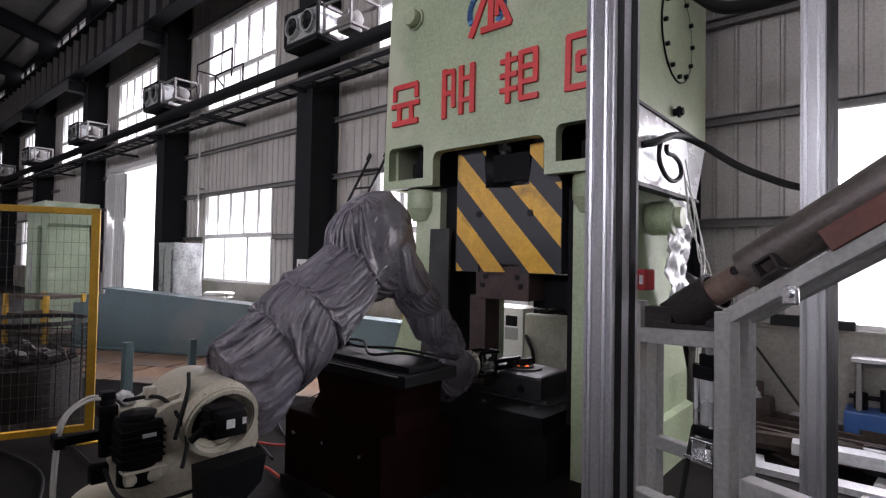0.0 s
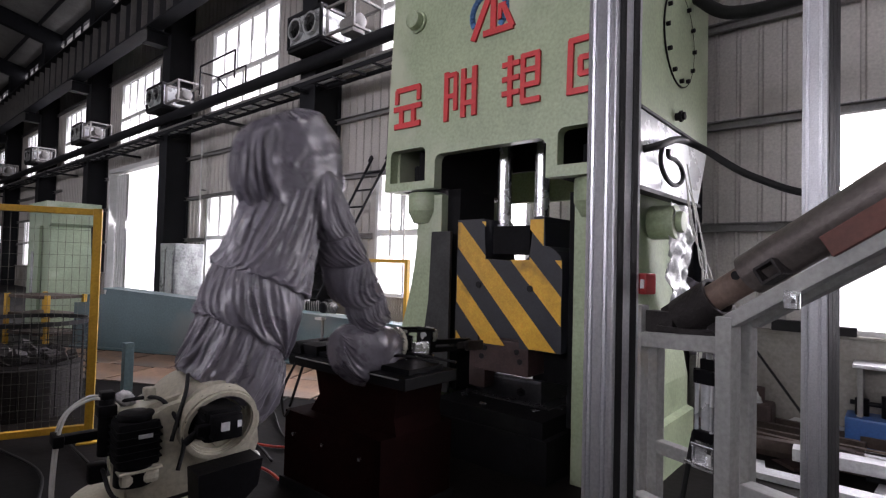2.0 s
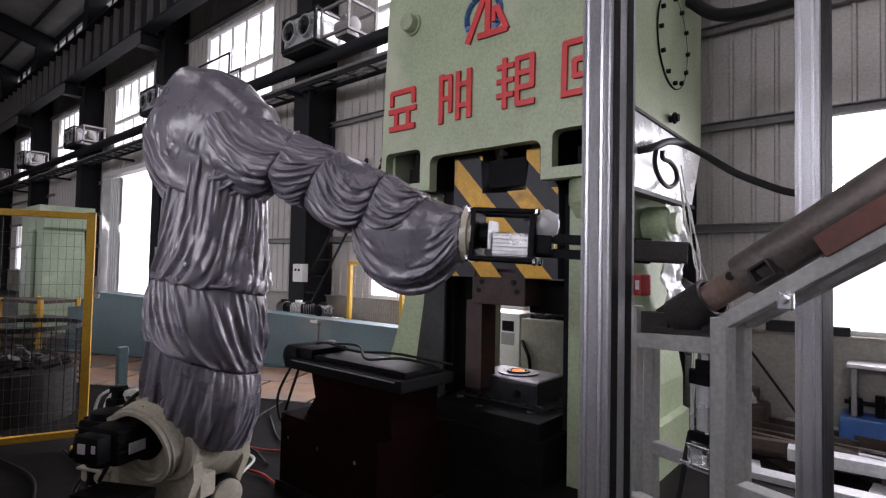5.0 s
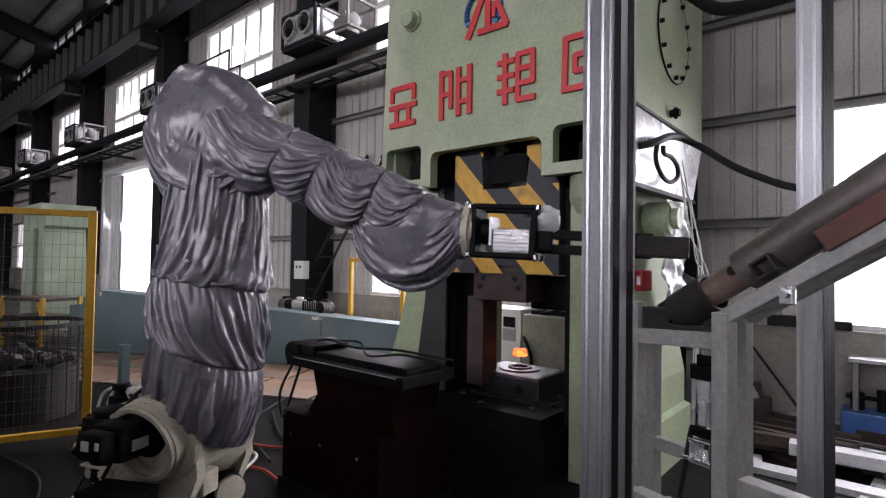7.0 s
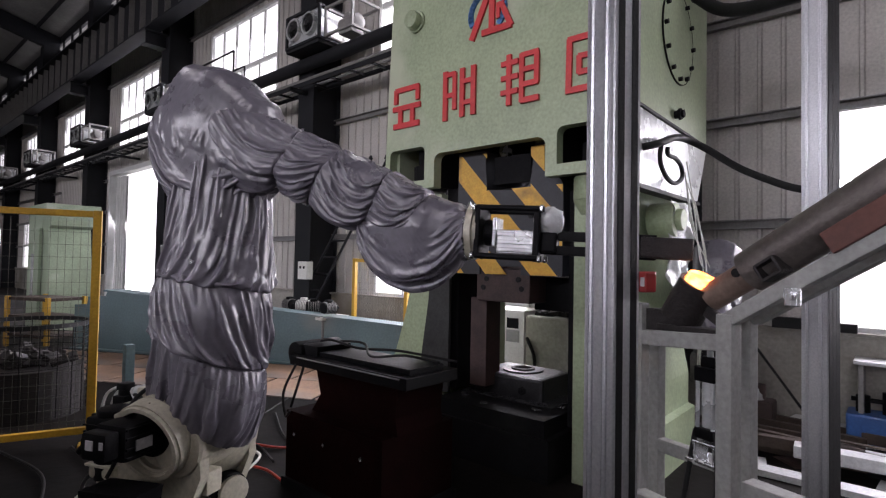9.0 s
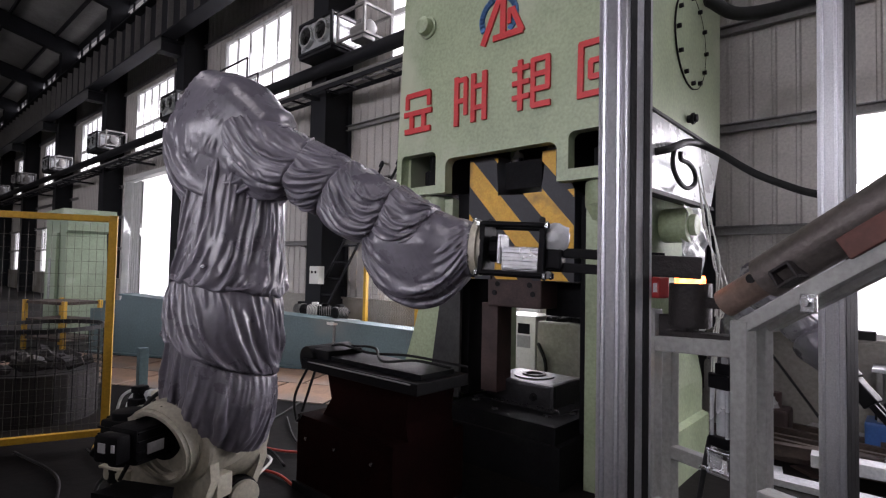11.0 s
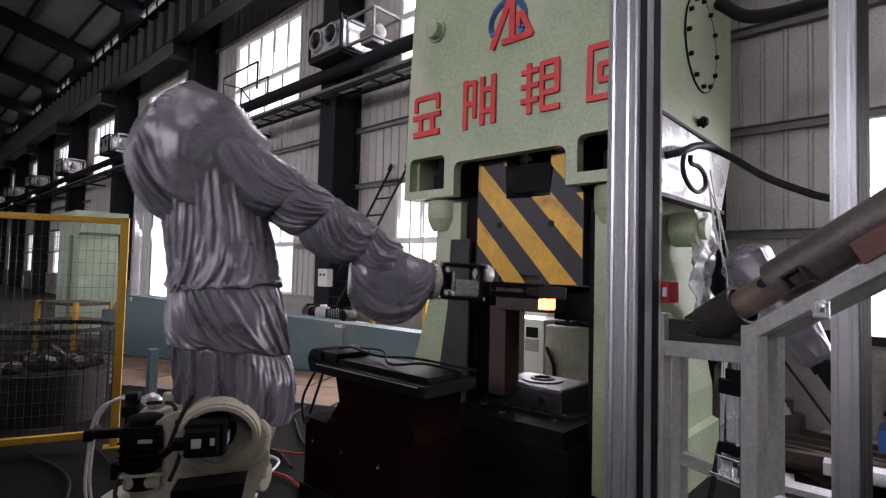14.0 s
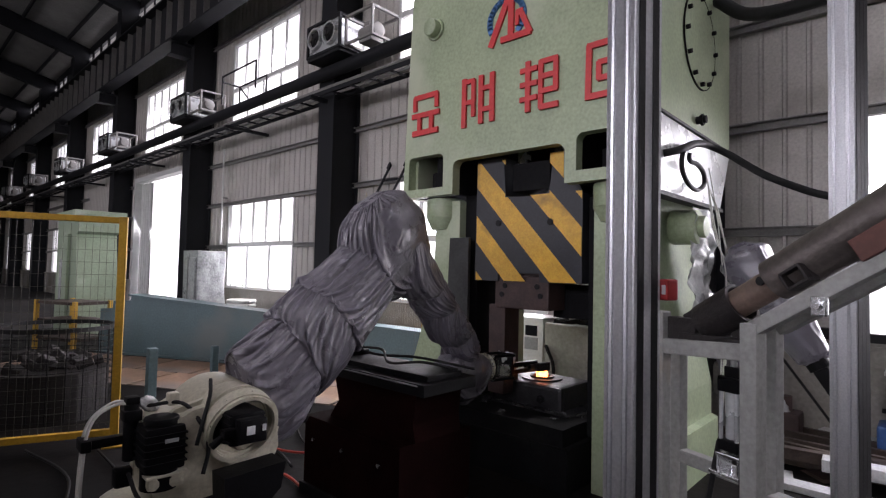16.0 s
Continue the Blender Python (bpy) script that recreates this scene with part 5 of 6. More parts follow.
# weld bead along the pipe
bm = bmesh.new()
a, b = cpt(0.1, PD, 1.60), cpt(1.6, PD, 1.60 + 1.5 * SL)
rope(bm, [a + Vector((0, -0.045, -0.022)), (a + b) / 2 + Vector((0, -0.045, -0.022)), b + Vector((0, -0.045, -0.022))], 0.003, 6, 12)
part("weld_seam", bm, "scale", chute)
boxes("pivot_plate", [(cpt(-0.325, PD - 0.03, 1.275), (0.11, 0.05, 0.075)), (cpt(-0.18, PD - 0.03, 1.25), (0.24, 0.06, 0.02))], "scale", chute)
bm = bmesh.new()
rod(bm, cpt(-0.16, 0.15, 0.85), cpt(-0.16, 0.15, 1.04), 0.024, 24), rod(bm, cpt(-0.16, 0.15, 1.04), cpt(-0.16, 0.15, 1.22), 0.010, 12)
for dx, dy in ((-0.026, -0.026), (0.026, -0.026), (0.026, 0.026), (-0.026, 0.026)):
    rod(bm, cpt(-0.16, 0.15, 0.84) + Vector((dx, dy, 0)), cpt(-0.16, 0.15, 1.06) + Vector((dx, dy, 0)), 0.0065, 10)
part("lift_cylinder", bm, "ac_white", chute, "bright air cylinder with tie rods", smooth=True)
boxes("cylinder_cap", [(cpt(-0.16, 0.15, 1.065), (0.07, 0.07, 0.045)), (cpt(-0.16, 0.15, 0.825), (0.07, 0.07, 0.035))], "black", chute, bevel=0.006)
boxes("clevis", [(cpt(-0.16, 0.15, 1.115), (0.05, 0.03, 0.035)), (cpt(-0.20, 0.15, 1.085), (0.04, 0.02, 0.012))], "black", chute)
boxes("cylinder_bracket", [(cpt(-0.16, 0.15, 0.785), (0.085, 0.07, 0.012)), (cpt(-0.205, 0.15, 0.75), (0.012, 0.07, 0.05)), (cpt(-0.115, 0.15, 0.75), (0.012, 0.07, 0.05)), (cpt(-0.16, 0.15, 0.71), (0.12, 0.09, 0.014))], "bright_steel", chute)
beam("cross_beam", (-0.44, 0.20, 0.69), (-0.06, 0.20, 0.69), 0.045, d=0.04)
for pts in ([(-0.21, 0.13, 0.83), (-0.215, 0.11, 0.74), (-0.23, 0.1, 0.62), (-0.26, 0.1, 0.45)], [(-0.10, 0.11, 0.82), (-0.09, 0.09, 0.66), (-0.10, 0.09, 0.5)]):
    bm = bmesh.new()
    rope(bm, [cpt(*p) for p in pts], 0.009)
    part("air_hose", bm, "rubber", chute, smooth="all")
bm = bmesh.new()
box(bm, cpt(0.235, 0.0, 1.41), (0.035, 0.02, 0.05), 0.004), rod(bm, cpt(0.235, -0.01, 1.415), cpt(0.235, -0.03, 1.415), 0.012, 8)
part("clamp_lug", bm, "bright_steel", chute)

# tilting cup
PIV = (-0.215, PD, 1.29)
cup = new("tilting_cup")
cup.parent = chute
cup["label"] = "blackened receiving cup on a tilting arm"
bm = bmesh.new()
ring(bm, (0, 0, -0.05), (0, 0, 0.09), 0.066, 0.055, 30), rod(bm, (0, 0, -0.055), (0, 0, -0.04), 0.060, 30)
part("cup_body", bm, "scale", cup, smooth=True)
boxes("arm_lug", [((0.085, 0, 0.03), (0.07, 0.025, 0.035)), ((-0.02, 0, -0.075), (0.08, 0.04, 0.06))], "scale", cup)

# red switch on the post, with its cable
switch = thing("stop_switch", pose(-0.558, 1.50, 1.46, 0, 0, TURN), "red push switch box on the portal post", "switch")
bm = bmesh.new()
box(bm, (0.008, 0.03, 0), (0.030, 0.045, 0.060), 0.006)
part("housing", bm, "red_lamp", switch)
bm = bmesh.new()
box(bm, (0.012, 0.006, 0), (0.012, 0.004, 0.026), 0.001)
part("plate", bm, "foam", switch)


# ---- the second robot, behind the press ----
robot2 = thing("handling_robot", pose(-1.3, 5.42, 0), "second robot in a grey cloth cover behind the press", "robot")
bm = bmesh.new()
rod(bm, (0, 0, 0), (0, 0, 0.45), 0.24, 28, 0.2, bevel=0.02), box(bm, (0, 0, 0.58), (0.34, 0.36, 0.3), 0.05)
part("pedestal", bm, "girt", robot2, smooth=True)
bm = bmesh.new()
sleeve(bm, 80, 100, lambda v: (Vector((0, 0, -0.1 + v * 0.98)), X_, Y_), curve([(0, 0.12), (0.2, 0.17), (0.6, 0.15), (0.85, 0.18), (1, 0.08)]), (0.35, 0.68), 21.0, 0.08, 0.16, 0.9, 0.12)
arm2 = part("upper_arm", bm, "cloth", robot2, "upper arm in gathered grey cloth", smooth="all")
bm = bmesh.new()
sleeve(bm, 90, 100, lambda v: (Vector((-0.16 + v * 0.98, 0, 0)), Y_, Z_), curve([(0, 0.07), (0.12, 0.17), (0.28, 0.17), (0.5, 0.11), (0.75, 0.13), (0.95, 0.11), (1, 0.06)]), (0.42, 0.66, 0.97), 23.0, 0.09, 0.18, 1.0, 0.18)
fore2 = part("forearm", bm, "cloth", robot2, "forearm in baggy grey cloth", smooth="all")
bm = bmesh.new()
rod(bm, (0.80, 0, 0), (0.86, 0, 0), 0.075, 24), box(bm, (0.95, 0, 0), (0.18, 0.1, 0.1), 0.01), box(bm, (1.1, 0.03, 0), (0.2, 0.02, 0.04)), box(bm, (1.1, -0.03, 0), (0.2, 0.02, 0.04))
part("gripper", bm, "black", fore2)

# ---- transfer table beside the press ----
table = thing("spray_table", pose(-2.66, 2.25, 0), "red steel pedestal with shade in its colour, black slide unit and cables", "machine table")
# pedestal and saddle carry their shade as near-black red
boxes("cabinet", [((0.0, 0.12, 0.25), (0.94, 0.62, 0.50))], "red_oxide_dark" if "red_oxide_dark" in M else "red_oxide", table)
boxes("plinth", [((0, 0.12, 0.03), (0.98, 0.66, 0.06))], "press_dark", table)
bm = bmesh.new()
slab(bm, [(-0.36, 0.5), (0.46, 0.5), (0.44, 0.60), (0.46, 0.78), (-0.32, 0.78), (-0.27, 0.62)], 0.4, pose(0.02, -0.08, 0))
part("saddle", bm, "red_oxide_dark", table, "red saddle casting with shade in its colour")
boxes("slide", [((0.0, 0.12, 0.815), (1.14, 0.46, 0.07)), ((0.02, 0.12, 0.865), (1.0, 0.30, 0.035))], "black", table)
boxes("slide_edge", [((0.02, -0.116, 0.84), (1.0, 0.012, 0.008))], "girt", table)
bm = bmesh.new()
rod(bm, (-0.56, -0.08, 0.85), (-0.56, 0.3, 0.85), 0.085, 22, bevel=0.01), box(bm, (-0.44, 0.1, 0.87), (0.2, 0.3, 0.1), 0.015)
part("drive_end", bm, "black", table, smooth=True)
for pts in ([(-0.5, 0.1, 0.93), (-0.3, 0.05, 0.96), (-0.1, 0.12, 0.92), (0.2, 0.2, 0.93), (0.6, 0.3, 0.90)], [(-0.4, 0.2, 0.93), (-0.15, 0.2, 0.94), (0.1, 0.05, 0.90), (0.35, 0.1, 0.93), (0.55, 0.2, 0.9)],
            [(-0.5, -0.1, 0.80), (-0.56, -0.16, 0.60), (-0.50, -0.18, 0.45), (-0.42, -0.2, 0.5)], [(-0.42, -0.1, 0.78), (-0.40, -0.16, 0.66), (-0.44, -0.18, 0.52)]):
    bm = bmesh.new()
    rope(bm, pts, 0.009)
    part("cable", bm, "rubber", table, "black cable", smooth="all")
for x in (-0.36, -0.05, 0.3):
    bm = bmesh.new()
    rod(bm, (x, -0.19, 0.36), (x, -0.205, 0.36), 0.012, 8)
    part("screw", bm, "bright_steel", table)

# control cabinet and steel box seen through the press
ctrl = thing("control_cabinet", pose(-3.56, 5.55, 0), "light grey control cabinet with a small dark screen", "cabinet")
boxes("body", [((0.0, 0, 0.49), (0.55, 0.5, 0.96))], "cabinet", ctrl)
boxes("screen", [((0.12, -0.256, 0.82), (0.16, 0.012, 0.12))], "black", ctrl)
boxes("keypad", [((0.12, -0.254, 0.67), (0.18, 0.01, 0.14))], "frame_grey", ctrl)
boxes("handle", [((-0.06, -0.262, 0.68), (0.02, 0.03, 0.12))], "black", ctrl)
tank = thing("steel_tank", pose(-2.80, 5.3, 0), "scuffed bare steel tank with a hose", "tank")
boxes("tank_body", [((0, 0, 0.48), (0.62, 0.5, 0.94))], "bare_tank", tank, bevel=0.02)
bm = bmesh.new()
rope(bm, [(-0.29, -0.25, 0.70), (-0.24, -0.29, 0.66), (-0.17, -0.30, 0.52), (-0.17, -0.28, 0.3)], 0.02)
part("hose", bm, "rubber", tank, smooth="all")
bm = bmesh.new()
for i in range(9):
    box(bm, (0, 0, 0), (0.16, 0.1, 0.05), 0.01, pose(-0.25 + i * 0.06, random.uniform(-.1, .1), 0.955 + random.random() * 0.04, 0, random.uniform(-15, 15), random.uniform(0, 90)))
tagged(part("scrap", bm, "rubber", tank, "dark scrap on top"), kind="stuff")

# ---- yellow safety fence ----
def fence_panel(name, length, height, label, wires=True):
    t = thing(name, pose(0, 0, 0), label, "fence")
    boxes("post", [((0, 0, height / 2), (0.06, 0.06, height))], "yellow", t)
    boxes("post", [((length, 0, height / 2), (0.06, 0.06, height))], "yellow", t)
    boxes("rail", [((length / 2, 0, height - 0.03), (length - 0.06, 0.05, 0.05))], "yellow", t)
    boxes("rail", [((length / 2, 0, 0.12), (length - 0.06, 0.05, 0.05))], "yellow", t)
    bm = bmesh.new()
    x = 0.06
    while x < length - 0.04:
        box(bm, (x, 0, height / 2 + 0.04), (0.0024, 0.0024, height - 0.22))
        x += 0.05
    z = 0.2
    while z < height - 0.08:
        box(bm, (length / 2, 0.004, z), (length - 0.08, 0.0024, 0.0024))
        z += 0.10
    tagged(part("wire_mesh", bm, "wire", t, "welded wire mesh"), kind="stuff")
    boxes("foot", [((0, 0, 0.006), (0.16, 0.12, 0.012))], "yellow", t)
    return t


fence = fence_panel("safety_fence", 2.4, 1.88, "mustard yellow safety fence panel of wire mesh")
fence.matrix_basis = pose(-4.93, 1.43, 0, 0, 0, -111.4)
gate = fence_panel("fence_gate", 1.1, 1.56, "yellow framed mesh gate near the wall")
gate.matrix_basis = pose(-6.2, 5.2, 0)

# mesh bin behind the fence
bin_ = thing("mesh_bin", pose(-6.35, 1.28, 0), "dark wire mesh bin with scrap inside", "bin")
bm = bmesh.new()
for i in range(22):
    a = math.tau * i / 22
    rod(bm, (0.5 * math.cos(a), 0.5 * math.sin(a), 0.02), (0.5 * math.cos(a), 0.5 * math.sin(a), 0.86), 0.005, 6)
for j in range(14):
    ring(bm, (0, 0, 0.04 + j * 0.062), (0, 0, 0.045 + j * 0.062), 0.505, 0.497, 40)
ring(bm, (0, 0, 0.84), (0, 0, 0.88), 0.515, 0.49, 40)
tagged(part("basket", bm, "rubber", bin_), kind="stuff")
bm = bmesh.new()
rod(bm, (0, 0, 0), (0, 0, 0.45), 0.47, 28)
for i in range(40):
    a, r = random.uniform(0, math.tau), random.uniform(0, 0.4)
    box(bm, (0, 0, 0), (0.14, 0.08, 0.06), 0.01, pose(r * math.cos(a), r * math.sin(a), 0.45 + random.random() * 0.15, random.uniform(-40, 40), random.uniform(-40, 40), random.uniform(0, 180)))
tagged(part("scrap", bm, "scale", bin_, "rusty scrap"), kind="stuff")
post_t = thing("marker_post", pose(-4.30, 1.95, 0), "short dark teal steel post on the floor", "post")
boxes("upright", [((0, 0, 0.42), (0.05, 0.05, 0.84))], "teal", post_t)
boxes("plate", [((0, 0, 0.01), (0.2, 0.2, 0.02))], "teal", post_t)

# ---- the long teal beam ----
teal = thing("teal_beam", pose(-10.3, 2.70, 0, 0, 0, 26.6), "long tapered teal painted steel beam lying on the floor", "beam")
bm = bmesh.new()
slab(bm, [(0.0, 0.03), (0.0, 0.72), (0.25, 0.74), (0.27, 0.86), (0.62, 0.88), (0.64, 0.95), (5.8, 0.60), (5.8, 0.03)], 0.03)
part("web", bm, "teal", teal)
bm = bmesh.new()
slab(bm, [(0.62, 0.955), (0.62, 0.985), (5.8, 0.635), (5.8, 0.605)], 0.34, pose(0, -0.05, 0))
part("top_flange", bm, "teal", teal)
boxes("bottom_flange", [((2.9, 0.12, 0.015), (5.8, 0.4, 0.03))], "teal", teal)
boxes("stiffener", [((0.9 + i * 1.2, 0.12, 0.32), (0.02, 0.18, 0.56)) for i in range(4)], "teal", teal)

# rusty plates on the floor
plates = tagged(new("floor_plates"), "rusty steel plates laid on the concrete floor", "floor plates", kind="structure")
rnd = random.Random(8)
for i in range(7):
    for j in range(2):
        a = 1.2 + 0.9 * i
        boxes("plate", [((0, 0, 0.006), (0.88, 0.8, 0.012))], "plate_rust", plates, bevel=0.003).matrix_basis = pose(-9.7 + 0.82 * i + 0.2 * j, 2.35 + 0.42 * i - 0.82 * j, 0.001 * j, 0, 0, 26.6 + rnd.uniform(-1, 1))

# wrapped cabinet, tyre-like coil, column switch box
wrapped = thing("wrapped_cabinet", pose(-11.7, 5.0, 0), "tall cabinet wrapped in crumpled clear film", "cabinet")
bm = bmesh.new()
box(bm, (0, 0, 0.9), (0.75, 0.6, 1.8), 0.02)
for _ in range(3):
    bmesh.ops.subdivide_edges(bm, edges=[e for e in bm.edges if e.calc_length() > 0.12], cuts=1, use_grid_fill=True)
for v in bm.verts:
    v.co += Vector((noise.noise(v.co * 7), noise.noise(v.co * 7 + Vector((9, 0, 0))), 0)) * 0.03
part("film_wrap", bm, "old_film", wrapped, smooth="all")
boxes("door_panel", [((0.16, -0.325, 1.15), (0.34, 0.02, 1.0))], "old_film", wrapped, bevel=0.01)
boxes("panel_edge", [((-0.03, -0.335, 1.15), (0.015, 0.02, 1.04)), ((0.16, -0.335, 0.63), (0.36, 0.02, 0.015))], "girt", wrapped, bevel=0)
coil = thing("hose_coil", pose(-10.55, 5.3, 0), "coil of pale hose on dark tyres by the wall", "hose coil")
for z, mt, nm in ((0.1, "rubber", "tyre"), (0.3, "rubber", "tyre"), (0.5, "rubber", "tyre"), (0.68, "white_hose", "hose_ring"), (0.76, "white_hose", "hose_ring")):
    bm = bmesh.new()
    rope(bm, [(0.26 * math.cos(a), 0.26 * math.sin(a), z) for a in np.linspace(0, math.tau, 13)], 0.10 if mt == "rubber" else 0.04, 10, 4)
    part(nm, bm, mt, coil, smooth="all")
sw = thing("switch_box", pose(-7.62, 5.36, 1.35), "small light grey switch box on the column", "switch box")
boxes("case", [((0.0, -0.06, 0), (0.26, 0.12, 0.3))], "cabinet", sw)
boxes("button", [((-0.05, -0.125, 0.05), (0.04, 0.015, 0.04)), ((0.05, -0.125, 0.05), (0.04, 0.015, 0.04))], "black", sw)

# bench with motors in front of the wall
bench = thing("work_bench", pose(-7.0, 4.9, 0), "pale workbench against the wall", "bench")
boxes("top", [((0, 0, 0.68), (1.5, 0.5, 0.05))], "cabinet", bench)
boxes("cupboard", [((-0.25, 0, 0.33), (0.6, 0.45, 0.65))], "cabinet", bench)
for x in (-0.7, 0.7):
    boxes("leg", [((x, 0.18, 0.33), (0.05, 0.05, 0.65)), ((x, -0.18, 0.33), (0.05, 0.05, 0.65))], "girt", bench)
for k in range(4):
    mo = thing("electric_motor", pose(-7.45 + k * 0.32, 4.9 + 0.05 * (k % 2), 0.705, 0, 0, 30 * k), "small dark finned electric motor on the bench", "motor", "motors on the bench")
    bm = bmesh.new()
    rod(bm, (-0.11, 0, 0.10), (0.11, 0, 0.10), 0.085, 18, bevel=0.01), rod(bm, (0.11, 0, 0.10), (0.18, 0, 0.10), 0.02, 10), box(bm, (0, 0, 0.01), (0.18, 0.16, 0.02), 0.003), box(bm, (0, 0, 0.2), (0.09, 0.08, 0.05), 0.006)
    part("housing", bm, "black" if k != 1 else "cabinet", mo, smooth=True)
    bm = bmesh.new()
    for f in range(7):
        ring(bm, (-0.085 + f * 0.026, 0, 0.10), (-0.078 + f * 0.026, 0, 0.10), 0.095, 0.083, 18)
    part("fin", bm, "girt", mo)

# ladder leaning against the wall
ladder = thing("ladder", pose(-8.3, 5.25, 0), "dark steel ladder with hooked tops leaning on the wall", "ladder")
top, bot = Vector((1.55, 0.62, 3.1)), Vector((0, 0, 0))
for off in (0.0, 0.42):
    bm = bmesh.new()
    o = Vector((off, 0, 0))
    rope(bm, [bot + o, (bot + top) / 2 + o, top + o, top + o + Vector((0.05, 0.03, 0.14)), top + o + Vector((-0.02, 0.09, 0.2)), top + o + Vector((-0.09, 0.1, 0.12))], 0.022)
    part("stile", bm, "column", ladder, smooth="all")
for i in range(11):
    p = bot.lerp(top, (i + 0.6) / 11)
    bm = bmesh.new()
    rod(bm, p, p + Vector((0.42, 0, 0)), 0.016, 10)
    part("rung", bm, "column", ladder)

# second green machine and yellow stillage behind the fence
green = thing("green_machine", pose(-12.6, 2.75, 0), "pale green press frame standing further down the hall", "machine")
bm = bmesh.new()
slab(bm, [(-1.2, 0), (0.62, 0), (0.55, 0.5), (0.30, 2.05), (0.45, 2.1), (0.45, 2.4), (-1.2, 2.4)], 0.7)
part("frame", bm, "pale_green", green)
boxes("side_plate", [((-0.2, -0.04, 1.2), (0.35, 0.06, 1.7))], "pale_green", green)
boxes("cap", [((-0.4, 0.35, 2.45), (1.9, 0.9, 0.12))], "pale_green", green)
boxes("cover_plate", [((-0.55, -0.03, 1.1), (0.25, 0.05, 0.9))], "film", green)
stil = thing("stillage", pose(-10.9, 2.45, 0, 0, 0, 20), "yellow and rust-brown steel stillage", "stillage")
boxes("upright", [((x, y, 0.42), (0.06, 0.06, 0.84)) for x in (-0.5, 0.5) for y in (-0.3, 0.3)], "yellow", stil)
boxes("shelf", [((0, 0, z), (1.0, 0.6, 0.05)) for z in (0.2, 0.5, 0.8)], "rust_bar", stil)

# plants in the doorway
for k in range(3):
    pl = thing("plant", pose(-17.3 + 0.5 * k, WALL + 1.4 + 0.4 * k, -0.15), "green leafy plant outside the doorway", "plant", "plants by the door")
    bm = bmesh.new()
    rnd = random.Random(30 + k)
    for i in range(46):
        a, lean, ln = rnd.uniform(0, math.tau), rnd.uniform(10, 60), rnd.uniform(0.7, 1.5)
        m = pose(0, 0, 0, 0, 0, math.degrees(a)) @ pose(0, 0, 0, 0, lean, 0)
        vs = [m @ Vector(p) for p in ((0, -0.01, 0), (0, 0.01, 0), (0.03, 0.04, ln * 0.6), (0.03, -0.04, ln * 0.6))]
        tip = m @ Vector((0.2, 0, ln))
        v = [bm.verts.new(p) for p in (*vs, tip)]
        bm.faces.new(v[:4]), bm.faces.new((v[3], v[2], v[4]))
    tagged(part("leaves", bm, "leaf", pl), kind="stuff")

# backdrop of pale daylight outside
haze = bpy.data.materials.new("overcast_daylight")
haze.use_nodes = True
hb = haze.node_tree.nodes["Principled BSDF"]
hb.inputs["Emission Color"].default_value, hb.inputs["Emission Strength"].default_value = (0.97, 0.99, 1.0, 1), 2.2
bm = bmesh.new()
box(bm, (-25, 10.0, 12), (110, 0.1, 24.2))
tagged(part("backdrop", bm, haze), "white overcast distance outside", "backdrop", kind="structure")

# ---- hoses on the press flank ----
hose = thing("press_hose", pose(0, 0, 0), "thick black hose slung from the press flank", "hose")
bm = bmesh.new()
rope(bm, [(-1.27, 3.50, 2.30), (-1.22, 3.56, 2.32), (-1.19, 3.64, 2.35), (-1.18, 3.80, 2.405), (-1.18, 4.0, 2.445), (-1.15, 4.12, 2.44), (-1.06, 4.2, 2.385), (-0.86, 4.2, 2.23), (-0.685, 4.2, 2.13), (-0.49, 4.2, 2.044), (-0.2, 4.15, 1.98), (0.6, 4.1, 2.0)], 0.026, 10)
part("hose", bm, "rubber", hose, smooth="all")
loop = thing("hose_loop", pose(0, 0, 0), "small loop of black hose hanging on the press flank", "hose")
bm = bmesh.new()
rope(bm, [(-1.19, 3.62, 2.33), (-1.2, 3.615, 2.26), (-1.2, 3.64, 2.19), (-1.2, 3.74, 2.13), (-1.2, 3.86, 2.105), (-1.2, 3.97, 2.115), (-1.2, 4.08, 2.16), (-1.2, 4.10, 2.21), (-1.2, 4.05, 2.26), (-1.2, 3.93, 2.288), (-1.2, 3.80, 2.285), (-1.195, 3.75, 2.30), (-1.19, 3.74, 2.335)], 0.016, 10)
part("hose", bm, "rubber", loop, smooth="all")
top_hose = thing("overhead_hose", pose(0, 0, 0), "thick dark hose sagging overhead beside the press", "hose")
bm = bmesh.new()
rope(bm, [(-1.25, 4.6, 3.75), (-1.0, 4.5, 3.52), (-0.6, 4.4, 3.44), (-0.2, 4.3, 3.46), (0.4, 4.2, 3.7), (0.9, 4.2, 4.2)], 0.05, 12)
part("hose", bm, "rubber", top_hose, smooth="all")
for k in range(5):
    w = thing("white_cable", pose(0, 0, 0), "thin white cable hanging by the press flank", "cable", "white cables")
    bm = bmesh.new()
    rnd = random.Random(50 + k)
    j = lambda s: rnd.uniform(-s, s)
    rope(bm, [(-1.16, 4.05 + j(.05), 2.2 + j(.1)), (-1.16 + j(.05), 4.25 + j(.15), 1.85 + j(.1)), (-1.15 + j(.05), 4.45 + j(.2), 1.55 + j(.1)), (-1.15 + j(.05), 4.5 + j(.2), 1.30 + j(.15)), (-1.16, 4.45 + j(.1), 1.0 + j(.2)), (-1.18, 4.5 + j(.1), 0.3)], 0.0045)
    part("cable", bm, "white_hose", w, smooth="all")

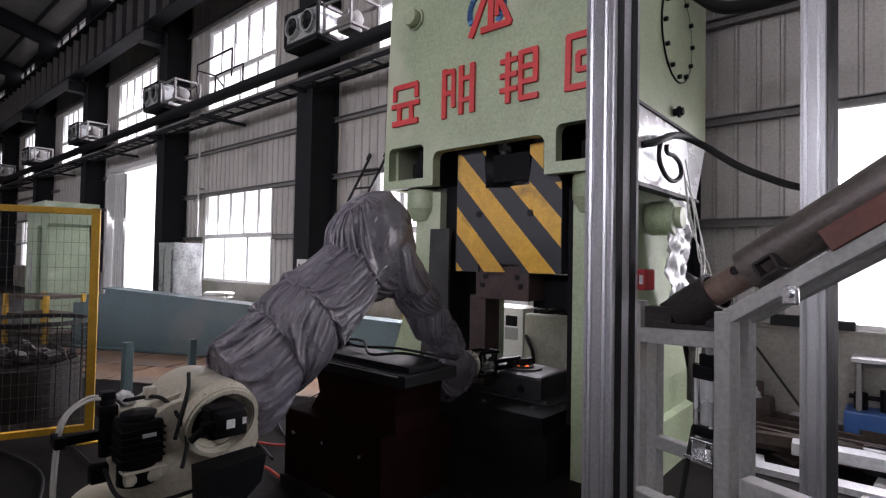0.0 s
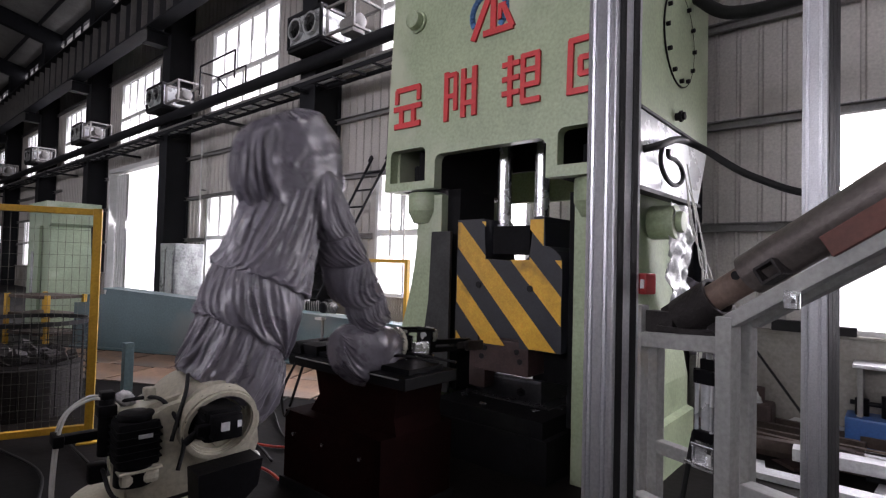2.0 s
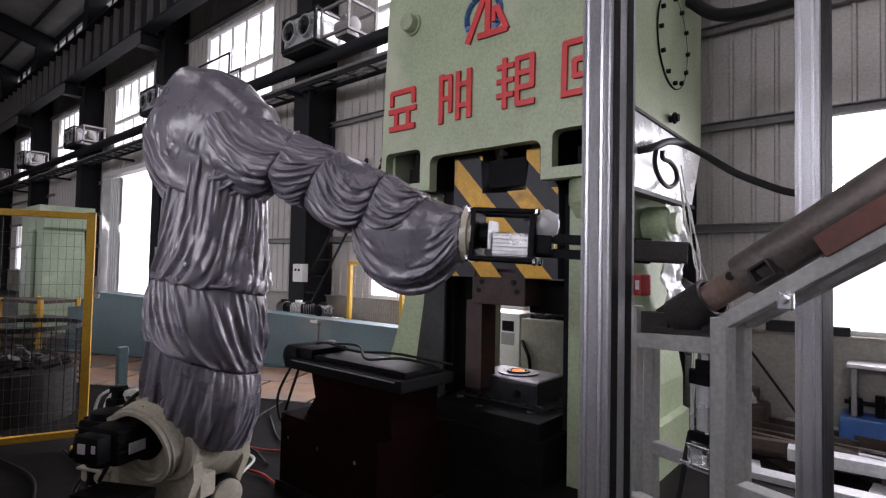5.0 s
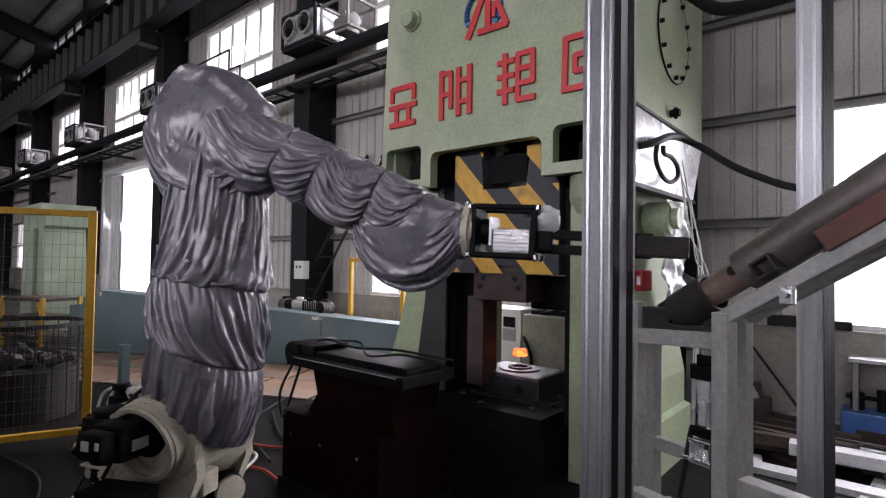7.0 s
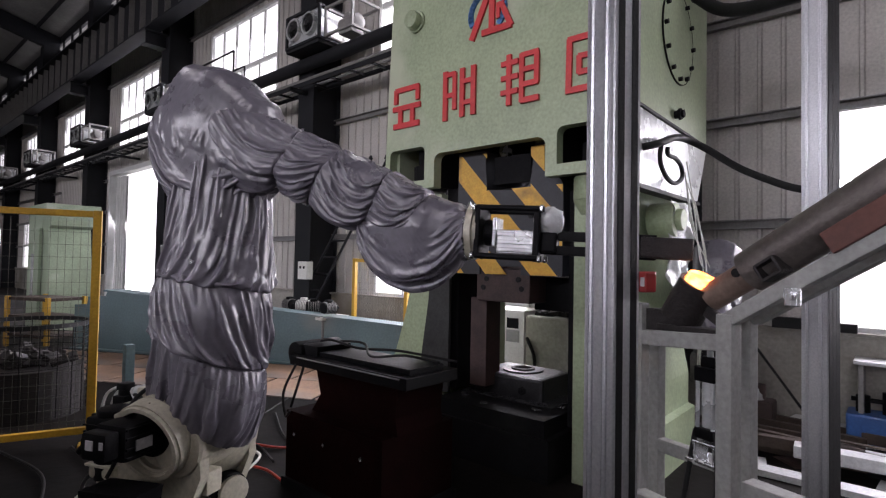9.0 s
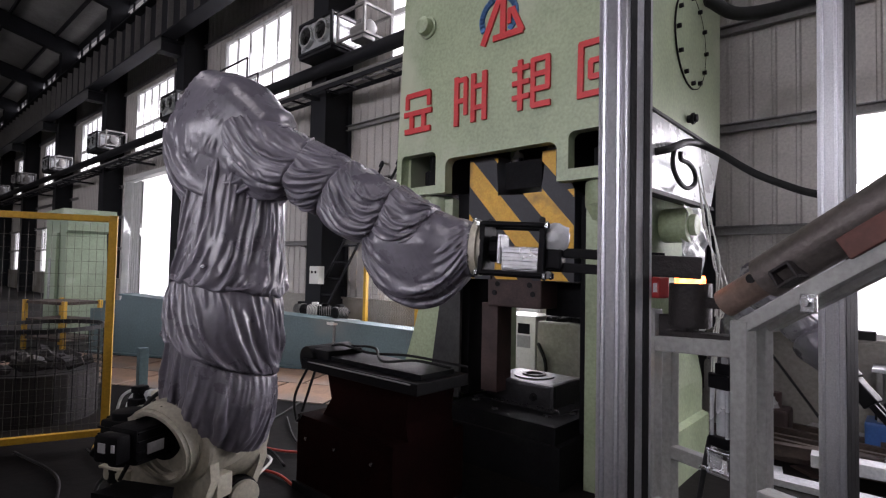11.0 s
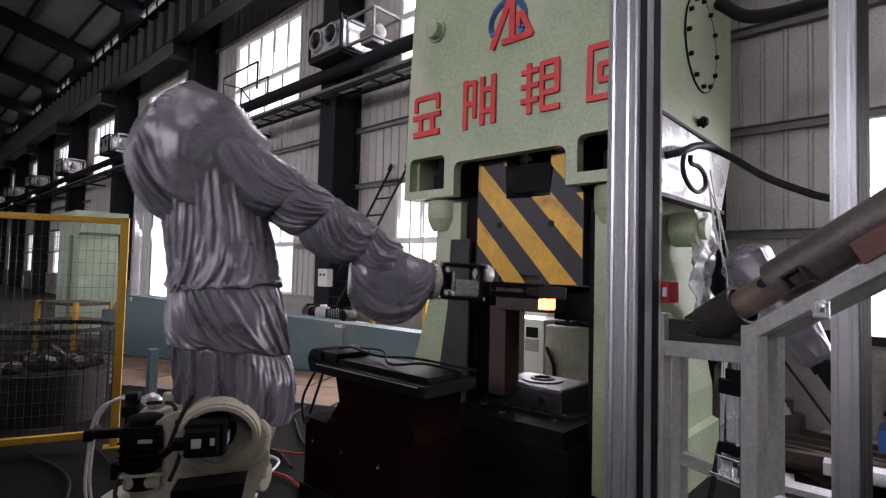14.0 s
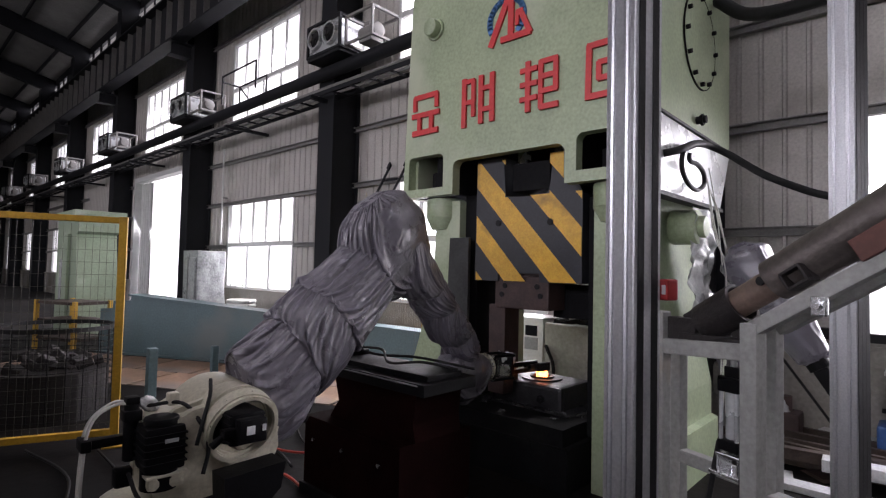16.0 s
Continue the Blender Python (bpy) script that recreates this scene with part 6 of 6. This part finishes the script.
# ---- floor clutter by the window ----
rnd = random.Random(12)
for k in range(26):
    x, y = rnd.uniform(-1.0, 1.0), rnd.uniform(4.9, 5.7)
    ln, w = rnd.uniform(0.9, 1.9), rnd.uniform(0.04, 0.09)
    white = k % 4 == 0
    st = thing("pale_strip" if white else "steel_bar", pose(x, y, 0.0 if k < 13 else 0.09, 0, 0, rnd.uniform(-14, 8)), "pale flat strip on the floor pile" if white else "rusty steel bar on the floor pile", "strip" if white else "bar", "pale strips" if white else "bars by the wall")
    bm = bmesh.new()
    box(bm, (0, 0, 0.045), (ln, w if not white else 0.16, 0.09), 0.006)
    part("bar", bm, "foam" if white else "rust_bar", st)
blue = thing("blue_pump", pose(-0.12, 5.75, 0.0), "blue pump unit with dark fittings by the wall", "pump")
boxes("tank", [((0, 0, 0.16), (0.42, 0.3, 0.32))], "blue", blue, bevel=0.02)
bm = bmesh.new()
rod(bm, (-0.1, 0, 0.31), (-0.1, 0, 0.46), 0.05, 14, bevel=0.008), rod(bm, (0.06, 0, 0.31), (0.06, 0, 0.50), 0.035, 14), rod(bm, (-0.18, 0, 0.42), (0.16, 0, 0.42), 0.02, 10), box(bm, (0.14, 0, 0.36), (0.08, 0.1, 0.1), 0.01)
part("fitting", bm, "black", blue, smooth=True)
stack = thing("pale_sheet_stack", pose(0.02, 5.8, 0), "stack of white sheets on a trestle by the wall", "sheets")
boxes("trestle", [((-0.25, 0, 0.36), (0.04, 0.3, 0.72)), ((0.3, 0, 0.36), (0.04, 0.3, 0.72))], "girt", stack)
boxes("sheet", [((0.05, 0, 0.74), (0.7, 0.36, 0.03))], "foam", stack)
sack = thing("cloth_bundle", pose(-1.02, 5.62, 0), "brown machine casting wrapped in crumpled film by the wall", "bundle")
bm = bmesh.new()
box(bm, (0, 0, 0.16), (0.36, 0.26, 0.32), 0.03), rod(bm, (0.05, 0, 0.3), (0.05, 0, 0.45), 0.06, 14)
part("casting", bm, "brown_steel", sack)
bm = bmesh.new()
sleeve(bm, 24, 40, lambda v: (Vector((-0.05, 0, 0.30 + v * 0.22)), X_, Y_), curve([(0, 0.15), (0.4, 0.14), (1, 0.04)]), (), 31.0, 0.25, 0.1)
part("film_wrap", bm, "film", sack, smooth="all")
shelf = thing("sill_boxes", pose(-0.75, 5.9, 0.96), "dark boxes standing on the window sill course", "boxes")
boxes("box", [((0, 0, 0.05), (0.3, 0.1, 0.1)), ((0.34, 0, 0.04), (0.3, 0.1, 0.08))], "rubber", shelf)
brace = thing("wall_brace", pose(0, 0, 0), "thin dark rod leaning across the wall base", "rod")
bm = bmesh.new()
rod(bm, (-1.15, 5.8, 0.95), (-0.5, 5.6, 0.1), 0.012, 8)
part("rod", bm, "rubber", brace)
scr = thing("aluminium_offcuts", pose(-1.02, 2.35, 0), "thin aluminium strips leaning behind the post", "strips")
for k in range(3):
    bm = bmesh.new()
    box(bm, (-0.06 * k, 0.03 * k, 0.58), (0.035, 0.02, 1.16), 0.002, pose(0, 0, 0, 0, 2.5 + k, 0))
    part("strip", bm, "alu", scr)

# red and pale hoses on the floor
for k, (c, pts) in enumerate((("red_hose", [(-3.95, 2.3, 0.02), (-3.75, 2.38, 0.02), (-3.55, 2.5, 0.03), (-3.35, 2.45, 0.05), (-3.15, 2.4, 0.1)]), ("red_hose", [(-3.9, 2.05, 0.02), (-3.65, 2.02, 0.02), (-3.4, 2.08, 0.02), (-3.15, 2.05, 0.02)]),
                              ("white_hose", [(-3.9, 2.2, 0.02), (-3.6, 2.15, 0.05), (-3.4, 1.9, 0.03), (-3.2, 1.75, 0.02)]), ("rubber", [(-4.6, 2.9, 0.02), (-4.0, 2.6, 0.02), (-3.6, 2.5, 0.02), (-3.3, 2.4, 0.05)]),
                              ("rubber", [(-5.0, 3.3, 0.02), (-4.2, 2.2, 0.02), (-3.9, 2.3, 0.02), (-3.5, 2.2, 0.02)]), ("rubber", [(-5.2, 0.9, 0.02), (-4.4, 1.0, 0.02), (-3.6, 0.8, 0.02), (-3.0, 0.75, 0.02)]),
                              ("rubber", [(-4.9, 1.3, 0.02), (-4.1, 1.25, 0.02), (-3.5, 1.1, 0.02), (-2.9, 1.0, 0.02)]))):
    h = thing("floor_hose", pose(0, 0, 0), {"red_hose": "red air hose lying on the floor", "white_hose": "pale hose lying on the floor", "rubber": "black cable lying on the floor"}[c], "hose", "floor hoses")
    bm = bmesh.new()
    rope(bm, pts, 0.010)
    part("hose", bm, c, h, smooth="all")

# small fixtures along the wall
frame_t = thing("tube_frame", pose(-11.5, 5.15, 5.05), "thin dark tubular frame standing on the pipe run", "tube frame")
for pts in ([(0, 0, 0), (0, 0, 0.62), (1.5, 0, 0.62), (1.5, 0, 0.05)], [(0, 0.4, 0), (0, 0.4, 0.5), (1.2, 0.4, 0.5), (1.2, 0.4, 0.05)], [(0, 0, 0.5), (0, 0.4, 0.5), (0, 0.6, 0.3)]):
    for a, b in zip(pts, pts[1:]):
        bm = bmesh.new()
        rod(bm, a, b, 0.02, 10)
        part("tube", bm, "column", frame_t)
for x, z0, z1, r, mt, lab in ((-12.75, 2.0, 4.3, 0.02, "win_frame", "pale conduit pipe down the wall"), (-8.55, 3.0, 4.6, 0.045, "column", "dark drop pipe down the wall"), (-6.1, 1.6, 4.6, 0.02, "win_frame", "pale conduit pipe down the wall"), (-5.8, 1.0, 4.4, 0.015, "win_frame", "pale conduit pipe down the wall")):
    cd = thing("conduit", pose(x, 5.82, 0), lab, "conduit", "wall conduits")
    bm = bmesh.new()
    rod(bm, (0, 0, z0), (0, 0, z1), r, 12), rod(bm, (0, 0, z1), (0, 0, z1 + 0.06), r * 1.6, 12)
    part("pipe", bm, mt, cd, smooth=True)
    bm = bmesh.new()
    box(bm, (0, 0.06, (z0 + z1) / 2), (r * 4, 0.12, 0.03), 0.002)
    part("clip", bm, "girt", cd)
# more offcuts and plates on the floor by the window
rnd = random.Random(77)
for k in range(12):
    of = thing("metal_offcut", pose(rnd.uniform(-0.9, 0.7), rnd.uniform(4.6, 5.5), 0.0, 0, 0, rnd.uniform(0, 180)), "small metal offcut on the floor", "offcut", "offcuts on the floor")
    bm = bmesh.new()
    slab(bm, [(-0.12, 0), (0.14, 0), (0.10, 0.02), (-0.12, 0.025)], rnd.uniform(0.05, 0.2))
    part("plate", bm, rnd.choice(["foam", "die_steel", "rust_bar", "brown_steel"]), of)

# strips and sheets stacked on the floor by the wall
rnd = random.Random(41)
for k in range(34):
    w, h, ln = rnd.uniform(0.05, 0.16), rnd.uniform(0.012, 0.05), rnd.uniform(0.5, 1.5)
    col = ("rubber", "foam", "rust_bar", "rubber", "girt", "rubber", "rust_bar")[k % 7]
    st = thing("steel_strip", pose(rnd.uniform(-0.3, 2.6), 3.05 + 0.068 * k, 0, 0, 0, rnd.uniform(-14, 8)),
               {"rubber": "dark strip lying on the oily floor", "foam": "white sheet strip lying on the floor", "girt": "grey steel strip lying on the floor", "rust_bar": "rusty steel strip lying on the floor", "frame_grey": "pale grey strip lying on the floor"}[col], "strip", "strips on the floor")
    bm = bmesh.new()
    box(bm, (0, 0, h / 2), (ln, w, h), 0.003)
    part("strip", bm, col, st)
# short teal stake with a plank behind the robot
stake = thing("floor_stake", pose(-5.56, 1.91, 0), "teal painted steel stake standing on the floor", "stake")
boxes("stake_bar", [((0, 0, 0.34), (0.08, 0.08, 0.68))], "teal", stake)
boxes("stake_foot", [((0, 0, 0.006), (0.16, 0.16, 0.012))], "teal", stake)

# scale chips on the press bed round the die
rnd = random.Random(57)
for k in range(12):
    a = rnd.uniform(0, math.tau)
    chip = thing("scale_chip", pose(-2.38 + 0.44 * math.cos(a), 3.72 + 0.36 * math.sin(a), 0.42, 0, 0, rnd.uniform(0, 180)), "bright flake of steel scale on the press bed", "scale chip", "chips on the press bed")
    bm = bmesh.new()
    slab(bm, [(-0.03, -0.02), (0.03 + 0.02 * rnd.random(), -0.015), (0.02, 0.02), (-0.02, 0.03 * rnd.random() + 0.01)], 0.006, pose(0, 0, 0.006, 90))
    part("flake", bm, "bright_steel", chip)


# ---- what moves ----
# seconds, heading, upper-arm lean, forearm rise (degrees)
ARM = [(0, 86.5, 48.8, -53), (1.1, 86.5, 48.8, -53), (1.3, 86.7, 42, -58.5), (1.55, 87, 30, -66), (1.8, 87, 29, -66.4), (2.0, 83.5, 16.3, -64.5), (2.2, 78, 6.5, -62.5), (2.4, 70, 0, -59.6),
       (2.6, 61, -0.3, -52), (2.8, 56, 0.5, -46), (3.0, 52, 1, -40), (3.3, 44, -0.3, -28.5), (3.5, 34, -0.5, -26), (3.7, 25, -0.6, -25.5), (3.9, 22, -0.65, -25.5), (9.3, 22, -0.65, -25.5),
       (10.4, 21.2, -0.6, -27.8), (12.2, 21.2, -0.6, -27.8), (12.5, 21.1, -1, -21.8), (13.05, 21.1, -1, -22), (13.2, 27, -2.1, -22.2), (13.4, 45, -7, -26), (13.6, 50.5, -11.6, -30.5),
       (13.8, 56, -12, -32), (13.95, 57, -11.5, -32.3), (14.2, 65, 2, -46), (14.4, 76.8, 18.8, -55), (14.6, 80.4, 24.6, -58.3), (14.8, 81, 26.5, -59), (15.0, 82, 32, -58.5), (15.2, 84.5, 39.5, -56),
       (15.4, 86.3, 44, -54), (16, 86.4, 45.5, -53)]


def arm_at(t):
    """Angles at t, eased so that they neither overshoot nor jerk."""
    n = len(ARM)
    k = max(0, min(n - 2, sum(1 for r in ARM[1:] if r[0] <= t)))
    t0, t1 = ARM[k][0], ARM[k + 1][0]
    u, h = (t - t0) / (t1 - t0), t1 - t0
    out = []
    for c in (1, 2, 3):
        d = [(ARM[i + 1][c] - ARM[i][c]) / (ARM[i + 1][0] - ARM[i][0]) if 0 <= i < n - 1 else 0.0 for i in (k - 1, k, k + 1)]
        m0 = 0.0 if d[0] * d[1] <= 0 else 2 * d[0] * d[1] / (d[0] + d[1])
        m1 = 0.0 if d[1] * d[2] <= 0 else 2 * d[1] * d[2] / (d[1] + d[2])
        p0, p1 = ARM[k][c], ARM[k + 1][c]
        out.append((2 * u ** 3 - 3 * u * u + 1) * p0 + (u ** 3 - 2 * u * u + u) * h * m0 + (3 * u * u - 2 * u ** 3) * p1 + (u ** 3 - u * u) * h * m1)
    return out


def arm_poses(t):
    ps, a2, a3 = arm_at(t)
    turn = pose(0, 0, 0, 0, 0, ps)
    j2 = turn @ pose(A2, 0, Z2)
    w = turn @ Matrix.Translation(Vector((A2 + LU * math.sin(radians(a2)), 0, Z2 + LU * math.cos(radians(a2))))) @ pose(0, 0, 0, 0, -a3, 0) @ Vector((LF, 0, LIFT))
    ease = lambda x: max(0.0, min(1.0, x)) ** 2 * (3 - 2 * max(0.0, min(1.0, x)))
    b2 = a2 + 3.0 * ease((t - 2.9) / 0.8) * (1 - 0.6 * ease((t - 13.05) / 0.5)) * (1 - ease((t - 14.0) / 0.5))
    up = j2 @ pose(0, 0, 0, 0, b2, 0)
    e3 = Vector((A2 + LU * math.sin(radians(b2)), 0, Z2 + LU * math.cos(radians(b2))))
    flat_w = turn.inverted() @ w - e3
    rise = math.degrees(math.atan2(flat_w.z, flat_w.x)) - math.degrees(math.atan2(LIFT, LF))
    fo = turn @ Matrix.Translation(e3) @ pose(0, 0, 0, 0, -rise, 0)
    wr = Matrix.Translation(w) @ turn @ pose(0, 0, 0, 0, 2.5, 0)
    bag = Matrix.Translation(w) @ turn @ pose(0, 0, 0, 0, 2.5, 0)
    return turn, up, fo, bag, wr


DIE = Vector((-2.42, 3.90, 0.61))


def motions():
    times = [round(0.1 * i, 1) for i in range(161)]
    moving = [t for t in times if not (0 < t < 1.1 or 3.9 < t < 9.3 or 10.4 < t < 12.2)]
    rows = [(t, arm_poses(t)) for t in moving]
    for k, ob in enumerate((turret, upper, fore, wrist, grip)):
        walk(ob, [(t, p[k]) for t, p in rows])
    # ram: drop of two blows
    walk(ram, [(t, pose(0, 0, z)) for t, z in ((0, 0), (1.7, 0), (1.8, -0.01), (1.9, -0.38), (2.0, -0.545), (2.1, -0.49), (2.2, -0.35), (2.3, -0.11), (2.4, -0.075), (2.6, -0.06), (2.8, -0.03), (3.0, -0.012), (3.1, -0.17),
                                                (3.2, -0.545), (3.3, -0.46), (3.4, -0.34), (3.5, -0.21), (3.6, -0.11), (3.8, -0.03), (4.0, 0), (16, 0))])
    # cup: tilted to the pipe, upright to offer the billet
    lean = math.degrees(math.atan2(1, SL))
    c_down, c_up = Vector((-0.190, 0.1, 1.338)), Vector((-0.283, 0.1, 1.345))
    cup_rows = [(0, 1), (8.65, 1), (8.9, 0.85), (9.0, 0.55), (9.1, 0.25), (9.3, 0.05), (9.6, 0), (13.1, 0), (13.25, 0.4), (13.4, 1), (16, 1)]

    def cup_pose(k):
        c = c_up.lerp(c_down, k)
        return Matrix.Translation(cpt(*c)) @ pose(0, 0, 0, 0, lean * k, 0)

    walk(cup, [(t, cup_pose(k)) for t, k in cup_rows])
    base = chute.matrix_basis
    slope = pose(0, 0, 0, 0, lean, 0)
    bl = [(0, base @ Matrix.Translation(cpt(1.2, 0.1, 1.492 + 1.165 * SL)) @ slope), (7.6, base @ Matrix.Translation(cpt(1.2, 0.1, 1.492 + 1.165 * SL)) @ slope),
          (8.1, base @ Matrix.Translation(cpt(0.25, 0.1, 1.492 + 0.215 * SL)) @ slope), (8.25, base @ cup_pose(1) @ pose(0, 0, 0.055))]
    bl += [(t, base @ cup_pose(k) @ pose(0, 0, 0.055)) for t, k in cup_rows[1:8] if t < 11]
    hold = pose(JAW - 0.02, 0, -0.03 - 0.035) @ pose(0, 0, 0, 0, -2.5, 0)
    place = pose(*BASE, 0)
    bl.append((12.2, base @ cup_pose(0) @ pose(0, 0, 0.055)))
    for t in times:
        if 12.4 <= t <= 14.8:
            bl.append((t, place @ arm_poses(t)[4] @ hold))
    rest = Matrix.Translation(DIE + Vector((0, 0, 0.005)))
    bl += [(15.2, rest), (16, rest)]
    walk(billet, bl)
    on = DIE + Vector((0, 0, 0.015))
    away = Vector((-1.95, 5.45, 0.0))
    walk(forging, [(t, Matrix.Translation(p)) for t, p in ((0, on + Vector((0, 0, -0.05))), (2.0, on + Vector((0, 0, -0.05))), (5.2, on + Vector((0, 0, -0.05))), (6.2, on), (6.6, on), (6.95, on + Vector((0, 0, 0.09))), (7.25, on + Vector((0, 0.02, 0.10))), (7.6, on + Vector((0.14, 0.22, 0.13))),
                                                           (7.9, on + Vector((0.42, 0.7, 0.2))), (8.2, away + Vector((0, 0, 0.5))), (8.6, away), (16, away))])
    # second robot: reaches into the press, then swings out
    def second(elbow, hand):
        e, h, s = Vector(elbow), Vector(hand), Vector((0, 0, 0.62))
        o = Vector((1.3, -5.42, 0))
        e, h = e + o, h + o
        up = Matrix.Translation(s) @ (e - s).to_track_quat("Z", "Y").to_matrix().to_4x4()
        fo = Matrix.Translation(e) @ (h - e).to_track_quat("X", "Z").to_matrix().to_4x4()
        return up, fo

    poses2 = [(0, (-1.55, 5.45, 1.25), (-2.0, 4.9, 0.95)), (6.0, (-1.55, 5.45, 1.25), (-2.0, 4.9, 0.95)), (7.4, (-1.55, 5.45, 1.25), (-2.0, 4.9, 0.95)), (8.3, (-1.35, 5.3, 1.35), (-1.5, 5.6, 1.0)),
              (8.7, (-1.2, 5.15, 1.45), (-1.3, 4.9, 1.2)), (9.2, (-1.10, 4.75, 1.62), (-0.95, 4.45, 1.15)), (10.2, (-0.75, 4.7, 1.45), (-0.45, 4.5, 0.9)), (11.3, (-0.95, 4.6, 1.45), (-0.45, 4.5, 0.92)), (11.8, (-1.02, 4.55, 1.60), (-0.58, 4.5, 0.95)),
              (14.0, (-1.02, 4.55, 1.60), (-0.58, 4.5, 0.95)), (14.5, (-0.92, 4.55, 1.48), (-0.45, 4.5, 0.97)), (15.2, (-1.02, 4.55, 1.60), (-0.60, 4.5, 0.95)), (16, (-1.02, 4.55, 1.60), (-0.60, 4.5, 0.95))]
    p2 = [(t, second(e, h)) for t, e, h in poses2]
    walk(arm2, [(t, p[0]) for t, p in p2])
    walk(fore2, [(t, p[1]) for t, p in p2])


motions()
